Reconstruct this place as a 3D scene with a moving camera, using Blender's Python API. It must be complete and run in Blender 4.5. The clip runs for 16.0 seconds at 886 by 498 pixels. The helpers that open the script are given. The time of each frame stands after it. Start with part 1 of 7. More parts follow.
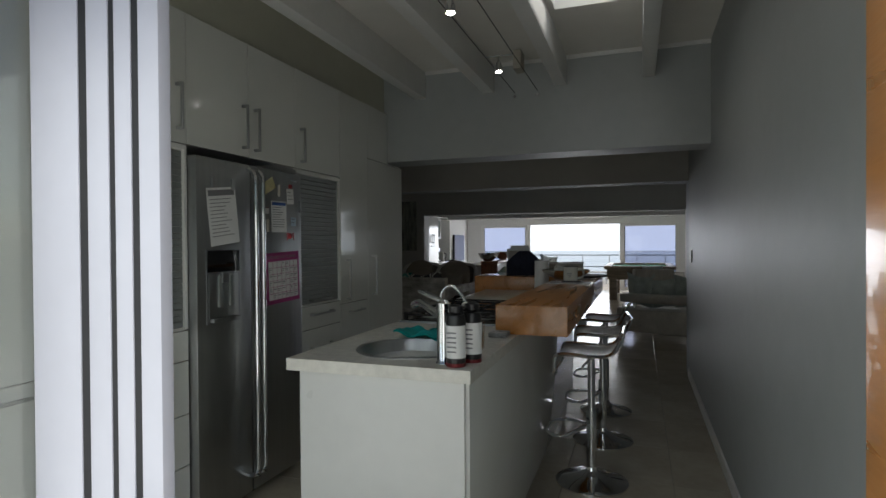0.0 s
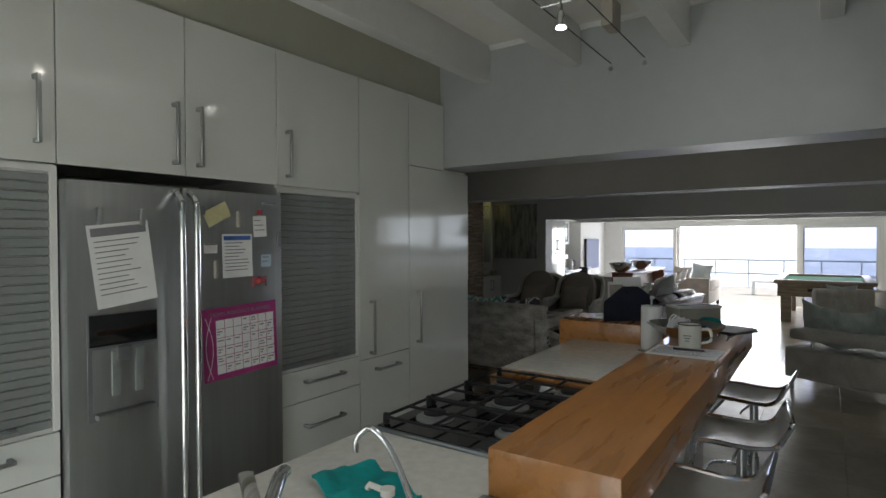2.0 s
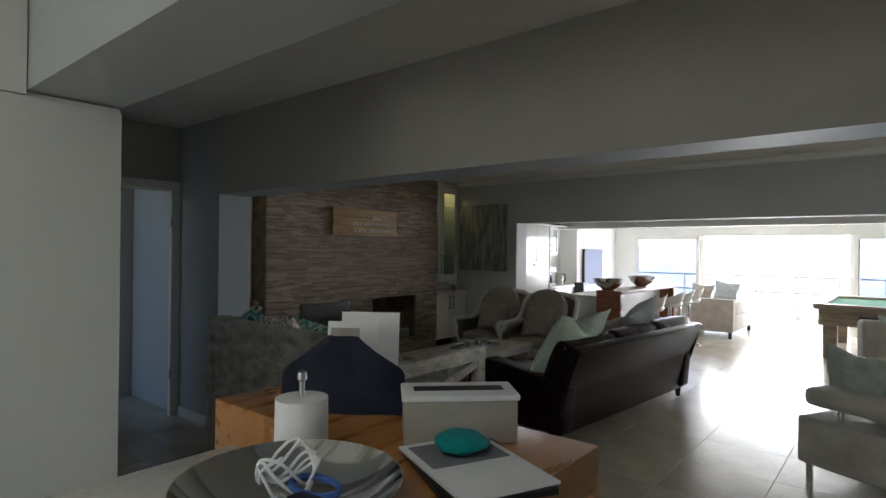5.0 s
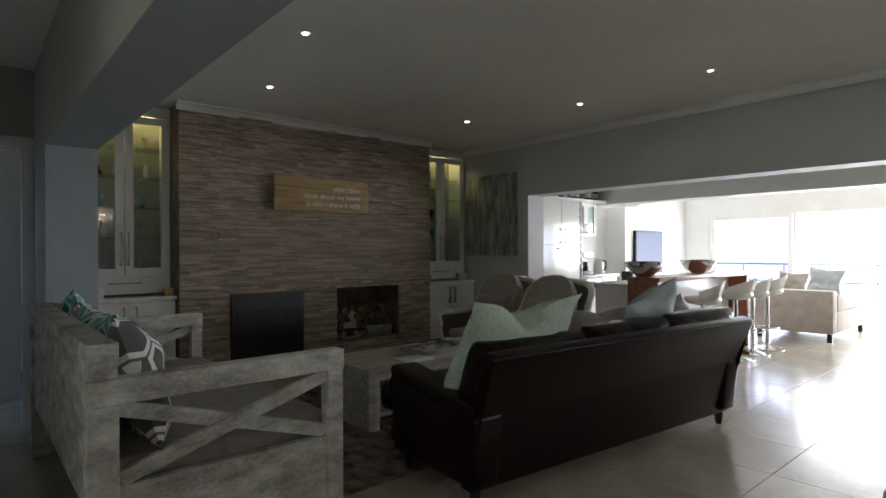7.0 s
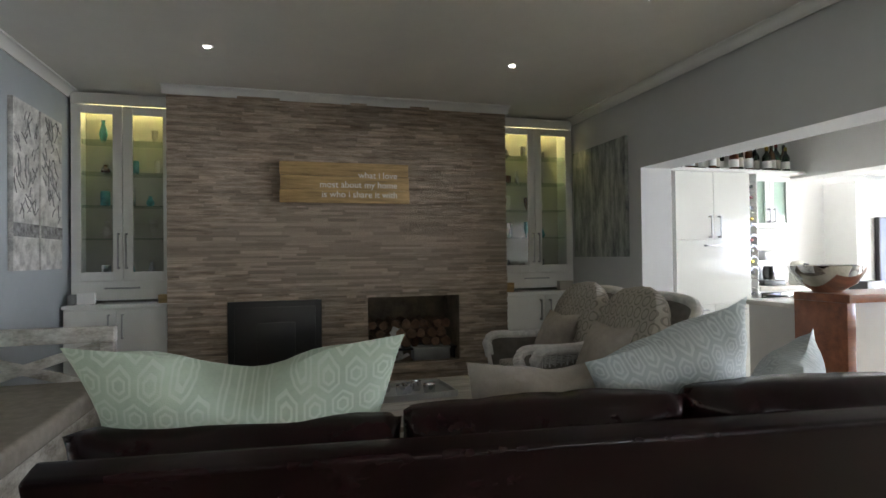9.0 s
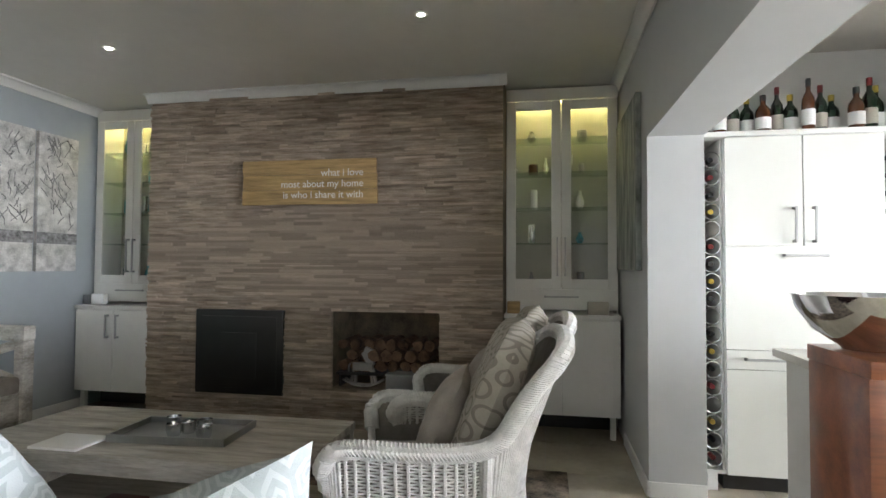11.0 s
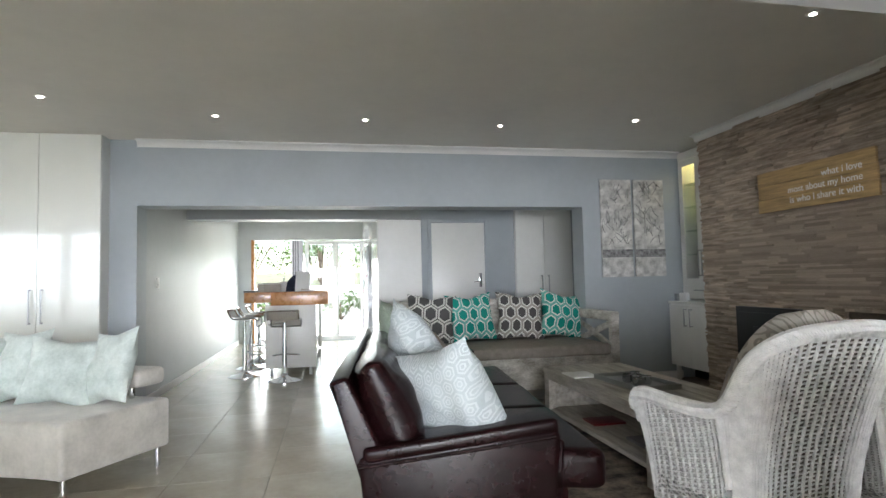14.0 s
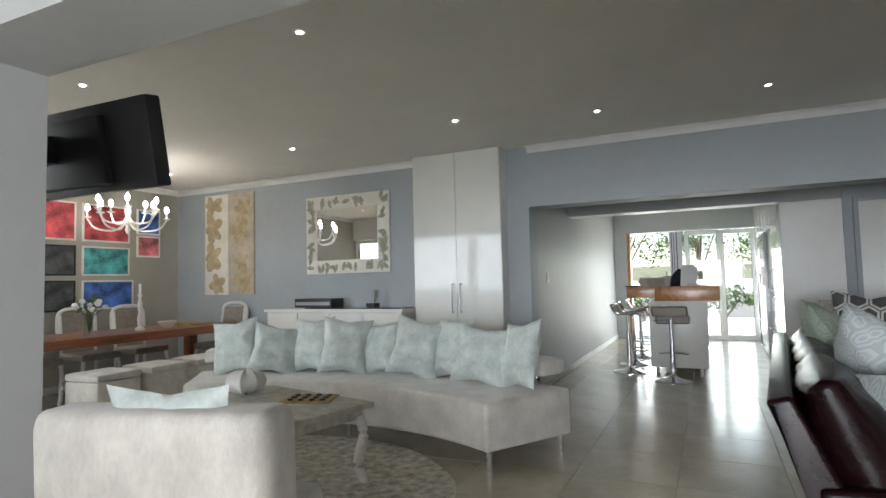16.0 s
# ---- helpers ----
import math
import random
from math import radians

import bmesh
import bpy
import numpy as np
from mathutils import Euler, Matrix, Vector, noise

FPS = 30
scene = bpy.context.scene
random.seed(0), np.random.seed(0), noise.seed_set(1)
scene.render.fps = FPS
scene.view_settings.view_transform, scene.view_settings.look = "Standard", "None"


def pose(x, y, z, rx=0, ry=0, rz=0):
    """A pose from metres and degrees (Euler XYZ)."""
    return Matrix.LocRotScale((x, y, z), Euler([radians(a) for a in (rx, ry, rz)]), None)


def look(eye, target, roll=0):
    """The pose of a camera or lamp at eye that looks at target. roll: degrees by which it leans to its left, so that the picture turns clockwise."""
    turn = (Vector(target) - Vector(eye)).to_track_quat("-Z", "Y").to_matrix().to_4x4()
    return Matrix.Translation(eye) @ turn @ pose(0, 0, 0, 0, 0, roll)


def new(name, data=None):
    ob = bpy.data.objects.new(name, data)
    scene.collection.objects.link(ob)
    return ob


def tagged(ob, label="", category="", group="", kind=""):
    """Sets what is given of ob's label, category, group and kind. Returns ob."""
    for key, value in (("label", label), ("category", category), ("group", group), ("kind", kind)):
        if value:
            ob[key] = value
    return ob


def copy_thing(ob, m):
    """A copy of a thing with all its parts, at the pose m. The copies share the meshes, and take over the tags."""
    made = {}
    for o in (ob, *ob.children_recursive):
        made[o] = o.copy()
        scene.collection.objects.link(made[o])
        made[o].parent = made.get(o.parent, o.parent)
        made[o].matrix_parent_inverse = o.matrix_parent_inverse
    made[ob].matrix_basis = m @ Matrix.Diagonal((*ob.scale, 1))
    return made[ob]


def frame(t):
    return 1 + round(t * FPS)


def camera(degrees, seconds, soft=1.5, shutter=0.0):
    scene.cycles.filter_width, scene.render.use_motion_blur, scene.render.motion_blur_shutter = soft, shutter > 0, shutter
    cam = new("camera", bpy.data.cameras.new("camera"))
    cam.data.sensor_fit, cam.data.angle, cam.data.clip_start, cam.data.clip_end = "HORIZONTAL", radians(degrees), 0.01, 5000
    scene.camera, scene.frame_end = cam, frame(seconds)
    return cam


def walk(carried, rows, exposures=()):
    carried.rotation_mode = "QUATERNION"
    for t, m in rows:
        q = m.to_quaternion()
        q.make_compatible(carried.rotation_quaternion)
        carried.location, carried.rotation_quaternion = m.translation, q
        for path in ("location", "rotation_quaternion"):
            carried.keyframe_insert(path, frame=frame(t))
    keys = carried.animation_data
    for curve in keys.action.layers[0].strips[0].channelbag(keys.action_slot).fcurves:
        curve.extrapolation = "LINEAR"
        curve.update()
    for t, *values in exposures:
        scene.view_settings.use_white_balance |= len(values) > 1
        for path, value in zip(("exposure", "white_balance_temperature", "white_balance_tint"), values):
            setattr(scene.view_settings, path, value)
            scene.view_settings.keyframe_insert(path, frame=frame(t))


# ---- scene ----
cam = camera(77.0, 16.0)
PATH = [
    (0, (0.062, 0.004, 1.39), (-0.601, 1.891, 1.37), -0.4),
    (0.5, (0.053, 0.322, 1.435), (-0.71, 2.171, 1.412), -0.2),
    (1, (0.077, 0.656, 1.493), (-0.824, 2.441, 1.466), -0.1),
    (1.5, (0.099, 1.012, 1.569), (-0.923, 2.731, 1.537), -0.2),
    (2, (0.121, 1.316, 1.617), (-1.013, 2.963, 1.583), -0.2),
    (2.5, (0.141, 1.617, 1.654), (-1.096, 3.188, 1.617), -0.2),
    (3, (0.17, 1.956, 1.685), (-1.12, 3.485, 1.648), -0.2),
    (3.5, (0.227, 2.346, 1.688), (-1.065, 3.872, 1.646), 0.0),
    (4, (0.29, 2.819, 1.669), (-1.008, 4.34, 1.631), -0.0),
    (4.5, (0.288, 3.273, 1.672), (-0.989, 4.811, 1.631), 0.2),
    (4.7, (0.315, 3.49, 1.636), (-0.951, 5.038, 1.624), 0.5),
    (6.8, (0.257, 5.642, 1.323), (-1.203, 7.009, 1.331), -0.4),
    (7, (0.25, 5.855, 1.315), (-1.263, 7.163, 1.319), -0.3),
    (7.5, (0.132, 6.425, 1.251), (-1.512, 7.564, 1.265), -0.4),
    (8, (0.062, 7.036, 1.274), (-1.665, 8.045, 1.282), -0.5),
    (8.5, (-0.044, 7.68, 1.256), (-1.896, 8.435, 1.275), -0.6),
    (9, (-0.216, 8.311, 1.263), (-2.143, 8.845, 1.289), -0.7),
    (9.2, (-0.303, 8.516, 1.264), (-2.254, 8.956, 1.295), -0.9),
    (11.3, (-1.061, 10.789, 1.252), (-2.986, 10.249, 1.319), 0.1),
    (11.5, (-1.038, 10.851, 1.24), (-2.921, 10.179, 1.309), -0.2),
    (12, (-1.053, 11.166, 1.308), (-2.757, 10.12, 1.361), -0.6),
    (12.5, (-1.079, 11.492, 1.28), (-2.513, 10.1, 1.352), -1.0),
    (13, (-1.126, 11.877, 1.256), (-2.231, 10.213, 1.349), -1.3),
    (13.5, (-1.278, 12.261, 1.233), (-1.978, 10.39, 1.336), -1.3),
    (14, (-1.363, 12.556, 1.212), (-1.749, 10.597, 1.323), -1.3),
    (14.5, (-1.373, 12.795, 1.2), (-1.444, 10.8, 1.318), -1.5),
    (15, (-1.33, 12.807, 1.189), (-1.086, 10.826, 1.313), -1.5),
    (15.5, (-1.253, 12.646, 1.187), (-0.698, 10.728, 1.311), -1.4),
    (16, (-1.181, 12.402, 1.23), (-0.324, 10.599, 1.348), -1.4),
]
EXPOSURES = [(0, -0.1), (1, 0.4), (2.5, 1.3), (3.5, 1.75), (4.7, 1.85), (7, 2.1), (8, 2.4), (9, 2.86), (11.5, 3.48), (12.5, 3.52), (13.2, 3.42), (14, 2.98), (14.5, 2.75), (15.2, 2.45), (16, 2.2)]
walk(cam, [(t, look(eye, target, roll)) for t, eye, target, roll in PATH], EXPOSURES)


# ---- world, sun and the daylight at the openings ----
world = bpy.data.worlds.new("sky")
scene.world = world
world.use_nodes = True
wn = world.node_tree.nodes
sky = wn.new("ShaderNodeTexSky")
sky.sky_type, sky.sun_disc = "NISHITA", False
sky.sun_elevation, sky.sun_rotation = radians(52), radians(73)
wn["Background"].inputs[1].default_value = 0.11
world.node_tree.links.new(sky.outputs[0], wn["Background"].inputs[0])

sun = new("sun", bpy.data.lights.new("sun", "SUN"))
sun.data.energy, sun.data.angle, sun.data.color = 2.6, radians(0.6), (1.0, 0.95, 0.88)
sun.matrix_world = look((30, 9, 40), (0, 0, 0))


def window_light(name, eye, target, w, h, watts, colour):
    lamp = new(name, bpy.data.lights.new(name, "AREA"))
    lamp.data.shape, lamp.data.size, lamp.data.size_y = "RECTANGLE", w, h
    lamp.data.energy, lamp.data.color = watts, colour
    lamp.matrix_world = look(eye, target)
    return lamp


window_light("sea_daylight", (-1.75, 17.15, 1.1), (-1.75, 10, 0.9), 5.4, 1.7, 95, (0.945, 0.962, 1.0))
window_light("garden_daylight", (-0.75, 0.36, 0.90), (-0.75, 6, 0.55), 2.3, 1.6, 15, (0.97, 1.0, 0.95))
window_light("skylight_daylight", (-0.18, 2.8, 3.25), (-0.18, 2.8, 0), 0.42, 1.3, 3, (0.95, 0.98, 1.0))
# added fill lamp for the dining side, at windows that are only assumed
window_light("east_daylight", (3.4, 11.05, 1.3), (3.4, 6, 1.2), 3.6, 1.8, 1, (0.95, 0.98, 1.0))


# ---- materials ----
def mat(name, base, rough=0.5, metal=0.0, var=0.06, scale=8.0, bump=0.0, bscale=60.0, coat=0.0, spec=0.5, stretch=(1, 1, 1), second=None, islands=False, trans=0.0, sheen=0.0):
    m = bpy.data.materials.new(name)
    m.use_nodes = True
    nt = m.node_tree
    n, l = nt.nodes, nt.links
    p = n["Principled BSDF"]
    p.inputs["Roughness"].default_value, p.inputs["Metallic"].default_value = rough, metal
    p.inputs["Coat Weight"].default_value, p.inputs["Specular IOR Level"].default_value = coat, spec
    p.inputs["Transmission Weight"].default_value = trans
    p.inputs["Sheen Weight"].default_value = sheen
    tc, mp = n.new("ShaderNodeTexCoord"), n.new("ShaderNodeMapping")
    mp.inputs["Scale"].default_value = stretch
    l.new(tc.outputs["Object"], mp.inputs[0])
    a, b = n.new("ShaderNodeTexNoise"), n.new("ShaderNodeTexNoise")
    a.inputs["Scale"].default_value, b.inputs["Scale"].default_value = scale, scale * 7.3
    a.inputs["Detail"].default_value = b.inputs["Detail"].default_value = 4
    for t in (a, b):
        l.new(mp.outputs[0], t.inputs["Vector"])
    mixv = n.new("ShaderNodeMath")
    mixv.operation = "MULTIPLY_ADD"
    l.new(b.outputs[0], mixv.inputs[0])
    mixv.inputs[1].default_value = 0.4
    l.new(a.outputs[0], mixv.inputs[2])
    ramp = n.new("ShaderNodeValToRGB")
    lo = [max(0.0, c * (1 - var * 2.2)) for c in base]
    hi = list(second) if second else [min(1.0, c * (1 + var * 2.2)) for c in base]
    ramp.color_ramp.elements[0].position, ramp.color_ramp.elements[1].position = 0.45, 0.95
    ramp.color_ramp.elements[0].color, ramp.color_ramp.elements[1].color = (*lo, 1), (*hi, 1)
    l.new(mixv.outputs[0], ramp.inputs[0])
    out = ramp.outputs[0]
    if islands:
        rnd = n.new("ShaderNodeNewGeometry").outputs["Random Per Island"] if islands == "island" else n.new("ShaderNodeObjectInfo").outputs["Random"]
        hsv = n.new("ShaderNodeHueSaturation")
        mr = n.new("ShaderNodeMapRange")
        mr.inputs[3].default_value, mr.inputs[4].default_value = 0.6, 1.35
        l.new(rnd, mr.inputs[0])
        l.new(mr.outputs[0], hsv.inputs["Value"])
        l.new(out, hsv.inputs["Color"])
        out = hsv.outputs[0]
    l.new(out, p.inputs["Base Color"])
    rr = n.new("ShaderNodeMapRange")
    rr.inputs[3].default_value, rr.inputs[4].default_value = rough * 0.85, min(1, rough * 1.15)
    l.new(a.outputs[0], rr.inputs[0])
    l.new(rr.outputs[0], p.inputs["Roughness"])
    if bump:
        t = n.new("ShaderNodeTexNoise")
        t.inputs["Scale"].default_value = bscale
        l.new(mp.outputs[0], t.inputs["Vector"])
        bp = n.new("ShaderNodeBump")
        bp.inputs["Strength"].default_value, bp.inputs["Distance"].default_value = bump, 0.01
        l.new(t.outputs[0], bp.inputs["Height"])
        l.new(bp.outputs[0], p.inputs["Normal"])
    return m


def glow(name, colour, strength):
    m = bpy.data.materials.new(name)
    m.use_nodes = True
    p = m.node_tree.nodes["Principled BSDF"]
    p.inputs["Base Color"].default_value = (*colour, 1)
    p.inputs["Emission Color"].default_value = (*colour, 1)
    p.inputs["Emission Strength"].default_value = strength
    return m


def glass_mat(name, tint=(1, 1, 1), rough=0.0):
    m = bpy.data.materials.new(name)
    m.use_nodes = True
    n, l = m.node_tree.nodes, m.node_tree.links
    tr, gl, mx = n.new("ShaderNodeBsdfTransparent"), n.new("ShaderNodeBsdfGlossy"), n.new("ShaderNodeMixShader")
    tr.inputs[0].default_value = (*tint, 1)
    gl.inputs["Roughness"].default_value = rough
    lw = n.new("ShaderNodeLayerWeight")
    lw.inputs[0].default_value = 0.5
    pw, ad = n.new("ShaderNodeMath"), n.new("ShaderNodeMath")
    pw.operation, pw.inputs[1].default_value = "POWER", 4.0
    ad.operation, ad.inputs[1].default_value, ad.inputs[2].default_value = "MULTIPLY_ADD", 0.6, 0.035
    l.new(lw.outputs["Facing"], pw.inputs[0])
    l.new(pw.outputs[0], ad.inputs[0])
    l.new(ad.outputs[0], mx.inputs[0])
    l.new(tr.outputs[0], mx.inputs[1])
    l.new(gl.outputs[0], mx.inputs[2])
    l.new(mx.outputs[0], n["Material Output"].inputs[0])
    return m


def lattice(name, ground, line, fill=None, sx=9.0, sz=6.0, r0=0.30, r1=0.42, axes=("X", "Z"), rough=0.85):
    """A printed fabric: rows of ovals, every second row shifted, ringed in one colour and filled with another."""
    m = mat(name, ground, rough, bump=0.25, bscale=350, var=0.05, scale=14)
    n, l = m.node_tree.nodes, m.node_tree.links
    p = n["Principled BSDF"]
    src = p.inputs["Base Color"].links[0].from_socket
    tc, sep = n.new("ShaderNodeTexCoord"), n.new("ShaderNodeSeparateXYZ")
    l.new(tc.outputs["Object"], sep.inputs[0])

    def op(kind, a, b=None, c=None):
        q = n.new("ShaderNodeMath")
        q.operation = kind
        for i, v in enumerate((a, b, c)):
            if v is None:
                continue
            if isinstance(v, (int, float)):
                q.inputs[i].default_value = v
            else:
                l.new(v, q.inputs[i])
        return q.outputs[0]

    u, v = op("MULTIPLY", sep.outputs[axes[0]], sx), op("MULTIPLY", sep.outputs[axes[1]], sz)
    row = op("FLOOR", v)
    shift = op("MULTIPLY", op("FRACT", op("MULTIPLY", row, 0.5)), 1.0)
    fu, fv = op("SUBTRACT", op("FRACT", op("ADD", u, shift)), 0.5), op("SUBTRACT", op("FRACT", v), 0.5)
    fv = op("MULTIPLY", fv, 0.86)
    d = op("SQRT", op("ADD", op("MULTIPLY", fu, fu), op("MULTIPLY", fv, fv)))
    ring = op("MULTIPLY", op("GREATER_THAN", d, r0), op("LESS_THAN", d, r1))
    inside = op("LESS_THAN", d, r0)

    def over(base, colour, f):
        q = n.new("ShaderNodeMix")
        q.data_type = "RGBA"
        l.new(f, q.inputs[0])
        l.new(base, q.inputs[6])
        q.inputs[7].default_value = (*colour, 1)
        return q.outputs[2]

    out = over(src, line, ring)
    if fill:
        out = over(out, fill, inside)
    l.new(out, p.inputs["Base Color"])
    return m


def hexes(name, ground, line, fill=None, sx=8.0, sz=6.0, bands=((0.40, 0.5),), core=0.0, rough=0.85):
    """A printed fabric of hexagons set edge to edge; bands are the ringed stretches from centre (0) to edge (0.5)."""
    m = mat(name, ground, rough, bump=0.25, bscale=350, var=0.05, scale=14)
    n, l = m.node_tree.nodes, m.node_tree.links
    p = n["Principled BSDF"]
    out = p.inputs["Base Color"].links[0].from_socket
    tc, sep = n.new("ShaderNodeTexCoord"), n.new("ShaderNodeSeparateXYZ")
    l.new(tc.outputs["Object"], sep.inputs[0])

    def op(kind, *args):
        q = n.new("ShaderNodeMath")
        q.operation = kind
        for i, v in enumerate(args):
            if isinstance(v, (int, float)):
                q.inputs[i].default_value = v
            else:
                l.new(v, q.inputs[i])
        return q.outputs[0]

    def cell(u, v, du, dv):
        """Distance in hexagon measure from the nearest centre of one of the two interleaved grids."""
        fu = op("ABSOLUTE", op("SUBTRACT", op("FRACT", op("ADD", u, du)), 0.5))
        fv = op("MULTIPLY", op("ABSOLUTE", op("SUBTRACT", op("FRACT", op("ADD", v, dv)), 0.5)), 1.732)
        return op("MAXIMUM", fu, op("ADD", op("MULTIPLY", fu, 0.5), op("MULTIPLY", fv, 0.866)))

    u, v = op("MULTIPLY", sep.outputs["X"], sx), op("MULTIPLY", sep.outputs["Z"], sz)
    d = op("MINIMUM", cell(u, v, 0.0, 0.0), cell(u, v, 0.5, 0.5))

    def over(base, colour, f):
        q = n.new("ShaderNodeMix")
        q.data_type = "RGBA"
        l.new(f, q.inputs[0])
        l.new(base, q.inputs[6])
        q.inputs[7].default_value = (*colour, 1)
        return q.outputs[2]

    if fill:
        out = over(out, fill, op("LESS_THAN", d, core))
    for r0, r1 in bands:
        out = over(out, line, op("MULTIPLY", op("GREATER_THAN", d, r0), op("LESS_THAN", d, r1)))
    l.new(out, p.inputs["Base Color"])
    return m


M = {}
M["wall"] = mat("blue_grey_paint", (0.37, 0.405, 0.43), 0.55, var=0.03, scale=1.5, bump=0.05, bscale=220)
M["wall_k"] = mat("grey_paint", (0.40, 0.42, 0.42), 0.46, spec=0.35, var=0.03, scale=1.5, bump=0.05, bscale=220)
M["wall_olive"] = mat("olive_grey_paint", (0.50, 0.50, 0.41), 0.6, var=0.03, scale=1.5, bump=0.05, bscale=220)
M["wall_taupe"] = mat("taupe_paint", (0.40, 0.38, 0.34), 0.6, var=0.03, scale=1.5, bump=0.05, bscale=220)
M["wall_white"] = mat("off_white_paint", (0.74, 0.74, 0.72), 0.6, var=0.02, scale=1.5, bump=0.05, bscale=220)
M["wall_pale"] = mat("pale_grey_paint", (0.52, 0.53, 0.53), 0.6, var=0.02, scale=1.5, bump=0.05, bscale=220)
M["ceil"] = mat("ceiling_paint", (0.80, 0.78, 0.73), 0.8, var=0.02, scale=1.2, bump=0.03, bscale=200)
M["trim"] = mat("white_trim_paint", (0.76, 0.76, 0.74), 0.4, var=0.02, scale=4)
M["tile"] = mat("porcelain_tile", (0.44, 0.395, 0.315), 0.22, var=0.07, scale=3.0, bump=0.02, bscale=150, coat=0.15, islands="object")
M["tile_far"] = mat("porcelain_tile_rest", (0.44, 0.395, 0.315), 0.22, var=0.07, scale=3.0, bump=0.02, bscale=150, coat=0.15, islands="island")
for k in ("tile", "tile_far"):
    for nd in M[k].node_tree.nodes:
        if nd.bl_idname == "ShaderNodeMapRange" and abs(nd.inputs[3].default_value - 0.6) < 1e-6:
            nd.inputs[3].default_value, nd.inputs[4].default_value = 0.95, 1.05
M["grout"] = mat("grey_grout", (0.30, 0.28, 0.24), 0.9, var=0.1)
M["gloss"] = mat("gloss_white_lacquer", (0.74, 0.75, 0.71), 0.12, var=0.015, scale=1.0, coat=0.5)
M["satin"] = mat("satin_white_lacquer", (0.76, 0.76, 0.73), 0.3, var=0.02, scale=2)
M["steel"] = mat("brushed_steel", (0.42, 0.43, 0.43), 0.36, 1.0, var=0.06, scale=6, stretch=(1, 1, 0.05))
M["steel_dark"] = mat("grey_steel_sheet", (0.30, 0.31, 0.32), 0.38, 0.9, var=0.06, scale=5)
M["alu"] = mat("roller_aluminium", (0.33, 0.35, 0.34), 0.5, 0.6, var=0.05, scale=9)
M["chrome"] = mat("chrome", (0.75, 0.76, 0.77), 0.07, 1.0, var=0.02)
M["black"] = mat("black_plastic", (0.012, 0.012, 0.013), 0.35, var=0.1)
M["black_gloss"] = mat("black_glass", (0.008, 0.008, 0.009), 0.08, var=0.05, coat=0.4)
M["iron"] = mat("cast_iron", (0.02, 0.02, 0.02), 0.55, 0.3, var=0.2, bump=0.3, bscale=150)
M["quartz"] = mat("cream_quartz", (0.72, 0.70, 0.63), 0.22, var=0.04, scale=30, coat=0.2)
M["wood"] = mat("honey_oak", (0.42, 0.18, 0.048), 0.28, var=0.10, scale=3.0, stretch=(6, 0.6, 6), coat=0.35, bump=0.05, bscale=40)
M["wood_red"] = mat("red_brown_wood", (0.26, 0.085, 0.035), 0.3, var=0.18, scale=3.0, stretch=(6, 0.6, 6), coat=0.3)
M["wood_sign"] = mat("pine_plank", (0.40, 0.27, 0.12), 0.6, var=0.2, scale=2.5, stretch=(4, 1, 14), bump=0.15, bscale=30)
M["washed"] = mat("whitewashed_wood", (0.40, 0.355, 0.29), 0.65, var=0.2, scale=2.0, stretch=(3, 3, 6), second=(0.76, 0.74, 0.69), bump=0.2, bscale=40)
M["washed_far"] = mat("whitewashed_table_wood", (0.40, 0.36, 0.30), 0.6, var=0.15, scale=2.5, stretch=(9, 1.2, 9), second=(0.62, 0.59, 0.53), bump=0.2, bscale=40)
M["leather"] = mat("brown_leather", (0.0085, 0.0024, 0.0030), 0.25, var=0.25, scale=5, bump=0.06, bscale=230, coat=0.0, spec=0.20, second=(0.016, 0.0046, 0.0054))
M["limed"] = mat("limed_wood", (0.52, 0.48, 0.41), 0.6, var=0.12, scale=2.5, stretch=(5, 5, 2.5), second=(0.66, 0.63, 0.57), bump=0.15, bscale=40)
M["canvas_beige"] = mat("beige_canvas", (0.50, 0.44, 0.35), 0.8, var=0.1, scale=6, bump=0.1, bscale=300)
M["leaf_carving"] = mat("olive_wash_carving", (0.36, 0.36, 0.28), 0.7, var=0.15, scale=20)
# darker than the canes: the shade between them is put into this colour
M["wicker_gap_shade"] = mat("plain_wicker_core", (0.24, 0.225, 0.20), 0.7, var=0.1, scale=20, bump=0.3, bscale=160)
M["rubber"] = mat("black_rubber", (0.012, 0.012, 0.014), 0.7, var=0.1, scale=20)
M["stile"] = mat("pale_powder_coat", (0.50, 0.50, 0.56), 0.4, var=0.02, scale=4)
M["stone"] = mat("split_travertine", (0.40, 0.30, 0.215), 0.8, var=0.2, scale=5, stretch=(3, 1, 10), bump=0.8, bscale=70, islands="object", second=(0.60, 0.50, 0.40))
M["stone_rest"] = mat("split_travertine_rest", (0.40, 0.30, 0.215), 0.8, var=0.2, scale=5, stretch=(3, 1, 10), bump=0.8, bscale=70, islands="island", second=(0.60, 0.50, 0.40))
for k in ("stone", "stone_rest"):
    for nd in M[k].node_tree.nodes:
        if nd.bl_idname == "ShaderNodeMapRange" and abs(nd.inputs[3].default_value - 0.6) < 1e-6:
            nd.inputs[3].default_value, nd.inputs[4].default_value = 0.70, 1.30
M["mortar"] = mat("stone_backing", (0.20, 0.16, 0.12), 0.95, var=0.2)
M["wicker"] = mat("white_wicker", (0.78, 0.77, 0.75), 0.55, var=0.08, scale=20, bump=0.4, bscale=160)
M["linen_grey"] = mat("grey_seat_fabric", (0.29, 0.26, 0.225), 0.95, var=0.08, scale=18, bump=0.3, bscale=400)
M["linen_taupe"] = mat("taupe_linen", (0.38, 0.34, 0.30), 0.95, var=0.06, scale=18, bump=0.3, bscale=400)
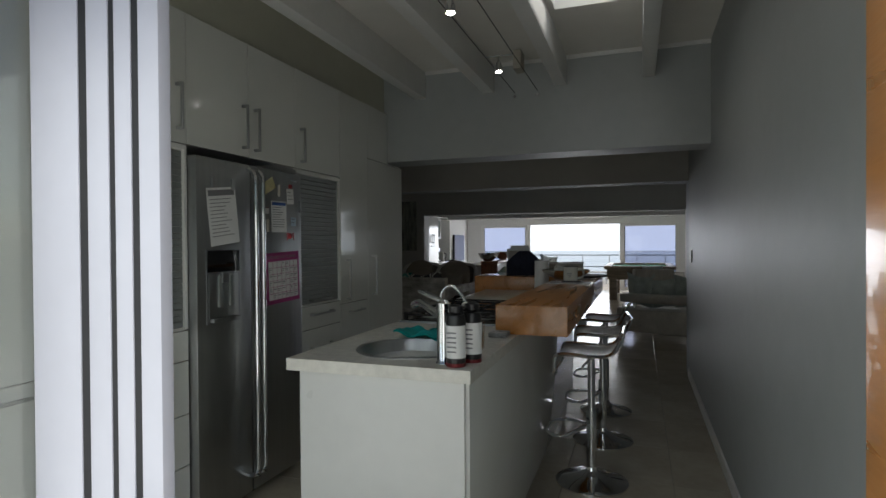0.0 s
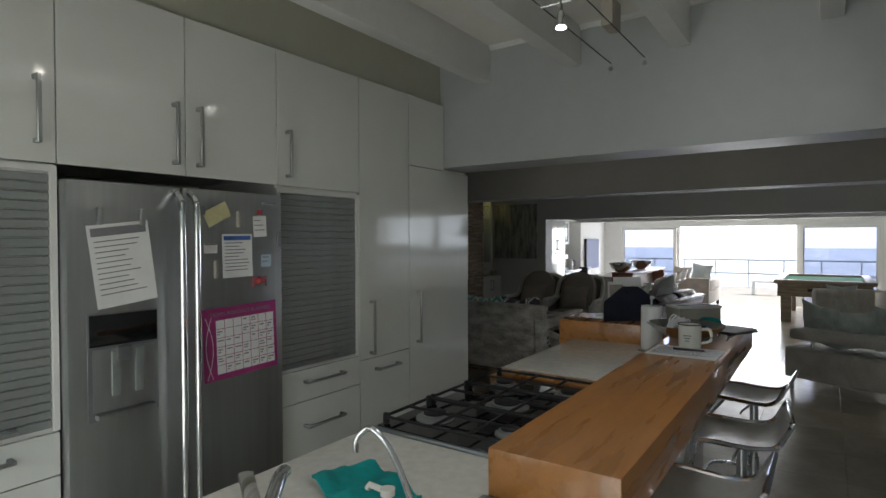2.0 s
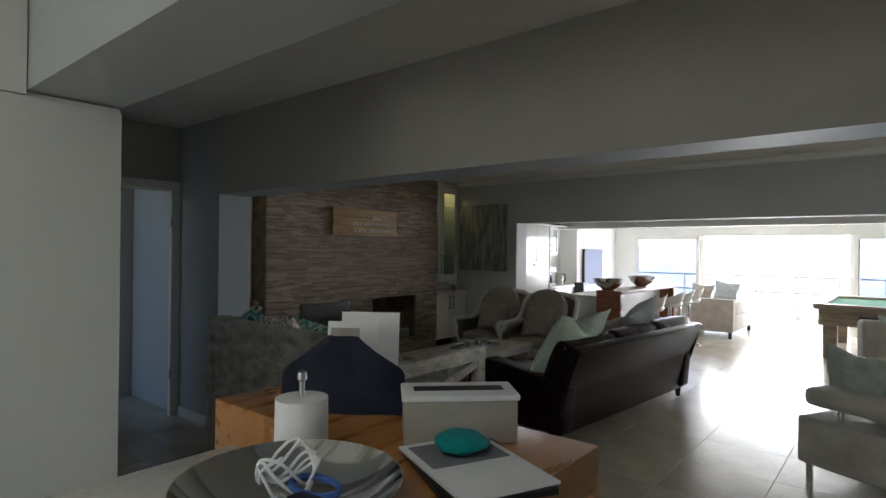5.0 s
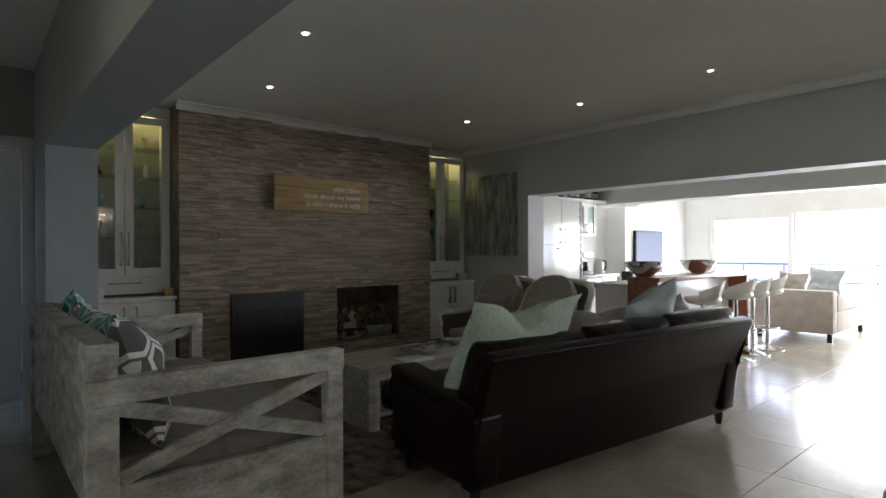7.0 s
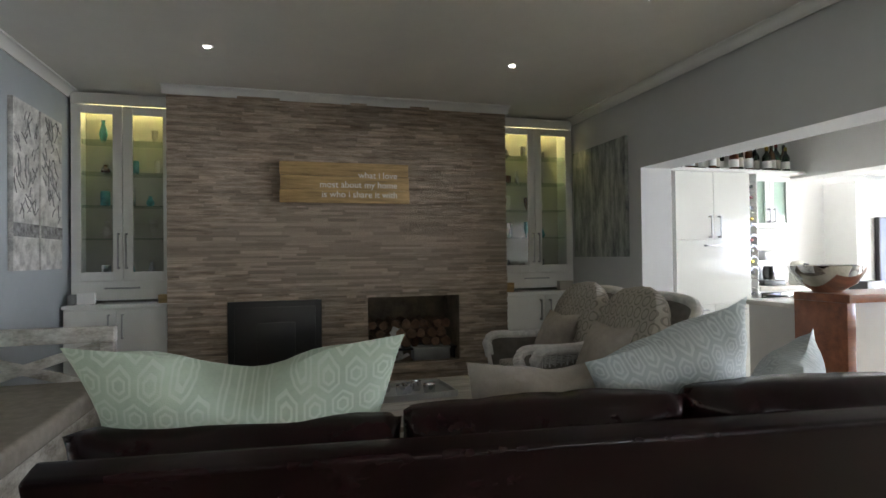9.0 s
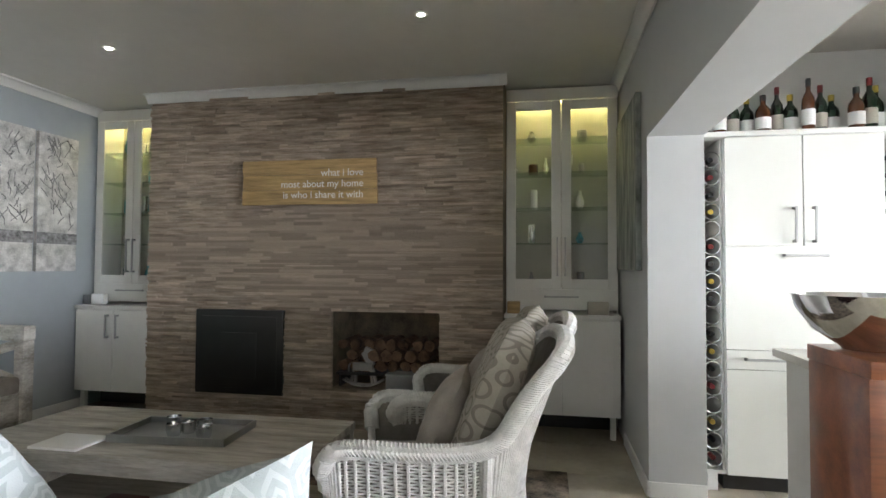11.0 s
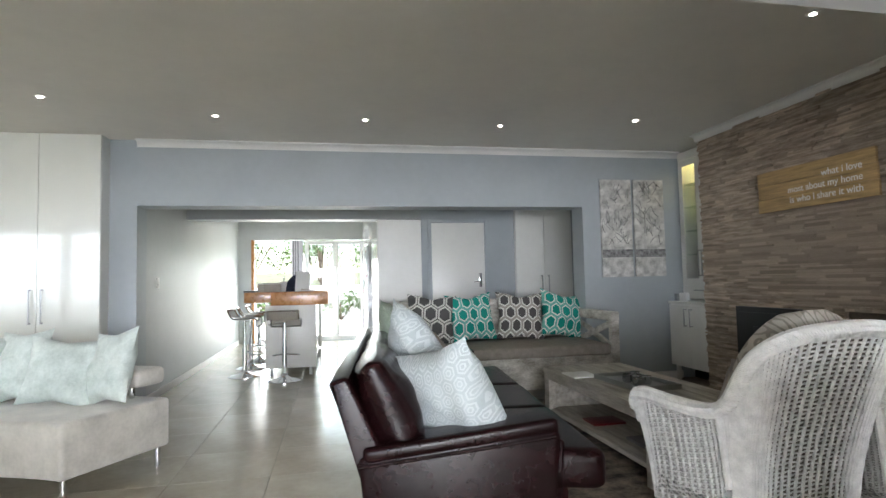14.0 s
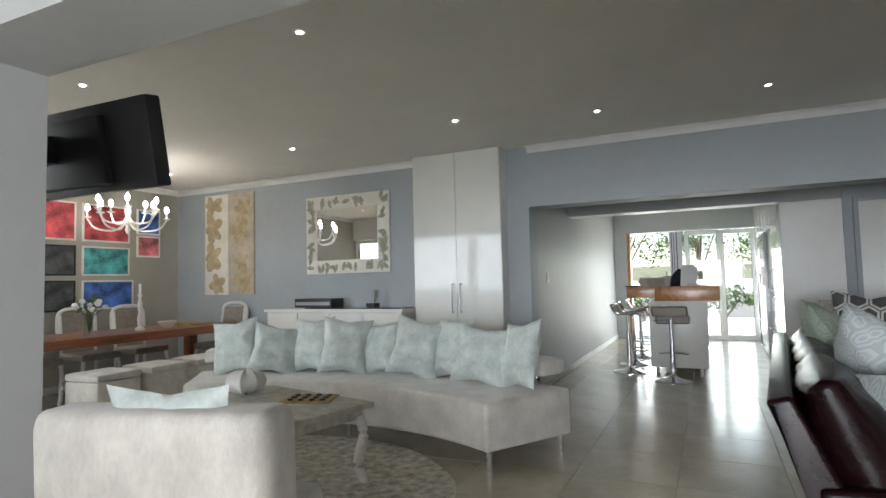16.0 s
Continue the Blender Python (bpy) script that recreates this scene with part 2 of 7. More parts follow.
M["velvet"] = mat("cream_velvet", (0.58, 0.55, 0.50), 0.8, var=0.09, scale=6, bump=0.15, bscale=90, sheen=0.5)
M["aqua"] = mat("pale_aqua_satin", (0.52, 0.61, 0.58), 0.45, var=0.12, scale=9, second=(0.68, 0.74, 0.71), bump=0.1, bscale=60, sheen=0.2)
M["teal"] = hexes("teal_oval_print", (0.16, 0.46, 0.40), (0.74, 0.76, 0.72), (0.0, 0.27, 0.22), 8.0, 3.4, ((0.33, 0.42),), 0.33)
M["greyoval"] = hexes("grey_oval_print", (0.36, 0.34, 0.31), (0.74, 0.73, 0.69), (0.085, 0.08, 0.08), 8.0, 3.4, ((0.33, 0.42),), 0.33)
M["chainprint"] = hexes("dark_chain_print", (0.15, 0.15, 0.145), (0.72, 0.72, 0.68), (0.10, 0.10, 0.10), 6.5, 3.2, ((0.36, 0.47),), 0.36)
M["hexprint"] = hexes("pale_hexagon_print", (0.425, 0.475, 0.49), (0.545, 0.59, 0.60), None, 18.0, 8.5, ((0.11, 0.20), (0.31, 0.41)))
M["greenprint"] = hexes("sage_hexagon_print", (0.44, 0.53, 0.43), (0.54, 0.62, 0.53), None, 14.0, 6.6, ((0.14, 0.22), (0.32, 0.40)))
M["leafprint"] = lattice("taupe_leaf_print", (0.40, 0.37, 0.32), (0.24, 0.22, 0.19), None, 17, 12, 0.30, 0.41)
M["paper"] = mat("white_paper", (0.80, 0.80, 0.79), 0.7, var=0.02)
M["gold_paper"] = mat("pale_yellow_paper", (0.62, 0.58, 0.32), 0.7, var=0.05)
M["blue_paper"] = mat("pale_blue_paper", (0.50, 0.62, 0.72), 0.7, var=0.03)
M["ink"] = mat("grey_print", (0.22, 0.22, 0.23), 0.8, var=0.05)
M["magenta"] = mat("magenta_print", (0.33, 0.03, 0.17), 0.5, var=0.1)
M["tealcloth"] = mat("teal_cloth", (0.0, 0.28, 0.27), 0.9, var=0.12, bump=0.3, bscale=250)
M["navy"] = mat("navy_fabric", (0.012, 0.016, 0.035), 0.9, var=0.2, bump=0.3, bscale=250)
M["enamel"] = mat("white_enamel", (0.78, 0.77, 0.70), 0.18, var=0.02, coat=0.4)
M["beige_box"] = mat("beige_card", (0.45, 0.42, 0.36), 0.7, var=0.05)
M["red"] = mat("dark_red_label", (0.16, 0.012, 0.014), 0.35, var=0.1)
M["amber"] = mat("amber_soap", (0.55, 0.26, 0.03), 0.1, trans=0.6)
M["clear"] = glass_mat("clear_plastic", (0.93, 0.95, 0.95))
M["pane"] = glass_mat("window_glass", (0.97, 0.98, 0.98))
M["shelfglass"] = glass_mat("green_shelf_glass", (0.84, 0.91, 0.88))
M["tinted"] = glass_mat("grey_tinted_glass", (0.62, 0.64, 0.73))
M["mirror"] = mat("mirror_silver", (0.85, 0.86, 0.86), 0.02, 1.0, var=0.0)
M["cabinside"] = mat("cream_cabinet_inside", (0.46, 0.45, 0.37), 0.6, var=0.04)
M["bulb"] = glow("lamp_glow", (1.0, 0.95, 0.86), 22.0)
M["yellowlamp"] = glow("warm_strip_glow", (1.0, 0.84, 0.36), 2.2)
M["tvscreen"] = glow("television_picture", (0.16, 0.24, 0.55), 0.11)
M["tvscreen"].node_tree.nodes["Principled BSDF"].inputs["Base Color"].default_value = (0.01, 0.01, 0.012, 1)
M["haze"] = glow("bright_sea_haze", (0.94, 0.97, 1.0), 1.35)
M["rug"] = mat("brown_patterned_rug", (0.09, 0.065, 0.05), 0.98, var=0.5, scale=9, second=(0.36, 0.29, 0.22), bump=0.8, bscale=220)
M["rug_cream"] = mat("cream_shag_rug", (0.50, 0.44, 0.34), 0.98, var=0.25, scale=16, second=(0.74, 0.69, 0.59), bump=1.0, bscale=120)
M["bottle_green"] = mat("dark_green_bottle", (0.012, 0.03, 0.014), 0.1, var=0.05, coat=0.3)
M["bottle_brown"] = mat("brown_bottle", (0.09, 0.03, 0.012), 0.12, var=0.05, coat=0.3)
M["gold"] = mat("gold_foil", (0.45, 0.33, 0.07), 0.35, 0.7)
M["log"] = mat("split_log", (0.11, 0.06, 0.035), 0.9, var=0.35, scale=14, second=(0.25, 0.15, 0.09), bump=0.5, bscale=80)
M["horse"] = mat("grey_painted_wood", (0.36, 0.35, 0.33), 0.7, var=0.1)
M["leaf"] = mat("garden_leaf", (0.055, 0.11, 0.022), 0.55, var=0.35, scale=3, islands="island", second=(0.11, 0.19, 0.04))
M["bark"] = mat("tree_bark", (0.12, 0.085, 0.06), 0.95, var=0.3, bump=0.7, bscale=40)
M["paving"] = mat("pale_paving", (0.46, 0.42, 0.36), 0.85, var=0.1, scale=3, bump=0.2)
M["grass"] = mat("coastal_grass", (0.09, 0.105, 0.045), 0.95, var=0.35, scale=0.8, second=(0.17, 0.17, 0.08), bump=0.6, bscale=10)
M["sea"] = mat("sea_water", (0.10, 0.17, 0.22), 0.25, var=0.1, scale=0.02, bump=0.4, bscale=0.3)
M["hill"] = mat("dune_scrub", (0.05, 0.06, 0.045), 0.95, var=0.3, scale=0.05)
M["baize"] = mat("green_baize", (0.02, 0.16, 0.07), 0.95, var=0.08, bump=0.2, bscale=300)
M["pool_wood"] = mat("pale_pool_table_wood", (0.30, 0.24, 0.17), 0.4, var=0.15, scale=3, stretch=(1, 5, 8))
M["white_leather"] = mat("white_leather", (0.74, 0.72, 0.68), 0.25, var=0.05, bump=0.06, bscale=120, coat=0.3)
M["fabric_sofa"] = mat("oatmeal_fabric", (0.42, 0.38, 0.34), 0.9, var=0.07, bump=0.3, bscale=300)
M["canvas"] = mat("painted_canvas", (0.60, 0.59, 0.57), 0.8, var=0.25, scale=12, second=(0.78, 0.77, 0.74), bump=0.2, bscale=120)
M["canvas_blue"] = mat("blue_grey_abstract_canvas", (0.20, 0.25, 0.26), 0.8, var=0.3, scale=5, stretch=(3, 1, 0.6), second=(0.46, 0.48, 0.44), bump=0.3, bscale=80)
M["canvas_white"] = mat("white_canvas", (0.74, 0.72, 0.66), 0.8, var=0.05, scale=5)
M["flower"] = mat("gold_beige_flower", (0.46, 0.37, 0.22), 0.75, var=0.15, scale=9)
M["band"] = mat("charcoal_band", (0.10, 0.10, 0.10), 0.8, var=0.2, scale=25, second=(0.4, 0.4, 0.4))
for key, col in dict(pic_red=(0.33, 0.03, 0.04), pic_blue=(0.02, 0.08, 0.30), pic_teal=(0.03, 0.22, 0.24), pic_dark=(0.03, 0.035, 0.04), pic_pink=(0.40, 0.10, 0.12)).items():
    M[key] = mat("painted_" + key, col, 0.7, var=0.35, scale=7, second=[min(1, c * 2.4 + 0.06) for c in col])


# ---- mesh helpers ----
def box(x0, x1, y0, y1, z0, z1, bev=0.0, seg=2, bm=None):
    out = bm or bmesh.new()
    tmp = bmesh.new()
    bmesh.ops.create_cube(tmp, size=1.0)
    bmesh.ops.transform(tmp, matrix=Matrix.Translation(((x0 + x1) / 2, (y0 + y1) / 2, (z0 + z1) / 2)) @ Matrix.Diagonal((abs(x1 - x0), abs(y1 - y0), abs(z1 - z0), 1)), verts=tmp.verts)
    if bev:
        bmesh.ops.bevel(tmp, geom=list(tmp.edges), offset=min(bev, 0.49 * min(abs(x1 - x0), abs(y1 - y0), abs(z1 - z0))), segments=seg, profile=0.6, affect="EDGES")
    return merge(out, tmp)


def merge(out, tmp):
    me = bpy.data.meshes.new("t")
    tmp.to_mesh(me)
    tmp.free()
    out.from_mesh(me)
    bpy.data.meshes.remove(me)
    return out


def cyl(r, z0, z1, seg=20, r2=None, m=None, bm=None, bev=0.0):
    out = bm or bmesh.new()
    tmp = bmesh.new()
    bmesh.ops.create_cone(tmp, cap_ends=True, segments=seg, radius1=r, radius2=r if r2 is None else r2, depth=z1 - z0)
    bmesh.ops.translate(tmp, vec=(0, 0, (z0 + z1) / 2), verts=tmp.verts)
    if bev:
        bmesh.ops.bevel(tmp, geom=[e for e in tmp.edges if len(e.link_faces) == 2 and any(len(f.verts) > 4 for f in e.link_faces)], offset=bev, segments=2, affect="EDGES")
    if m:
        bmesh.ops.transform(tmp, matrix=m, verts=tmp.verts)
    return merge(out, tmp)


def lathe(profile, seg=28, m=None, bm=None, ring=False):
    """A turned shape from (radius, height) pairs."""
    out = bm or bmesh.new()
    tmp = bmesh.new()
    rings = []
    for r, z in profile:
        rings.append([tmp.verts.new((max(r, 1e-4) * math.cos(2 * math.pi * i / seg), max(r, 1e-4) * math.sin(2 * math.pi * i / seg), z)) for i in range(seg)])
    for a, b in list(zip(rings, rings[1:])) + ([(rings[-1], rings[0])] if ring else []):
        for i in range(seg):
            tmp.faces.new((a[i], a[(i + 1) % seg], b[(i + 1) % seg], b[i]))
    if not ring:
        tmp.faces.new(list(reversed(rings[0])))
        tmp.faces.new(rings[-1])
    if m:
        bmesh.ops.transform(tmp, matrix=m, verts=tmp.verts)
    return merge(out, tmp)


def tube(points, r, seg=10, bm=None, closed=False):
    """A round bar along points."""
    out = bm or bmesh.new()
    pts = [Vector(p) for p in points]
    tmp = bmesh.new()
    rings, n = [], len(pts)
    up = Vector((0, 0, 1))
    for i, p in enumerate(pts):
        d = (pts[(i + 1) % n] - pts[i - 1]) if closed else (pts[min(i + 1, n - 1)] - pts[max(i - 1, 0)])
        d.normalize()
        side = d.cross(up)
        if side.length < 0.05:
            side = d.cross(Vector((1, 0, 0)))
        side.normalize()
        other = side.cross(d)
        rings.append([tmp.verts.new(p + r * (math.cos(2 * math.pi * k / seg) * side + math.sin(2 * math.pi * k / seg) * other)) for k in range(seg)])
    for a, b in list(zip(rings, rings[1:])) + ([(rings[-1], rings[0])] if closed else []):
        for k in range(seg):
            tmp.faces.new((a[k], a[(k + 1) % seg], b[(k + 1) % seg], b[k]))
    if not closed:
        tmp.faces.new(list(reversed(rings[0])))
        tmp.faces.new(rings[-1])
    bmesh.ops.recalc_face_normals(tmp, faces=tmp.faces)
    return merge(out, tmp)


def curve_pts(pts, n=6):
    """A smooth line through points (Catmull-Rom)."""
    p = [Vector(q) for q in pts]
    p = [2 * p[0] - p[1]] + p + [2 * p[-1] - p[-2]]
    out = []
    for i in range(1, len(p) - 2):
        for k in range(n):
            t = k / n
            a, b, c, d = p[i - 1], p[i], p[i + 1], p[i + 2]
            out.append(0.5 * ((2 * b) + (c - a) * t + (2 * a - 5 * b + 4 * c - d) * t * t + (3 * b - a - 3 * c + d) * t ** 3))
    return out + [p[-2]]


def turned(bm, m):
    bmesh.ops.transform(bm, matrix=m, verts=bm.verts)
    return bm


def pillow(w, h, t, ripple=0.012, n=14, seed=0, dip=0.0, ears=0.17, plump=0.45):
    """A stuffed cushion, upright in the xz plane, its lower edge at z=0, with drawn-out corners."""
    bm = bmesh.new()
    grid = {}
    for s in (1, -1):
        for i in range(n + 1):
            for j in range(n + 1):
                u, v = 2 * i / n - 1, 2 * j / n - 1
                edge = max(abs(u), abs(v)) > 0.999
                if edge and s == -1:
                    grid[s, i, j] = grid[1, i, j]
                    continue
                puff = ((1 - u * u) * (1 - v * v)) ** plump
                pull = 1 - ears * (1 - abs(u * v)) * (abs(u) ** 4 + abs(v) ** 4)
                wav = ripple * noise.noise(Vector((u * 2.1 + seed, v * 2.1, s * 3.0 + seed)))
                sag = 1.0 - 0.05 * puff
                grid[s, i, j] = bm.verts.new((u * w / 2 * pull, s * t / 2 * puff + wav * (1 - max(abs(u), abs(v)) ** 6), h / 2 + v * h / 2 * pull * sag - dip * max(0.0, v) ** 2 * math.exp(-(u * 2.6) ** 2)))
    for s in (1, -1):
        for i in range(n):
            for j in range(n):
                q = [grid[s, i, j], grid[s, i + 1, j], grid[s, i + 1, j + 1], grid[s, i, j + 1]]
                bm.faces.new(q if s == -1 else q[::-1])
    return bm


def smooth(ob, angle=40):
    for f in ob.data.polygons:
        f.use_smooth = True
    ob.data.set_sharp_from_angle(angle=radians(angle))
    return ob


def mesh_of(name, bm):
    me = bpy.data.meshes.new(name)
    bmesh.ops.recalc_face_normals(bm, faces=bm.faces)
    bm.to_mesh(me)
    bm.free()
    return me


def part(name, bm, material, parent, label="", angle=40):
    ob = new(name, mesh_of(name, bm))
    ob.data.materials.append(M[material])
    ob.parent = parent
    smooth(ob, angle)
    if label:
        ob["label"] = label
    return ob


def thing(name, label, category, m=None, group="", kind=""):
    ob = new(name)
    ob.empty_display_size = 0.1
    if m is not None:
        ob.matrix_basis = m
    return tagged(ob, label, category, group, kind)


def single(name, bm, material, label, category, m=None, group="", kind=""):
    """A thing that is one mesh."""
    ob = new(name, mesh_of(name, bm))
    ob.data.materials.append(M[material])
    smooth(ob)
    if m is not None:
        ob.matrix_basis = m
    return tagged(ob, label, category, group, kind)


def structure(name, bm, material, label="", category=""):
    return single(name, bm, material, label, category or name.split("_")[0], None, "", "structure")


def words(name, text, size, m, material, parent, depth=0.002, align="LEFT"):
    """Raised lettering in the built-in font, as a mesh."""
    cu = bpy.data.curves.new(name, "FONT")
    cu.body, cu.size, cu.extrude, cu.align_x = text, size, depth, align
    tmp = bpy.data.objects.new(name, cu)
    me = bpy.data.meshes.new_from_object(tmp)
    bpy.data.objects.remove(tmp)
    ob = new(name, me)
    me.materials.append(M[material])
    ob.parent, ob.matrix_basis = parent, m
    return ob

# ---- the plan, in metres ----
CEIL, KCEIL, HEAD = 2.68, 2.82, 2.02     # living ceiling, kitchen ceiling, height of the wide openings
KX0, KX1 = -1.97, 0.55                   # kitchen: cabinet fronts, side wall
KY = 0.50                                # glazed garden wall
BY0, BY1 = 4.37, 4.67                    # bulkhead between kitchen and passage
AY0, AY1 = 6.27, 6.565                   # wide opening into the living room
OY0, OY1 = 11.18, 11.48                  # wide opening into the sea room
WX = -5.75                               # back of the fireplace side
STX = -5.16                              # stone face
EX = 6.0                                 # east wall
SEAY = 16.9                              # sea windows

# ---- floor slab, walls, ceilings ----
structure("floor", box(-6.2, 6.4, KY - 0.1, SEAY + 0.15, -0.2, -0.008), "grout", "grey grouted bed under large beige porcelain tiles", "floor")


def cut_wall(name, x0, x1, y0, y1, z0, z1, material, label):
    return structure(name, box(x0, x1, y0, y1, z0, z1), material, label, "wall")


cut_wall("wall_kitchen_side", KX1, KX1 + 0.25, KY, AY0, 0, 3.3, "wall_k", "smooth grey painted wall beside the kitchen aisle")
cut_wall("wall_kitchen_back", -2.85, -2.6, KY, BY1, 0, 3.3, "wall_olive", "olive grey painted wall behind the kitchen units")
cut_wall("wall_above_cabinets", -2.6, KX0 - 0.03, KY, BY0, 2.505, 3.3, "wall_olive", "olive grey painted boxing above tall kitchen units")
cut_wall("bulkhead_kitchen", -2.6, KX1, BY0, BY1, 2.09, 3.3, "wall_k", "deep grey painted bulkhead over the kitchen opening")
cut_wall("wall_passage_back", -5.2, -2.6, BY1 - 0.2, BY1 + 0.03, 0, CEIL + 0.1, "wall", "blue grey painted passage wall with white doors")
cut_wall("wall_passage_west_high", -5.2, -4.93, 4.7, AY0, 2.1, CEIL + 0.1, "wall_taupe", "taupe painted wall over a passage door")
cut_wall("wall_passage_west", -5.2, -4.93, 4.7, 5.35, 0, 2.1, "wall_taupe", "taupe painted passage wall beside a door")
cut_wall("wall_passage_room", -6.2, -6.0, 4.5, 6.6, 0, CEIL, "wall_taupe", "dim taupe wall seen through an open door")
cut_wall("pier_west", WX, -4.2, AY0, AY1, 0, CEIL, "wall", "blue grey painted pier beside the living room opening")
cut_wall("bulkhead_living", -4.2, KX1, AY0, AY1, HEAD, CEIL, "wall", "blue grey painted bulkhead over the living room opening")
cut_wall("bulkhead_living_facing", -4.2, KX1, AY0 - 0.005, AY0 - 0.001, HEAD, CEIL, "wall_taupe", "taupe painted passage side of the bulkhead")
cut_wall("wall_living_back", KX1, EX, AY0, AY1, 0, CEIL, "wall", "blue grey painted living room wall")
cut_wall("wall_fireplace", WX - 0.2, WX, AY0, OY1, 0, CEIL, "wall", "painted wall behind the stone fireplace")
cut_wall("pier_sea_west", WX, -4.29, OY0, OY1, 0, CEIL, "wall_pale", "pale painted pier beside the sea room opening")
sk_ = box(-4.29, 0.90, OY0, OY1, HEAD - 0.03, CEIL)
for v in sk_.verts:
    v.co.y += 0.07 * (v.co.x + 4.29) / 5.19
structure("bulkhead_sea", sk_, "wall_pale", "pale painted bulkhead over the sea room opening", "wall")
cut_wall("wall_sea_side", 0.90, 1.5, OY0 + 0.07, OY1 + 0.07, 0, CEIL, "wall_pale", "pale painted wall end beside the sea room opening")
cut_wall("wall_east", EX, EX + 0.2, AY0, OY1, 0, CEIL, "wall_taupe", "taupe painted dining wall hung with pictures")
cut_wall("wall_east_sill", 1.5, EX, OY0, OY1, 0, 0.25, "wall_white", "low sill under the dining side windows")
cut_wall("wall_east_head", 1.5, EX, OY0, OY1, 2.2, CEIL, "wall_white", "wall over the dining side windows")
cut_wall("wall_sea_west", -5.25, -5.05, OY1, SEAY + 0.2, 0, CEIL, "wall_white", "white painted sea room wall")
cut_wall("wall_sea_east", 2.0, 2.2, OY1, SEAY + 0.2, 0, CEIL, "wall_white", "white painted sea room end wall")
cut_wall("wall_sea_head", -5.05, 2.0, SEAY, SEAY + 0.2, 1.93, CEIL, "wall_white", "white painted wall over the sea windows")
cut_wall("wall_sea_corner", -5.05, -4.58, SEAY, SEAY + 0.2, 0, 1.93, "wall_white", "white painted wall beside the sea windows")
cut_wall("wall_sea_corner_east", 1.12, 2.0, SEAY, SEAY + 0.2, 0, 1.93, "wall_white", "white painted wall end beside the sea windows")
cut_wall("bulkhead_sea_room", -5.05, 2.0, 13.1, 13.4, 1.98, CEIL, "wall_white", "white painted beam across the sea room")
structure("ceiling_living", box(-6.2, EX + 0.2, 4.6, SEAY + 0.3, CEIL, CEIL + 0.15), "ceil", "plain pale ceiling with recessed downlights", "ceiling")
kc = box(-2.85, -0.42, KY - 0.1, BY0, KCEIL, KCEIL + 0.12)
box(0.05, KX1 + 0.25, KY - 0.1, BY0, KCEIL, KCEIL + 0.12, bm=kc)
box(-0.42, 0.05, KY - 0.1, 2.1, KCEIL, KCEIL + 0.12, bm=kc)
box(-0.42, 0.05, 3.47, BY0, KCEIL, KCEIL + 0.12, bm=kc)
for x0, x1, y0, y1 in ((-0.46, -0.42, 2.06, 3.51), (0.05, 0.09, 2.06, 3.51), (-0.42, 0.05, 2.06, 2.10), (-0.42, 0.05, 3.47, 3.51)):
    box(x0, x1, y0, y1, KCEIL + 0.12, 3.3, bm=kc)
structure("ceiling_kitchen", kc, "ceil", "pale kitchen ceiling with a skylight shaft", "ceiling")
structure("wall_garden_head", box(-2.85, KX1 + 0.25, KY - 0.12, KY + 0.06, 2.12, 3.3), "wall_k", "grey painted wall over the garden doors", "wall")
sk = thing("skylight", "clear roof light in a white ceiling shaft", "skylight", kind="structure")
part("pane", box(-0.44, 0.07, 2.08, 3.49, 3.30, 3.31), "pane", sk).visible_shadow = False

# beams of the kitchen ceiling, each with a small moulded end
for x in (-1.66, -1.075, -0.50, 0.135):
    bm = box(x - 0.045, x + 0.045, KY, BY0 - 0.001, 2.60, KCEIL, 0.004)
    structure("beam", bm, "trim", "white painted timber ceiling beam", "beam")


def cornice(name, a, b, inward, z=CEIL, size=0.07):
    """A coved cornice from a to b; inward is the way from the wall into the room."""
    prof = [(0, 0), (0, -size), (0.012, -size), (0.012, -size * 0.8), (size * 0.45, -size * 0.35), (size * 0.8, -0.012), (size, -0.012), (size, 0)]
    bm = bmesh.new()
    ring = []
    for end in (a, b):
        ring.append([bm.verts.new((end[0] + inward[0] * u, end[1] + inward[1] * u, z + v)) for u, v in prof])
    k = len(prof)
    for i in range(k):
        bm.faces.new((ring[0][i], ring[0][(i + 1) % k], ring[1][(i + 1) % k], ring[1][i]))
    bm.faces.new(ring[0])
    bm.faces.new(ring[1][::-1])
    return structure(name, bm, "trim", "white coved ceiling cornice", "cornice")


cornice("trim_cornice", (-5.45, AY1), (0.55, AY1), (0, 1))
cornice("trim_cornice", (1.87, AY1), (EX, AY1), (0, 1))
cornice("trim_cornice", (-5.45, OY0), (1.5, OY0), (0, -1))
cornice("trim_cornice", (STX, 7.33), (STX, 10.34), (1, 0))
cornice("trim_cornice", (EX, AY1), (EX, OY0), (-1, 0))
for x0, x1 in ((-2.0, -1.7), (-1.615, -1.12), (-1.03, -0.545), (-0.455, 0.09), (0.18, 0.55)):
    cornice("trim_cornice", (x0, BY0), (x1, BY0), (0, -1), KCEIL, 0.025)


def skirting(x0, x1, y0, y1):
    structure("baseboard", box(x0, x1, y0, y1, 0, 0.085, 0.004), "trim", "low white painted skirting board", "baseboard")


skirting(KX1 - 0.014, KX1, KY + 0.1, AY0)
skirting(KX1, EX, AY1, AY1 + 0.014)
skirting(-5.4, -4.2, AY1, AY1 + 0.014)
skirting(-5.2, -4.29, OY0 - 0.014, OY0)
skirting(-4.29, -4.276, OY0, OY1)
skirting(-4.93, -4.2, AY0 - 0.014, AY0)
skirting(0.706, 0.72, OY0 + 0.15, OY1 + 0.15)
skirting(EX - 0.014, EX, AY1, OY0)

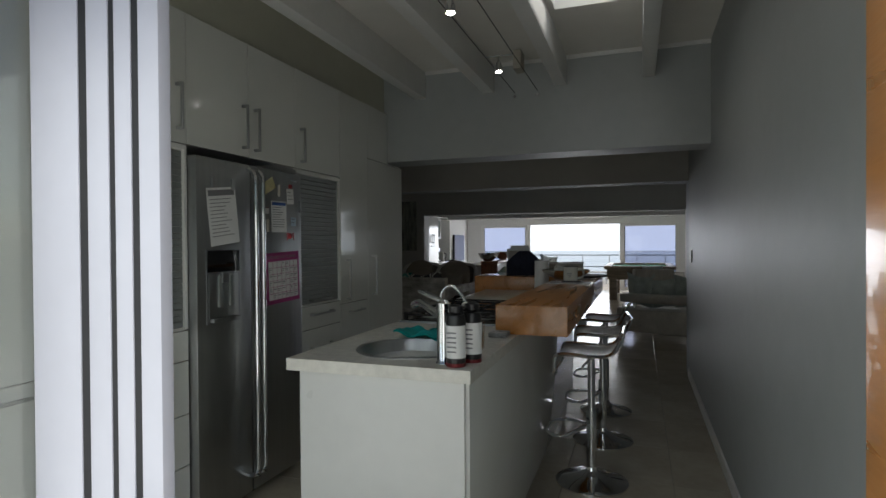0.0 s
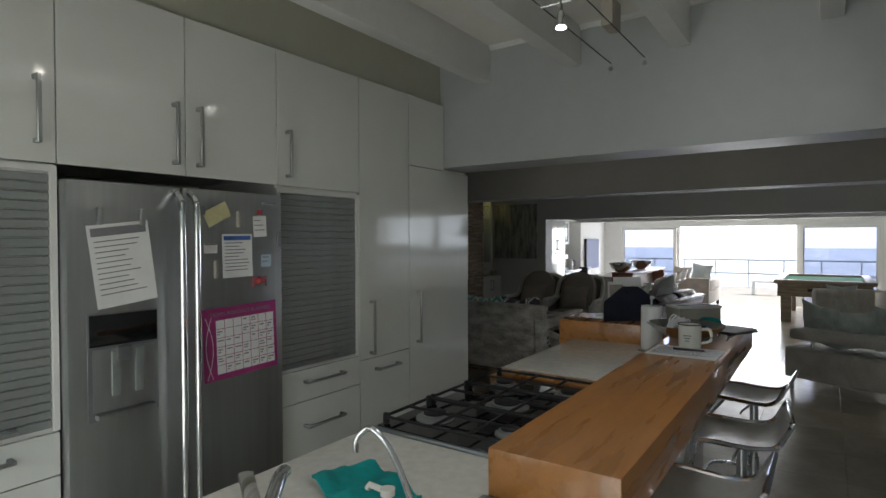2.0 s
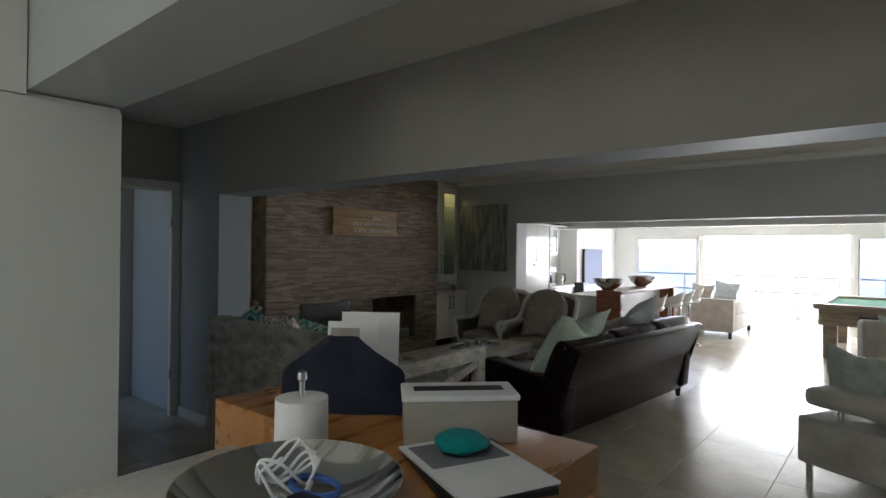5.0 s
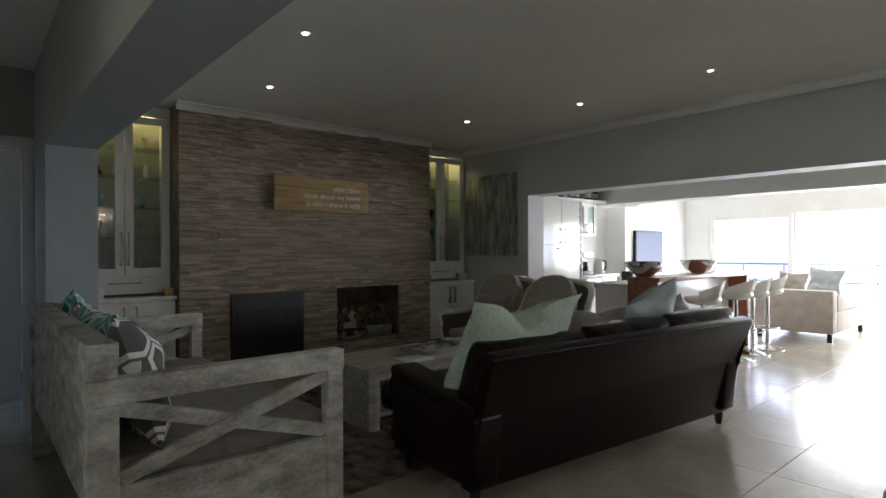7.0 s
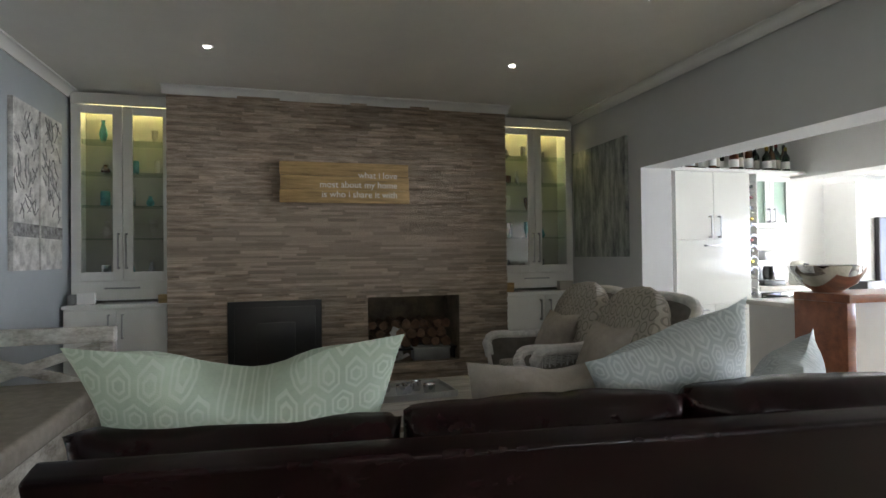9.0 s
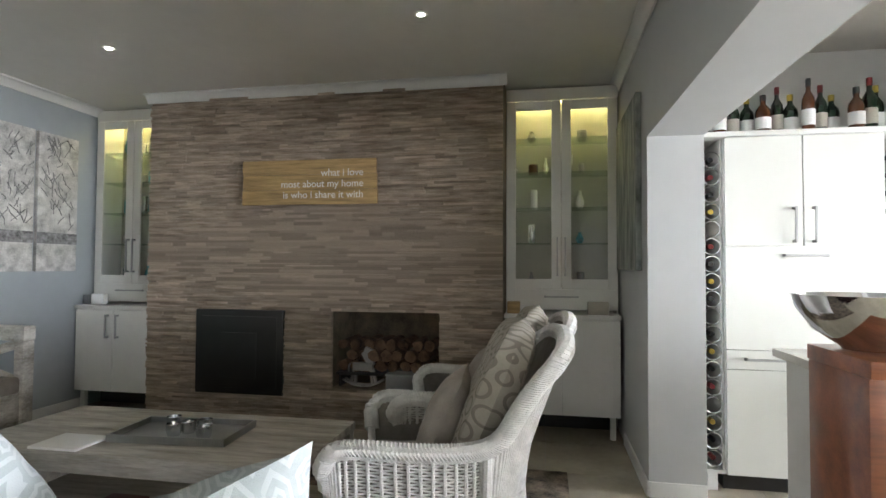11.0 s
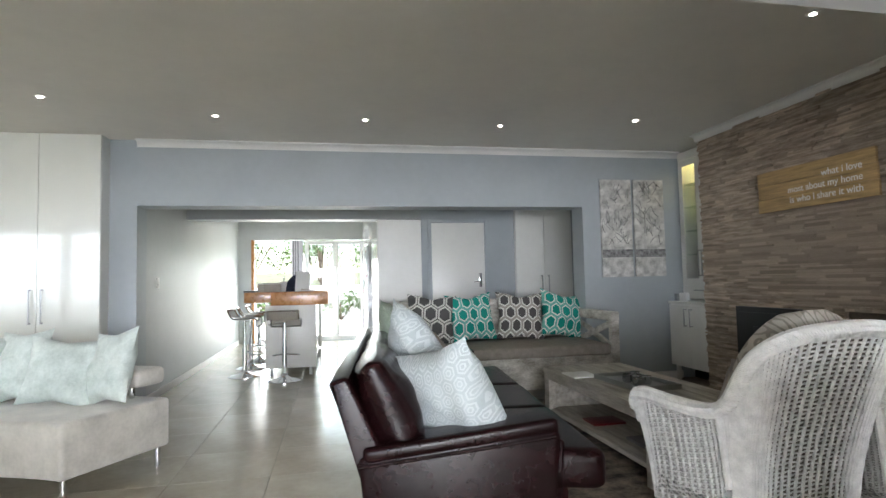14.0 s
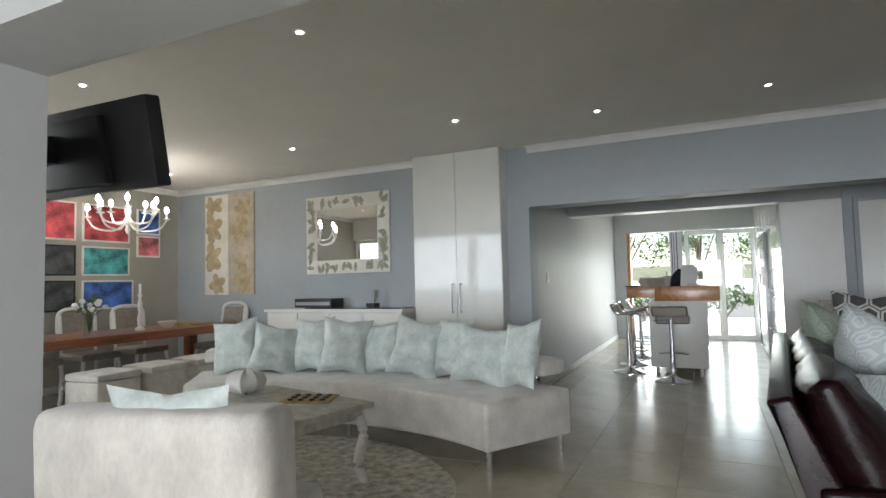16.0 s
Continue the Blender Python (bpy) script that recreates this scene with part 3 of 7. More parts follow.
# ---- glazed garden doors at the kitchen end ----
def sliding_frame(name, x0, x1, y, z1, label, tint="pane"):
    d = thing(name, label, "sliding door", kind="structure")
    bm = box(x0, x0 + 0.075, y, y + 0.05, 0, z1, 0.004)
    box(x1 - 0.075, x1, y, y + 0.05, 0, z1, 0.004, bm=bm)
    box(x0 + 0.075, x1 - 0.075, y, y + 0.05, z1 - 0.075, z1, 0.004, bm=bm)
    box(x0 + 0.075, x1 - 0.075, y, y + 0.05, 0, 0.09, 0.004, bm=bm)
    part("door_frame", bm, "trim", d)
    g = part("pane", box(x0 + 0.07, x1 - 0.07, y + 0.02, y + 0.028, 0.085, z1 - 0.07), tint, d)
    g.visible_shadow = False
    s = box(x0 + 0.075, x0 + 0.083, y + 0.012, y + 0.038, 0.09, z1 - 0.075)
    box(x1 - 0.083, x1 - 0.075, y + 0.012, y + 0.038, 0.09, z1 - 0.075, bm=s)
    part("seal", s, "black", d)
    return d


sliding_frame("door_garden_1", -2.0, -1.38, KY - 0.11, 2.1, "white framed glass garden door panel, closed")
sliding_frame("door_garden_2", -1.42, -0.775, KY - 0.055, 2.1, "white framed glass garden door panel, slid aside")
fr = thing("door_stack", "stacked white sliding door stiles with dark rubber seals", "sliding door", kind="structure")
for x0, x1 in ((-0.734, -0.643), (-0.628, -0.589), (-0.579, -0.550), (-0.538, -0.5035)):
    part("stile", box(x0, x1, KY + 0.045, KY + 0.065, 0, 2.1, 0.003), "stile", fr)
for x0, x1 in ((-0.643, -0.628), (-0.589, -0.579), (-0.550, -0.538)):
    part("seal", box(x0, x1, KY + 0.047, KY + 0.06, 0, 2.1), "rubber", fr)
part("pane", box(-1.40, -0.734, KY + 0.050, KY + 0.057, 0.08, 2.1), "pane", fr).visible_shadow = False
part("roller_catch", lathe([(0.02, 0), (0.024, 0.006), (0.024, 0.02), (0.01, 0.028)], m=Matrix.Translation((-0.522, KY + 0.02, 1.02))), "steel", fr)
structure("door_jamb", box(0.24, 0.30, KY - 0.12, KY + 0.06, 0, 2.12, 0.004), "wood", "brown timber jamb of the garden door", "door jamb")
structure("wall_garden_side", box(0.30, KX1, KY - 0.12, KY + 0.06, 0, 2.12), "wall_k", "grey wall beside the garden door", "wall")
structure("trim_garden_track", box(-2.0, 0.24, KY - 0.115, KY + 0.09, -0.006, 0.012), "alu", "aluminium floor track of the sliding doors", "door track")


# ---- passage doors ----
def panel_door(name, x0, x1, y, z1, label, lock_side):
    d = thing(name, label, "door", kind="structure")
    part("door_leaf", box(x0, x1, y, y + 0.03, 0.01, z1, 0.003), "satin", d)
    fr_ = box(x0 - 0.05, x0 - 0.002, y - 0.002, y + 0.045, 0, z1 + 0.05, 0.004)
    box(x1 + 0.002, x1 + 0.05, y - 0.002, y + 0.045, 0, z1 + 0.05, 0.004, bm=fr_)
    box(x0 - 0.002, x1 + 0.002, y - 0.002, y + 0.045, z1 + 0.003, z1 + 0.05, 0.004, bm=fr_)
    part("door_frame", fr_, "wall", d)
    px = x0 + 0.07 if lock_side < 0 else x1 - 0.07
    h = part("door_handle", tube(curve_pts([(px, y + 0.04, 1.18), (px, y + 0.085, 1.18), (px + 0.05, y + 0.09, 1.18), (px + 0.11, y + 0.088, 1.178)]), 0.009), "chrome", d)
    part("lock_plate", box(px - 0.02, px + 0.02, y + 0.03, y + 0.038, 1.10, 1.30, 0.004), "chrome", h)
    return d


panel_door("door_passage", -3.52, -2.74, BY1 + 0.03, 2.03, "plain white painted passage door, closed, with steel lock plate", -1)
fr = thing("door_west", "pale painted door frame of an open side room door", "door frame", kind="structure")
for y0, y1 in ((5.35, 5.43), (6.19, 6.27)):
    part("jamb", box(-4.95, -4.90, y0, y1, 0, 2.09, 0.005), "trim", fr)
part("head", box(-4.95, -4.90, 5.35, 6.27, 2.09, 2.17, 0.005), "trim", fr)
for z in (0.35, 1.75):
    part("hinge", cyl(0.008, z, z + 0.09, 10, m=Matrix.Translation((-4.893, 6.18, 0))), "steel", fr)


# ---- kitchen wall units ----
def bar_handle(parent, x, y, z, length, way, out=(1, 0, 0), r=0.008):
    """A square bar handle standing off a front that faces out."""
    o = Vector(out)
    c = Vector((x, y, z))
    along = Vector({"x": (1, 0, 0), "y": (0, 1, 0), "z": (0, 0, 1)}[way])
    bm = bmesh.new()
    for s in (-1, 1):
        p = c + along * s * (length / 2 - r)
        q = p + o * 0.032
        lo = [min(p[i], q[i]) - (r if not o[i] else 0) for i in range(3)]
        hi = [max(p[i], q[i]) + (r if not o[i] else 0) for i in range(3)]
        box(lo[0], hi[0], lo[1], hi[1], lo[2], hi[2], 0.002, 1, bm=bm)
    a, b = c + o * 0.036 - along * length / 2, c + o * 0.036 + along * length / 2
    lo = [min(a[i], b[i]) - (r * 0.8 if not along[i] else 0) for i in range(3)]
    hi = [max(a[i], b[i]) + (r * 0.8 if not along[i] else 0) for i in range(3)]
    box(lo[0], hi[0], lo[1], hi[1], lo[2], hi[2], 0.002, 1, bm=bm)
    return part("handle", bm, "steel", parent, "brushed steel bar handle")


def front(parent, name, y0, y1, z0, z1, material="gloss", x=KX0, handle=None, g=0.002, thick=0.02):
    ob = part(name, box(x - thick, x, y0 + g, y1 - g, z0 + g, z1 - g, 0.0015, 1), material, parent)
    if handle:
        hy, hz, ln, way = handle
        bar_handle(ob, x, hy, hz, ln, way)
    return ob


def carcass(parent, y0, y1, z0, z1, x0=-2.6, x1=KX0 - 0.021):
    return part("body", box(x0, x1, y0, y1, z0, z1), "satin", parent)


def roller(parent, y0, y1, z0, z1):
    fr_ = box(KX0 - 0.02, KX0 - 0.002, y0, y0 + 0.018, z0, z1)
    box(KX0 - 0.02, KX0 - 0.002, y1 - 0.018, y1, z0, z1, bm=fr_)
    box(KX0 - 0.02, KX0 - 0.002, y0 + 0.018, y1 - 0.018, z1 - 0.02, z1, bm=fr_)
    part("shutter_frame", fr_, "satin", parent)
    n = int((z1 - z0 - 0.03) / 0.030)
    sh = part("shutter", box(KX0 - 0.03, KX0 - 0.024, y0 + 0.018, y1 - 0.018, z0 + 0.005, z1 - 0.02), "alu", parent, "grey aluminium roller shutter")
    me = mesh_of("slat", box(-0.008, 0.004, y0 + 0.019, y1 - 0.019, 0.0006, 0.0294, 0.0035, 1))
    me.materials.append(M["alu"])
    for i in range(n):
        s = new("slat", me)
        s.parent, s.location = sh, (KX0 - 0.016, 0, z0 + 0.008 + 0.030 * i)
    bar_handle(sh, KX0 - 0.012, (y0 + y1) / 2, z0 + 0.03, 0.24, "y")


def tall_unit(label, y0, y1):
    u = thing("kitchen_unit", label, "kitchen cabinet", group="kitchen wall units")
    carcass(u, y0 + 0.001, y1 - 0.001, 0.1, 2.5)
    part("plinth", box(-2.55, KX0 - 0.07, y0, y1, 0, 0.1), "steel_dark", u)
    return u


u = tall_unit("tall gloss white kitchen unit with a long door", 0.66, 1.13)
front(u, "door", 0.66, 1.13, 0.1, 0.95, handle=(1.07, 0.78, 0.22, "z"))
front(u, "door", 0.66, 1.13, 0.95, 2.5, handle=(1.07, 1.2, 0.3, "z"))
u = tall_unit("tall gloss white kitchen unit with a long door", 1.13, 1.62)
front(u, "door", 1.13, 1.62, 0.91, 2.5, handle=(1.565, 1.15, 0.32, "z"))
front(u, "door", 1.13, 1.62, 0.1, 0.91, handle=(1.375, 0.86, 0.26, "y"))
u = tall_unit("gloss white unit with grey roller shutter over drawers", 1.62, 2.11)
front(u, "door", 1.62, 2.11, 1.87, 2.5, handle=(2.05, 2.04, 0.22, "z"))
roller(u, 1.62, 2.11, 0.99, 1.865)
for z0, z1 in ((0.84, 0.985), (0.585, 0.84), (0.34, 0.585), (0.1, 0.34)):
    front(u, "drawer", 1.62, 2.11, z0, z1, handle=(1.865, (z0 + z1) / 2 + 0.02, 0.22, "y"))
u = thing("kitchen_unit", "gloss white cupboard pair over the fridge", "kitchen cabinet", group="kitchen wall units")
carcass(u, 2.111, 3.004, 1.90, 2.5)
front(u, "door", 2.11, 2.56, 1.87, 2.5, handle=(2.51, 2.03, 0.24, "z"))
front(u, "door", 2.56, 3.005, 1.87, 2.5, handle=(2.61, 2.03, 0.24, "z"))
u = tall_unit("gloss white unit with grey roller shutter over drawers", 3.005, 3.553)
front(u, "door", 3.005, 3.553, 1.87, 2.5, handle=(3.06, 2.02, 0.22, "z"))
roller(u, 3.005, 3.553, 0.99, 1.86)
for z0, z1 in ((0.83, 0.985), (0.55, 0.83), (0.33, 0.55), (0.1, 0.33)):
    front(u, "drawer", 3.005, 3.553, z0, z1, handle=(3.28, (z0 + z1) / 2 + 0.02, 0.26, "y"))
u = tall_unit("tall narrow gloss white larder unit with drawer", 3.553, 3.99)
front(u, "door", 3.553, 3.99, 0.955, 2.5, handle=(3.635, 1.13, 0.3, "z"))
front(u, "drawer", 3.553, 3.99, 0.53, 0.955, handle=(3.77, 0.89, 0.2, "y"))
front(u, "drawer", 3.553, 3.99, 0.1, 0.53, handle=(3.77, 0.45, 0.2, "y"))
u = tall_unit("tall white pantry unit with plain side panel", 3.99, 4.665)
for ob in list(u.children):
    if ob.name.startswith("body"):
        bpy.data.objects.remove(ob)
part("body", box(-2.6, KX0 - 0.021, 3.991, 4.664, 0.1, 2.085), "satin", u)
part("top_box", box(-2.6, KX0 - 0.021, 3.991, BY0 - 0.002, 2.087, 2.5), "satin", u)
front(u, "door", 3.99, 4.665, 0.1, 2.07, handle=(4.065, 1.14, 0.32, "z"))
front(u, "door", 3.99, BY0 - 0.002, 2.07, 2.5)

# ---- fridge ----
f = thing("fridge", "large grey steel side-by-side fridge with notes stuck on", "fridge")
part("body", box(-2.55, -1.985, 2.135, 2.98, 0.03, 1.805, 0.006), "steel_dark", f)
part("plinth", box(-2.5, -2.0, 2.14, 2.97, 0.0, 0.03), "black", f)
dl = part("door", box(-1.98, -1.92, 2.113, 2.507, 0.05, 1.822, 0.012), "steel", f)
dr = part("door", box(-1.98, -1.92, 2.515, 2.988, 0.05, 1.822, 0.012), "steel", f)
for d, y in ((dl, 2.482), (dr, 2.540)):
    part("handle", tube(curve_pts([(-1.92, y, 0.14), (-1.875, y, 0.17), (-1.865, y, 0.3), (-1.865, y, 1.60), (-1.872, y, 1.76), (-1.92, y, 1.80)], 4), 0.013), "chrome", d, "long polished steel handle")
disp = part("dispenser", box(-1.922, -1.917, 2.172, 2.412, 1.0, 1.368, 0.002), "steel_dark", dl)
part("dispenser_panel", box(-1.917, -1.914, 2.177, 2.407, 1.255, 1.363, 0.001), "black_gloss", disp)
part("dispenser_recess", box(-1.917, -1.9155, 2.187, 2.397, 1.03, 1.245, 0.001), "steel", disp)
for y in (2.245, 2.325):
    part("paddle", box(-1.9155, -1.905, y, y + 0.032, 1.08, 1.235, 0.004), "alu", disp)
part("spout", box(-1.915, -1.895, 2.26, 2.31, 1.20, 1.25, 0.006), "steel_dark", disp)
part("drip_tray", box(-1.917, -1.890, 2.192, 2.392, 1.008, 1.026, 0.004), "steel", disp)


def note(name, y0, y1, z0, z1, label, tilt=0.0, material="paper", lines=0, head=None):
    c = ((y0 + y1) / 2, (z0 + z1) / 2)
    n = thing(name, label, "paper note", Matrix.Translation((-1.917, c[0], c[1])) @ Matrix.Rotation(radians(tilt), 4, "X"))
    w, h = y1 - y0, z1 - z0
    part("sheet", box(0, 0.0015, -w / 2, w / 2, -h / 2, h / 2), material, n)
    for i in range(lines):
        z = h / 2 - h * (0.2 + 0.7 * i / max(lines, 1))
        ln = w * random.uniform(0.35, 0.8)
        part("print_line", box(0.0016, 0.0022, -w * 0.42, -w * 0.42 + ln, z - 0.0022, z + 0.0012), "ink", n)
    if head:
        part("heading", box(0.0016, 0.0022, -w * 0.45, w * 0.45, h * 0.36, h * 0.46), head, n)
    return n


note("fridge_note", 2.188, 2.395, 1.393, 1.68, "white printed letter clipped to the fridge door", 7, lines=11, head="ink")
note("fridge_note", 2.682, 2.825, 1.462, 1.643, "white printed list with dark heading on the fridge", 1, lines=9, head="pic_blue")
note("fridge_note", 2.602, 2.716, 1.69, 1.756, "folded pale yellow note under a fridge magnet", 27, material="gold_paper")
note("fridge_note", 2.832, 2.899, 1.632, 1.722, "small white card on the fridge door", 3, lines=3)
note("fridge_note", 2.871, 2.924, 1.501, 1.554, "pale blue square card on the fridge door", 0, lines=2, material="blue_paper")
note("fridge_note", 2.6, 2.658, 1.565, 1.603, "small white photo magnet on the fridge door", 0, head="red")
cal = note("wall_calendar", 2.592, 2.950, 1.05, 1.345, "magenta bordered monthly planner on the fridge door", 2.0, material="magenta")
part("grid_sheet", box(0.0016, 0.0022, -0.122, 0.164, -0.125, 0.098), "paper", cal)
for i in range(8):
    y = -0.122 + 0.286 * i / 7
    part("rule", box(0.0023, 0.0027, y - 0.001, y + 0.001, -0.125, 0.098), "magenta", cal)
for i in range(7):
    z = -0.125 + 0.223 * i / 6
    part("rule", box(0.0023, 0.0027, -0.122, 0.164, z - 0.001, z + 0.001), "magenta", cal)
rng = random.Random(4)
for i in range(7):
    for j in range(6):
        if rng.random() < 0.8 and not (j == 0 and i < 2):
            y, z = -0.122 + 0.286 * i / 7, 0.098 - 0.223 * j / 6
            part("scribble", box(0.0023, 0.0027, y + 0.006, y + rng.uniform(0.024, 0.036), z - 0.014, z - 0.009), "ink", cal)
            if rng.random() < 0.6:
                part("scribble", box(0.0023, 0.0027, y + 0.006, y + rng.uniform(0.016, 0.032), z - 0.024, z - 0.020), "ink", cal)
words("heading", "MOM'S MONTHLY PLANNER", 0.023, Matrix.Translation((0.0018, -0.145, 0.113)) @ Euler((radians(90), 0, radians(90))).to_matrix().to_4x4(), "ink", cal, 0.0004)
part("swirl", tube([Vector((0.0024, -0.166 + 0.03 * math.sin(0.35 * q), -0.14 + 0.028 * q)) for q in range(10)], 0.0012, 5), "paper", cal)
part("swirl", tube([Vector((0.0024, -0.140 - 0.028 * math.sin(0.35 * q), -0.14 + 0.028 * q)) for q in range(10)], 0.0012, 5), "paper", cal)
for y, z, w, h, material, lab in ((2.215, 1.701, 0.009, 0.03, "steel", "steel clip magnet"), (2.358, 1.701, 0.009, 0.03, "steel", "steel clip magnet"), (2.964, 1.622, 0.010, 0.036, "steel", "grey bottle opener magnet"), (2.756, 1.705, 0.007, 0.033, "beige_box", "pale peg magnet"), (2.65, 1.499, 0.008, 0.036, "beige_box", "pale peg magnet"), (2.864, 1.738, 0.012, 0.012, "pic_red", "small round red magnet"), (2.588, 1.735, 0.015, 0.017, "steel_dark", "dark button magnet")):
    single("fridge_magnet", box(-1.92, -1.906, y - w, y + w, z - h, z + h, 0.005), material, lab + " on the fridge door", "magnet", group="fridge magnets")
crab = thing("crab_magnet", "orange crab magnet with spread legs on the fridge", "magnet", pose(-1.917, 2.86, 1.441))
part("shell", turned(lathe([(0.0, 0.010), (0.012, 0.007), (0.018, 0.0), (0.0, -0.001)], 14), pose(0, 0, 0, 0, 90, 0)), "pic_red", crab)
for q in range(6):
    w = -1 if q < 3 else 1
    h = (q % 3) - 1
    part("leg", tube([(0.003, w * 0.012, 0.006 * h), (0.007, w * 0.026, 0.012 * h + 0.006), (0.003, w * 0.036, 0.018 * h - 0.006)], 0.0028, 5), "pic_red", crab)
part("badge", box(-1.9195, -1.9165, 2.875, 2.95, 1.772, 1.784, 0.001), "chrome", dr)

# ---- island ----
isl = thing("kitchen_island", "white gloss kitchen island with cream stone top", "kitchen island")
part("body", box(-1.10, -0.50, 1.80, 4.93, 0.11, 0.924, 0.003), "gloss", isl)
part("end_panel", box(-1.13, -0.49, 1.778, 1.798, 0.02, 0.924, 0.002), "satin", isl)
part("side_panel", box(-0.498, -0.478, 1.80, 4.93, 0.11, 0.924, 0.002), "gloss", isl, "high gloss white side panel")
part("end_panel", box(-1.13, -0.49, 4.932, 4.95, 0.11, 0.924, 0.002), "satin", isl)
for x in (-1.05, -0.55):
    for y in (1.9, 3.3, 4.85):
        part("leg", cyl(0.022, 0, 0.11, 14, m=Matrix.Translation((x, y, 0))), "steel", isl)
wt = bmesh.new()
SX, SY, SR = -0.80, 2.07, 0.205
# stone top in a frame round the sink cut-out
ringn = 40
outer = [(-1.17, 1.752), (-0.46, 1.752), (-0.46, 2.735), (-1.17, 2.735)]
top = {}
for zz in (0.926, 0.97):
    vi = [wt.verts.new((SX + SR * math.cos(2 * math.pi * i / ringn), SY + SR * math.sin(2 * math.pi * i / ringn), zz)) for i in range(ringn)]
    vo = []
    for i in range(ringn):
        a = 2 * math.pi * i / ringn
        dx, dy = math.cos(a), math.sin(a)
        tx = ((-0.46 if dx > 0 else -1.17) - SX) / dx if abs(dx) > 1e-6 else 9
        ty = ((2.735 if dy > 0 else 1.752) - SY) / dy if abs(dy) > 1e-6 else 9
        t = min(tx, ty)
        vo.append(wt.verts.new((SX + dx * t, SY + dy * t, zz)))
    corners = []
    for i in range(ringn):
        j = (i + 1) % ringn
        a, b = vo[i].co, vo[j].co
        if abs(a.x - b.x) > 1e-5 and abs(a.y - b.y) > 1e-5:
            cx = -0.46 if (a.x > SX) else -1.17
            cy = 2.735 if (max(a.y, b.y) > SY + 0.1) else 1.752
            c = wt.verts.new((cx, cy, zz))
            wt.faces.new((vi[i], vo[i], c, vo[j], vi[j]))
            corners.append((i, c))
        else:
            wt.faces.new((vi[i], vo[i], vo[j], vi[j]))
    top[zz] = (vi, vo, corners)
lo, hi = top[0.926], top[0.97]
for i in range(ringn):
    j = (i + 1) % ringn
    wt.faces.new((lo[0][i], lo[0][j], hi[0][j], hi[0][i]))
    cl, ch = dict(lo[2]).get(i), dict(hi[2]).get(i)
    if cl:
        wt.faces.new((lo[1][i], cl, ch, hi[1][i]))
        wt.faces.new((cl, lo[1][j], hi[1][j], ch))
    else:
        wt.faces.new((lo[1][i], lo[1][j], hi[1][j], hi[1][i]))
single("worktop", wt, "quartz", "cream quartz worktop with round sink cut-out", "worktop")
sink = thing("sink", "round stainless steel sink set in the worktop", "sink", Matrix.Translation((SX, SY, 0.97)))
part("rim", lathe([(0.2, 0.0005), (0.222, 0.0005), (0.222, 0.004), (0.212, 0.006), (0.2, 0.004)], 40, ring=True), "steel", sink)
part("bowl", lathe([(0.0, -0.165), (0.05, -0.166), (0.15, -0.16), (0.185, -0.13), (0.198, -0.02), (0.203, 0.003), (0.2, 0.003), (0.193, -0.02), (0.18, -0.126), (0.148, -0.155), (0.05, -0.161), (0.0, -0.16)], 40), "steel", sink)
part("drain", lathe([(0.0, -0.158), (0.035, -0.158), (0.04, -0.154), (0.03, -0.152), (0.0, -0.153)]), "chrome", sink)

# ---- hob, boards and the raised wooden bar on the island ----
hob = thing("gas_hob", "black five-burner gas hob with cast iron grates", "hob")
part("base", box(-1.155, -0.58, 2.745, 3.615, 0.926, 0.978, 0.006), "steel_dark", hob)
part("plate", box(-1.145, -0.59, 2.755, 3.605, 0.978, 0.982, 0.001), "black_gloss", hob)
for x, y, r in ((-1.02, 2.92, 0.05), (-0.72, 2.92, 0.038), (-0.87, 3.18, 0.062), (-1.02, 3.44, 0.045), (-0.72, 3.44, 0.05)):
    b = part("burner", lathe([(r * 1.35, 0.982), (r * 1.35, 0.988), (r, 0.992), (r, 1.0), (0.0, 1.001)], 24, Matrix.Translation((x, y, 0))), "alu", hob)
    part("burner_cap", lathe([(r * 0.8, 1.0), (r * 0.82, 1.006), (r * 0.7, 1.009), (0.0, 1.010)], 24, Matrix.Translation((x, y, 0))), "iron", b)
for y0, y1 in ((2.77, 3.045), (3.05, 3.315), (3.32, 3.60)):
    g = bmesh.new()
    for y in (y0, (y0 + y1) / 2, y1 - 0.012):
        box(-1.135, -0.6, y, y + 0.009, 1.003, 1.014, 0.003, 1, bm=g)
    for x in (-1.135, -0.94, -0.80, -0.611):
        box(x, x + 0.009, y0, y1, 1.003, 1.014, 0.003, 1, bm=g)
    for x in (-1.13, -0.615):
        for y in (y0 + 0.005, y1 - 0.018):
            box(x - 0.008, x + 0.014, y - 0.004, y + 0.014, 0.982, 1.020, 0.004, 1, bm=g)
    part("grate", g, "iron", hob)
for i in range(5):
    part("knob", lathe([(0.019, 0.982), (0.018, 1.0), (0.012, 1.004), (0.0, 1.004)], 16, Matrix.Translation((-0.60 - 0.0, 2.80 + 0.03 + 0.045 * i, 0))), "black", hob)

single("hob_border", box(-1.2, -0.565, 3.622, 3.74, 0.926, 0.985, 0.004), "wood", "honey wood strip beside the hob", "worktop")
single("worktop_inset", box(-1.19, -0.565, 3.742, 4.70, 0.926, 0.99, 0.004), "quartz", "cream stone serving slab set behind the hob", "worktop")
bar = thing("breakfast_bar", "raised honey oak breakfast bar in an L shape", "breakfast bar")
part("long_top", box(-0.562, -0.235, 2.50, 5.065, 0.972, 1.105, 0.004), "wood", bar)
part("end_top", box(-1.29, -0.564, 4.68, 5.065, 0.930, 1.105, 0.004), "wood", bar)


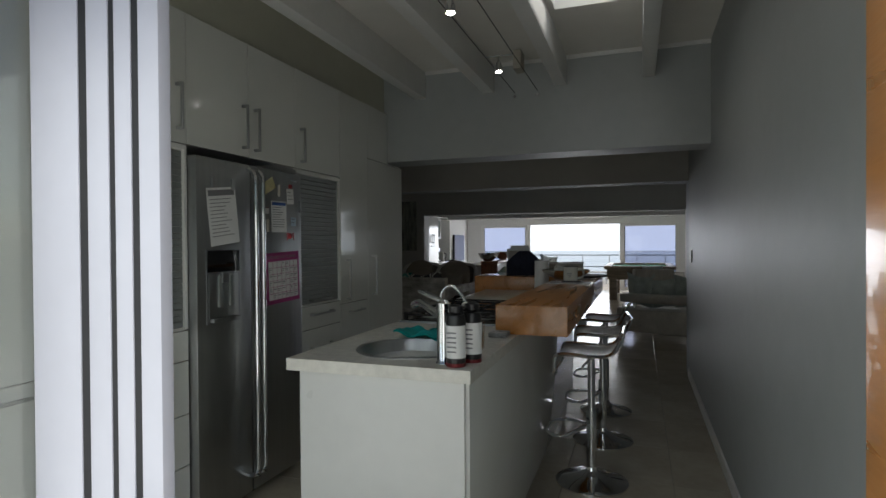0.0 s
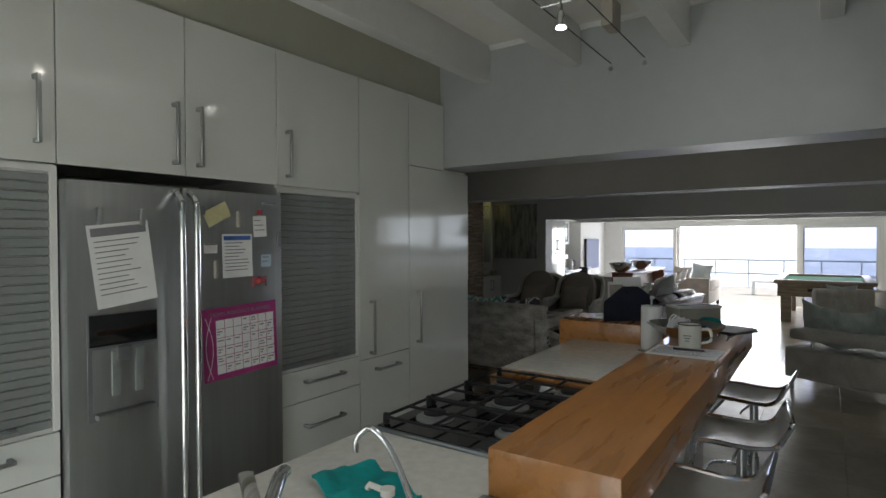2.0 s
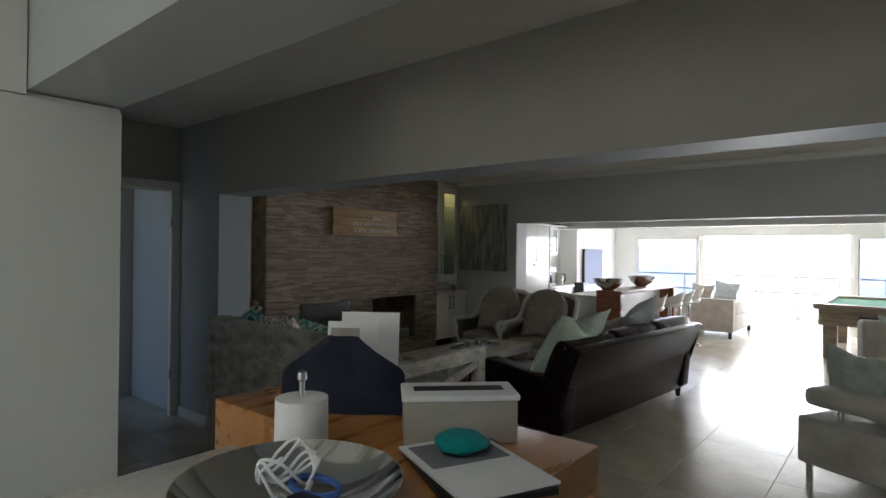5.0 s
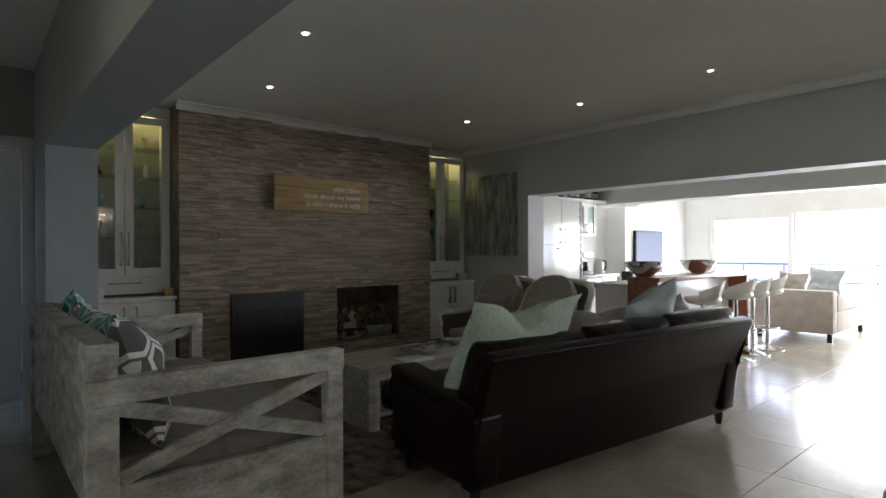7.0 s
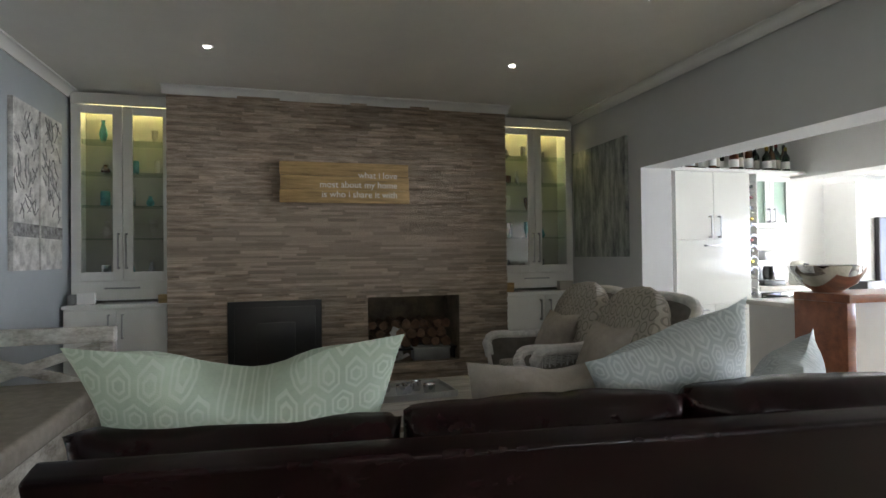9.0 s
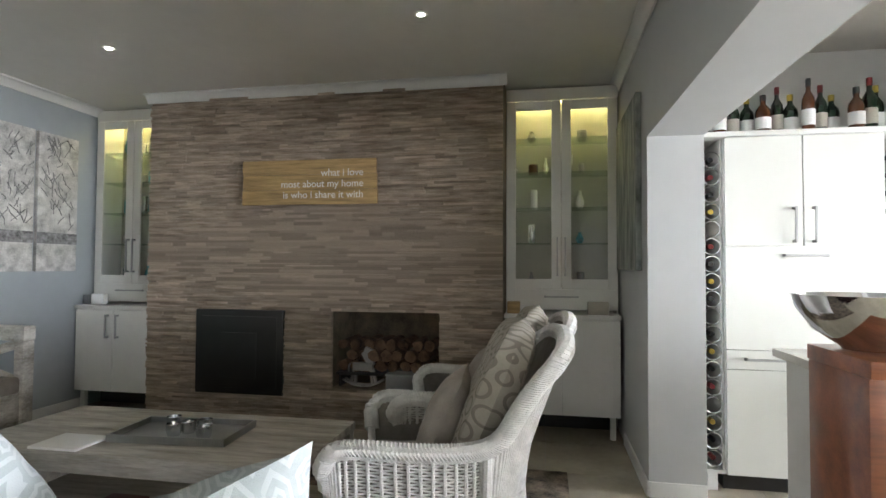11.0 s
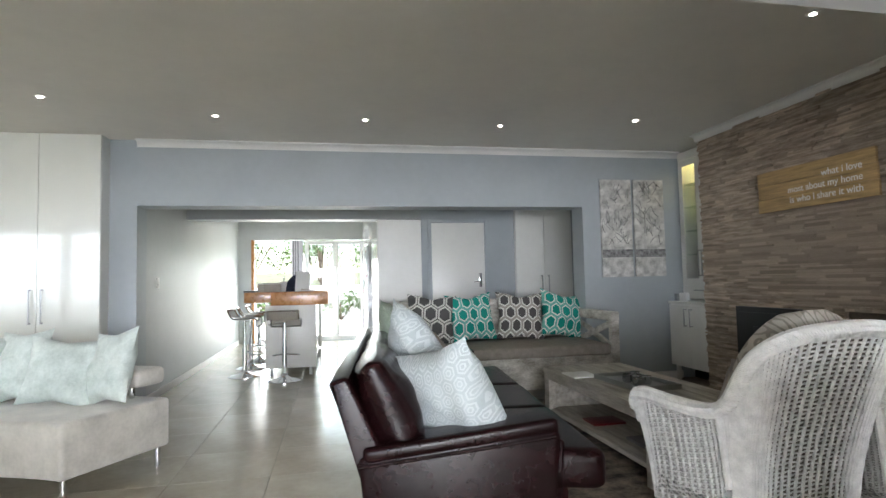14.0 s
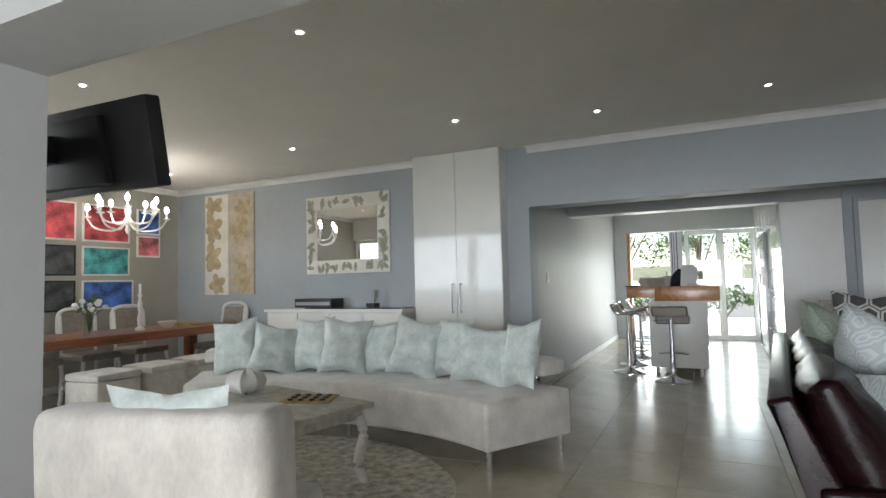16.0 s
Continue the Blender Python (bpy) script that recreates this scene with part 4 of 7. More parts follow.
def bar_stool(m, lift=0.0, height=0.70):
    s = thing("bar_stool", "white moulded bar stool on a chrome pedestal", "bar stool", m, "stools at the breakfast bar")
    part("base", lathe([(0.205, 0), (0.205, 0.008), (0.17, 0.022), (0.08, 0.04), (0.035, 0.07), (0.03, 0.09)], 32), "chrome", s)
    part("column", cyl(0.029, 0.08, 0.42, 20), "chrome", s)
    part("piston", cyl(0.021, 0.42, height - 0.02, 20), "chrome", s)
    part("footrest", tube(curve_pts([(0.03, -0.02, 0.33), (0.15, -0.16, 0.3), (0.235, -0.1, 0.3), (0.245, 0.0, 0.3), (0.235, 0.1, 0.3), (0.15, 0.16, 0.3), (0.03, 0.02, 0.33)], 4), 0.010), "chrome", s)
    prof = [(-0.20, 0.115), (-0.185, 0.09), (-0.15, 0.03), (-0.10, 0.005), (0.0, 0.0), (0.12, 0.006), (0.19, 0.0), (0.205, -0.03), (0.21, -0.10)]
    pts = curve_pts([(0.9 * x, 0, z) for x, z in prof], 4)
    bm = bmesh.new()
    rows = []
    for i, p in enumerate(pts):
        rows.append([bm.verts.new((p.x, y, height + p.z + 0.012 * (abs(y) / 0.18) ** 2)) for y in (-0.18, -0.12, -0.045, 0.045, 0.12, 0.18)])
    for a, b in zip(rows, rows[1:]):
        for i in range(5):
            bm.faces.new((a[i], a[i + 1], b[i + 1], b[i]))
    bmesh.ops.solidify(bm, geom=list(bm.faces), thickness=0.018)
    seat = part("seat", bm, "white_leather", s)
    rim = [(p.x, 0.187, height + p.z + 0.012) for p in pts] + [(p.x, -0.187, height + p.z + 0.012) for p in reversed(pts)]
    part("rim", tube(rim, 0.011, 8, closed=True), "chrome", seat)
    part("lever", tube([(0.0, 0.02, height - 0.03), (0.03, 0.16, height - 0.045), (0.03, 0.2, height - 0.05)], 0.006, 6), "chrome", s)
    return s


st = bar_stool(pose(-0.20, 3.33, 0, 0, 0, 180), 0, 0.75)
copy_thing(st, pose(-0.18, 4.06, 0, 0, 0, 186))
copy_thing(st, pose(-0.20, 4.78, 0, 0, 0, 176))
copy_thing(st, pose(-0.75, 5.28, 0, 0, 0, -92))

# ---- living room: fireplace wall ----
def stone_breast():
    bx = thing("chimney_breast", "chimney breast clad in split travertine strips", "fireplace", kind="structure")
    Y0, Y1, Z1 = 7.36, 10.31, CEIL
    back = bmesh.new()
    holes = ((7.815, 8.585, 0.225, 0.905), (8.985, 9.835, 0.31, 0.90))
    box(WX, STX - 0.03, Y0, holes[0][0], 0, Z1, bm=back)
    box(WX, STX - 0.03, holes[0][1], holes[1][0], 0, Z1, bm=back)
    box(WX, STX - 0.03, holes[1][1], Y1, 0, Z1, bm=back)
    for y0, y1, z0, z1 in holes:
        box(WX, STX - 0.03, y0, y1, 0, z0, bm=back)
        box(WX, STX - 0.03, y0, y1, z1, Z1, bm=back)
        box(WX, WX + 0.05, y0, y1, z0, z1, bm=back)
    part("core", back, "mortar", bx)
    return bx, holes, Y0, Y1, Z1


breast, HOLES, SY0, SY1, SZ1 = stone_breast()

sb = thing("closed_fireplace", "black framed closed fireplace insert", "fireplace")
part("frame", box(STX - 0.05, STX + 0.012, 7.82, 8.58, 0.23, 0.90, 0.006), "black", sb)
part("door_glass", box(STX + 0.012, STX + 0.018, 7.87, 8.53, 0.28, 0.85, 0.003), "black", sb)
part("inner_panel", box(STX + 0.018, STX + 0.024, 8.05, 8.36, 0.36, 0.72, 0.004), "black", sb)

lg = random.Random(3)
logs = []
pile = thing("log_pile", "stack of split brown firewood logs in the niche", "firewood")
for row in range(3):
    for i in range(8 - row % 2):
        y, z = 9.05 + 0.098 * i + 0.05 * (row % 2) + lg.uniform(-0.01, 0.01), 0.47 + 0.085 * row
        r = lg.uniform(0.04, 0.052)
        prof = bmesh.new()
        bmesh.ops.create_cone(prof, cap_ends=True, segments=9, radius1=r, radius2=r * 0.95, depth=0.3)
        for v in prof.verts:
            v.co.x += lg.uniform(-0.008, 0.008)
            v.co.y += lg.uniform(-0.008, 0.008)
        turned(prof, pose(-5.42 + lg.uniform(-0.03, 0.03), y, z, 0, 90, lg.uniform(-5, 5)))
        part("log", prof, "log", pile)
part("log_rack", box(-5.6, -5.22, 9.0, 9.82, 0.405, 0.425, 0.003), "iron", pile)
for y in (9.02, 9.79):
    part("rack_leg", box(-5.59, -5.23, y, y + 0.015, 0.312, 0.405), "iron", pile)
hs = thing("rocking_horse", "small grey painted wooden rocking horse ornament", "ornament", pose(-5.27, 9.21, 0.312))
part("body", box(-0.025, 0.025, -0.09, 0.08, 0.12, 0.19, 0.02), "horse", hs)
part("neck", turned(box(-0.018, 0.018, -0.03, 0.03, 0, 0.13, 0.012), pose(0, 0.07, 0.16, 30, 0, 0)), "horse", hs)
part("head", turned(box(-0.017, 0.017, -0.02, 0.075, -0.022, 0.025, 0.012), pose(0, 0.025, 0.285, -25, 0, 0)), "horse", hs)
for y, a in ((-0.075, 14), (-0.055, 6), (0.06, -6), (0.075, -14)):
    part("leg", turned(box(-0.012, 0.012, -0.012, 0.012, -0.12, 0.0, 0.005), pose(0.0, y, 0.14, -a, 0, 0)), "horse", hs)
part("tail", tube(curve_pts([(0, -0.09, 0.18), (0, -0.12, 0.16), (0, -0.125, 0.09)], 4), 0.008, 8), "horse", hs)
for x in (-0.03, 0.03):
    part("rocker", tube(curve_pts([(x, -0.16, 0.055), (x, -0.08, 0.018), (x, 0.0, 0.009), (x, 0.08, 0.018), (x, 0.16, 0.055)], 4), 0.009, 8), "horse", hs)
bx_ = thing("fire_box", "small dark metal box with pale lid in the niche", "box", pose(-5.28, 9.58, 0.312))
part("body", box(-0.08, 0.08, -0.17, 0.17, 0, 0.1, 0.005), "steel_dark", bx_)
part("lid", box(-0.085, 0.085, -0.175, 0.175, 0.1, 0.115, 0.004), "alu", bx_)

# sign of three planks
sg = thing("wooden_sign", "pine plank sign with white lettering on stone", "sign")
for i in range(3):
    z = 1.735 + 0.118 * i
    part("plank", box(STX + 0.035, STX + 0.06, 8.24 + 0.006 * (i % 2), 9.36 - 0.005 * i, z, z + 0.115, 0.003), "wood_sign", sg)
part("batten", box(STX + 0.012, STX + 0.035, 8.45, 8.5, 1.74, 2.08), "wood_sign", sg)
part("batten", box(STX + 0.012, STX + 0.035, 9.1, 9.15, 1.74, 2.08), "wood_sign", sg)
face = Euler((radians(90), 0, radians(90))).to_matrix().to_4x4()
for text, z in (("what i love", 1.955), ("most about my home", 1.87), ("is who i share it with", 1.785)):
    words("lettering", text, 0.078, Matrix.Translation((STX + 0.061, 9.25, z)) @ face, "paper", sg, 0.0015, "RIGHT")


# ---- glass fronted alcove cabinets ----
def alcove(label, y0, y1):
    c = thing("display_cabinet", label, "display cabinet", group="alcove display cabinets")
    xf, xb = -5.44, WX
    sides = box(xb, xf - 0.02, y0, y0 + 0.02, 0.905, CEIL - 0.02)
    box(xb, xf - 0.02, y1 - 0.02, y1, 0.905, CEIL - 0.02, bm=sides)
    box(xb, xf - 0.02, y0 + 0.02, y1 - 0.02, CEIL - 0.04, CEIL - 0.02, bm=sides)
    box(xb, xf - 0.02, y0 + 0.02, y1 - 0.02, 1.07, 1.09, bm=sides)
    part("body", sides, "satin", c)
    part("back_panel", box(xb, xb + 0.012, y0 + 0.02, y1 - 0.02, 1.09, CEIL - 0.04), "cabinside", c)
    part("frieze", box(xf - 0.02, xf, y0, y1, 2.565, CEIL - 0.02), "satin", c)
    mid = (y0 + y1) / 2
    for a, b, hy in ((y0, mid, mid - 0.03), (mid, y1, mid + 0.03)):
        fr_ = box(xf - 0.02, xf, a + 0.002, a + 0.075, 1.09, 2.56, 0.002, 1)
        box(xf - 0.02, xf, b - 0.075, b - 0.002, 1.09, 2.56, 0.002, 1, bm=fr_)
        box(xf - 0.02, xf, a + 0.075, b - 0.075, 1.09, 1.165, 0.002, 1, bm=fr_)
        box(xf - 0.02, xf, a + 0.075, b - 0.075, 2.49, 2.56, 0.002, 1, bm=fr_)
        d = part("door", fr_, "satin", c)
        g_ = part("pane", box(xf - 0.013, xf - 0.009, a + 0.07, b - 0.07, 1.16, 2.495), "pane", d)
        g_.visible_shadow = False
        bar_handle(d, xf, hy, 1.34, 0.30, "z")
    for z in (1.44, 1.72, 2.0, 2.27):
        part("shelf", box(xb + 0.015, xf - 0.03, y0 + 0.022, y1 - 0.022, z, z + 0.006), "shelfglass", c)
    dr_ = part("drawer", box(xf - 0.02, xf, y0 + 0.002, y1 - 0.002, 0.93, 1.085, 0.002, 1), "satin", c)
    bar_handle(dr_, xf, mid, 1.03, 0.26, "y")
    part("strip_light", box(xb + 0.03, xb + 0.07, y0 + 0.05, y1 - 0.05, CEIL - 0.06, CEIL - 0.045), "yellowlamp", c)
    # base unit
    xl = -5.24
    part("counter", box(xb, xl + 0.01, y0, y1, 0.875, 0.905, 0.004), "satin", c)
    part("base_body", box(xb, xl - 0.021, y0 + 0.01, y1 - 0.01, 0.17, 0.873), "satin", c)
    for a, b, hy in ((y0 + 0.01, mid, mid - 0.05), (mid, y1 - 0.01, mid + 0.05)):
        d = part("base_door", box(xl - 0.02, xl, a + 0.002, b - 0.002, 0.172, 0.865, 0.002, 1), "satin", c)
        bar_handle(d, xl, hy, 0.73, 0.2, "z")
    for y in (y0 + 0.06, y1 - 0.06):
        part("leg", box(xl - 0.08, xl - 0.04, y - 0.02, y + 0.02, 0, 0.17, 0.003), "satin", c)
    part("plinth", box(xb, xb + 0.2, y0, y1, 0, 0.17), "black", c)
    return c


alcove("white alcove cabinet with lit glass doors and cupboard", 6.585, 7.355)
alcove("white alcove cabinet with lit glass doors and cupboard", 10.315, 11.165)
rngv = random.Random(11)


def vase(x, y, z, r, h, material, label):
    k = rngv.choice((0, 1, 2))
    prof = ([(r * 0.5, 0), (r, h * 0.35), (r * 0.6, h * 0.7), (r * 0.35, h * 0.85), (r * 0.5, h)],
            [(r * 0.8, 0), (r, h * 0.1), (r, h * 0.9), (r * 0.85, h)],
            [(r * 0.35, 0), (r * 0.2, h * 0.15), (r * 0.9, h * 0.5), (r, h)])[k]
    single("ornament", lathe(prof, 18), material, label, "ornament", Matrix.Translation((x, y, z)), "cabinet ornaments")


for y0 in (6.585, 10.315):
    for z, n in ((1.092, 3), (1.447, 3), (1.727, 3), (2.007, 4), (2.277, 3)):
        for i in range(n):
            k = rngv.choice(("enamel", "pic_teal", "bottle_brown", "chrome", "washed", "band"))
            vase(rngv.uniform(-5.66, -5.56), y0 + 0.12 + (0.55 * (i + 0.5) / n) + rngv.uniform(-0.02, 0.02), z, rngv.uniform(0.022, 0.045), rngv.uniform(0.08, 0.19), k, "small glazed ornament on a glass shelf")
single("photo_block", box(-5.38, -5.33, 6.66, 6.79, 0.906, 1.0, 0.008), "paper", "small white block frame on the cabinet counter", "ornament")
single("photo_block", box(-5.38, -5.31, 6.60, 6.65, 0.906, 0.99, 0.004), "steel_dark", "small grey box on the cabinet counter", "ornament")
single("photo_block", box(-5.35, -5.27, 7.27, 7.34, 0.906, 0.975, 0.004), "wood_sign", "small wooden box on the cabinet counter", "ornament")
single("photo_block", box(-5.35, -5.27, 10.335, 10.43, 0.906, 0.995, 0.004), "wood_sign", "small wooden box on the cabinet counter", "ornament")
single("photo_block", box(-5.36, -5.29, 10.93, 11.08, 0.906, 1.0, 0.004), "beige_box", "pale stone block on the cabinet counter", "ornament")


# ---- pictures ----
def canvas(label, m, w, h, material, extra=None, name="canvas_picture"):
    """A stretched canvas in the xz plane, its back at y=0, facing +y."""
    c = thing(name, label, "picture", m)
    part("canvas", box(-w / 2, w / 2, 0.002, 0.035, -h / 2, h / 2, 0.003), material, c)
    if extra:
        extra(c, w, h)
    return c


def branches(c, w, h):
    r = random.Random(int(w * 1000) + len(c.name))
    part("band", box(-w / 2, w / 2, 0.0355, 0.037, -h * 0.30, -h * 0.22), "band", c)
    for i in range(46):
        x, z, a, ln = r.uniform(-0.4, 0.4) * w, r.uniform(-0.2, 0.42) * h, r.uniform(-60, 60), r.uniform(0.05, 0.16)
        p0, p1 = Vector((x, 0.036, z)), Vector((max(-w * 0.47, min(w * 0.47, x + ln * math.sin(radians(a)))), 0.036, min(h * 0.48, z + ln * math.cos(radians(a)))))
        part("branch", tube([p0, (p0 + p1) / 2 + Vector((r.uniform(-0.02, 0.02), 0, 0)), p1], 0.004, 5), "band", c)


canvas("white canvas with grey branches and a dark band", pose(-4.61, AY1, 1.77), 0.385, 1.14, "canvas", branches)
canvas("white canvas with grey branches and a dark band", pose(-5.03, AY1, 1.77), 0.385, 1.14, "canvas", branches)
canvas("large blue grey abstract canvas of pale trunks", pose(-4.92, OY0, 1.77, 0, 0, 180), 0.92, 1.06, "canvas_blue")

# ---- coffee table ----
ct = thing("coffee_table", "long whitewashed wooden coffee table with lower shelf", "coffee table")
TX0, TX1, TY0, TY1 = -3.80, -3.09, 8.04, 9.66
for i in range(4):
    x = TX0 + (TX1 - TX0) * i / 4
    part("top_plank", box(x + 0.001, x + (TX1 - TX0) / 4 - 0.001, TY0, TY1, 0.42, 0.46, 0.003), "washed_far", ct)
part("side_panel", box(TX0 + 0.01, TX1 - 0.01, TY0 + 0.005, TY0 + 0.045, 0.02, 0.419, 0.003), "washed_far", ct)
for x in (TX0 + 0.01, TX1 - 0.07):
    part("leg", box(x, x + 0.06, TY1 - 0.065, TY1 - 0.005, 0.0, 0.419, 0.003), "washed_far", ct)
    part("leg", box(x, x + 0.06, TY0 + 0.046, TY0 + 0.1, 0.0, 0.419, 0.003), "washed_far", ct)
part("apron", box(TX1 - 0.035, TX1 - 0.012, TY0 + 0.1, TY1 - 0.07, 0.37, 0.419, 0.003), "washed_far", ct)
part("apron", box(TX0 + 0.012, TX0 + 0.035, TY0 + 0.1, TY1 - 0.07, 0.37, 0.419, 0.003), "washed_far", ct)
part("shelf", box(TX0 + 0.03, TX1 - 0.03, TY0 + 0.046, TY1 - 0.02, 0.10, 0.13, 0.003), "washed_far", ct)
tray = thing("tray", "rectangular silver grey tray with candle glasses", "tray", pose(-3.42, 8.95, 0.461, 0, 0, 4))
part("base", box(-0.16, 0.16, -0.28, 0.28, 0, 0.008, 0.003), "steel", tray)
for a in ((-0.16, -0.15, -0.28, 0.28), (0.15, 0.16, -0.28, 0.28), (-0.15, 0.15, -0.28, -0.27), (-0.15, 0.15, 0.27, 0.28)):
    part("edge", box(*a, 0.008, 0.035, 0.002), "steel", tray)
for x, y in ((-0.06, -0.1), (0.05, -0.02), (-0.04, 0.08), (0.06, 0.14), (0.0, 0.02)):
    single("candle_glass", lathe([(0.028, 0), (0.034, 0.02), (0.036, 0.055), (0.033, 0.056), (0.03, 0.02), (0.0, 0.012)], 18), "chrome", "small silver candle glass on the tray", "candle holder", pose(-3.42 + x, 8.95 + y, 0.4695), "tray glasses")
single("magazine", box(-3.45, -3.2, 8.55, 8.75, 0.131, 0.146, 0.002), "red", "red covered magazine on the table shelf", "magazine")
single("magazine", box(-3.55, -3.25, 9.1, 9.35, 0.131, 0.15, 0.002), "ink", "dark covered magazine on the table shelf", "magazine")
single("book", box(-3.30, -3.10, 8.42, 8.66, 0.461, 0.472, 0.002), "paper", "open pale magazine on the coffee table", "magazine")
single("rug", box(-4.55, -2.35, 7.25, 10.75, -0.002, 0.012, 0.004), "rug", "brown patterned woven rug under the coffee table", "rug")

# ---- leather sofa, back towards the walkway ----
so = thing("leather_sofa", "dark brown leather three-seat sofa with rolled arms", "sofa", pose(-1.59, 8.995, 0, 0, 0, -5.6))
L2 = 1.25
# raked outer back: thin slab leaning outwards (local x is away from the fireplace)
def raked(y0, y1, prof, bev=0.02):
    bm = bmesh.new()
    k = len(prof)
    a = [bm.verts.new((x, y0, z)) for x, z in prof]
    b = [bm.verts.new((x, y1, z)) for x, z in prof]
    for i in range(k):
        bm.faces.new((a[i], a[(i + 1) % k], b[(i + 1) % k], b[i]))
    bm.faces.new(a)
    bm.faces.new(b[::-1])
    bmesh.ops.bevel(bm, geom=list(bm.edges), offset=bev, segments=3, profile=0.6, affect="EDGES")
    return bm


part("outer_back", raked(-L2 + 0.02, L2 - 0.02, [(-0.16, 0.09), (-0.06, 0.09), (0.01, 0.48), (0.14, 0.80), (0.06, 0.825), (-0.10, 0.48)]), "leather", so)
part("base", box(-0.90, -0.17, -L2 + 0.15, L2 - 0.15, 0.12, 0.30, 0.02), "leather", so)


def arm_panel(y0, y1, grow=0.0):
    """The scrolled arm's side profile, rising slightly to the front."""
    return raked(y0, y1, [(-0.79 - grow, 0.12), (-0.02, 0.12), (0.02 + grow, 0.495 + grow), (-0.81 - grow, 0.585 + grow), (-0.83 - grow, 0.55)], 0.025)


for s in (-1, 1):
    y0, y1 = (L2 - 0.17, L2) if s > 0 else (-L2, -L2 + 0.17)
    part("arm", arm_panel(y0, y1), "leather", so)
    z0, z1 = 0.505, 0.592
    seam = tube([(0.02, s * (L2 + 0.004), z0 - 0.045), (-0.40, s * (L2 + 0.004), (z0 + z1) / 2 - 0.045), (-0.80, s * (L2 + 0.004), z1 - 0.045), (-0.835, s * (L2 - 0.01), 0.52), (-0.815, s * (L2 - 0.01), 0.16)], 0.008, 8)
    part("piping", seam, "leather", so)
    pad = box(-0.41, 0.41, -0.095, 0.095, -0.035, 0.03, 0.028, 4)
    part("arm_pad", turned(pad, pose(-0.41, s * (L2 - 0.085), 0.55, 0, 6.2, 0)), "leather", so)
w3 = (2 * L2 - 0.34) / 3
for i in range(3):
    y = -L2 + 0.17 + w3 * (i + 0.5)
    seat = box(-1.04, -0.26, y - w3 / 2 + 0.004, y + w3 / 2 - 0.004, 0.30, 0.47, 0.055, 4)
    for v in seat.verts:
        # the end cushions wrap round the front of the arms
        if v.co.x < -0.86 and ((i == 2 and v.co.y > y + 0.25) or (i == 0 and v.co.y < y - 0.25)):
            v.co.y += 0.14 * (1 if i == 2 else -1)
        if v.co.z > 0.44:
            v.co.z += 0.012 * noise.noise(Vector((v.co.x * 6, v.co.y * 6, i)))
    part("seat_cushion", seat, "leather", so)
    wb = (2 * L2 - 0.07) / 3
    yb = (i - 1) * wb
    bm = pillow(wb - 0.004, 0.53, 0.27, ripple=0.03, n=34, seed=i * 3.7, ears=0.02, plump=0.26)
    for v in bm.verts:
        # soft creases that run down from the top edge
        v.co.y += (0.012 * noise.noise(Vector((v.co.x * 9 + i * 5, v.co.z * 3, 2))) + 0.006 * noise.noise(Vector((v.co.x * 24 + i * 5, v.co.z * 9, 7)))) * min(1.0, abs(v.co.y) * 12)
    part("back_cushion", turned(bm, Matrix.Translation((-0.225, yb, (0.355, 0.37, 0.385)[i])) @ Matrix.Rotation(radians(-90), 4, "Z") @ Matrix.Rotation(radians(-22), 4, "X")), "leather", so, angle=180)
for x, y in ((-0.74, -L2 + 0.08), (-0.74, L2 - 0.08), (-0.1, -L2 + 0.08), (-0.1, L2 - 0.08)):
    part("foot", lathe([(0.022, 0), (0.03, 0.06), (0.036, 0.125)], 14, Matrix.Translation((x, y, 0))), "black", so)


def cushion(label, m, w, h, t, material, group="", seed=0, dip=0.0):
    c = single("cushion", pillow(w, h, t, ripple=0.03, n=18, seed=seed, dip=dip), material, label, "cushion", m, group)
    return c


# pose of a cushion: upright in its xz plane, then leaned and turned
def lean(x, y, z, back, turn, tip=0):
    return Matrix.Translation((x, y, z)) @ Matrix.Rotation(radians(turn), 4, "Z") @ Matrix.Rotation(radians(back), 4, "X") @ Matrix.Rotation(radians(tip), 4, "Y")


G = "cushions on the leather sofa"
cushion("large sage green printed cushion on the leather sofa", lean(-2.07, 8.22, 0.465, -31, -94, 0), 0.83, 0.69, 0.27, "greenprint", G, 1, 0.11)
cushion("small taupe cushion on the leather sofa", lean(-2.06, 9.17, 0.48, -22, -96, 0), 0.60, 0.48, 0.20, "linen_taupe", G, 2, 0.03)
cushion("pale hexagon printed cushion on the leather sofa", lean(-1.93, 9.66, 0.55, -25, -90, 22), 0.57, 0.57, 0.25, "hexprint", G, 3)
cushion("pale hexagon printed cushion on the leather sofa", lean(-2.00, 10.02, 0.455, -24, -46, 15), 0.48, 0.52, 0.26, "hexprint", G, 4)


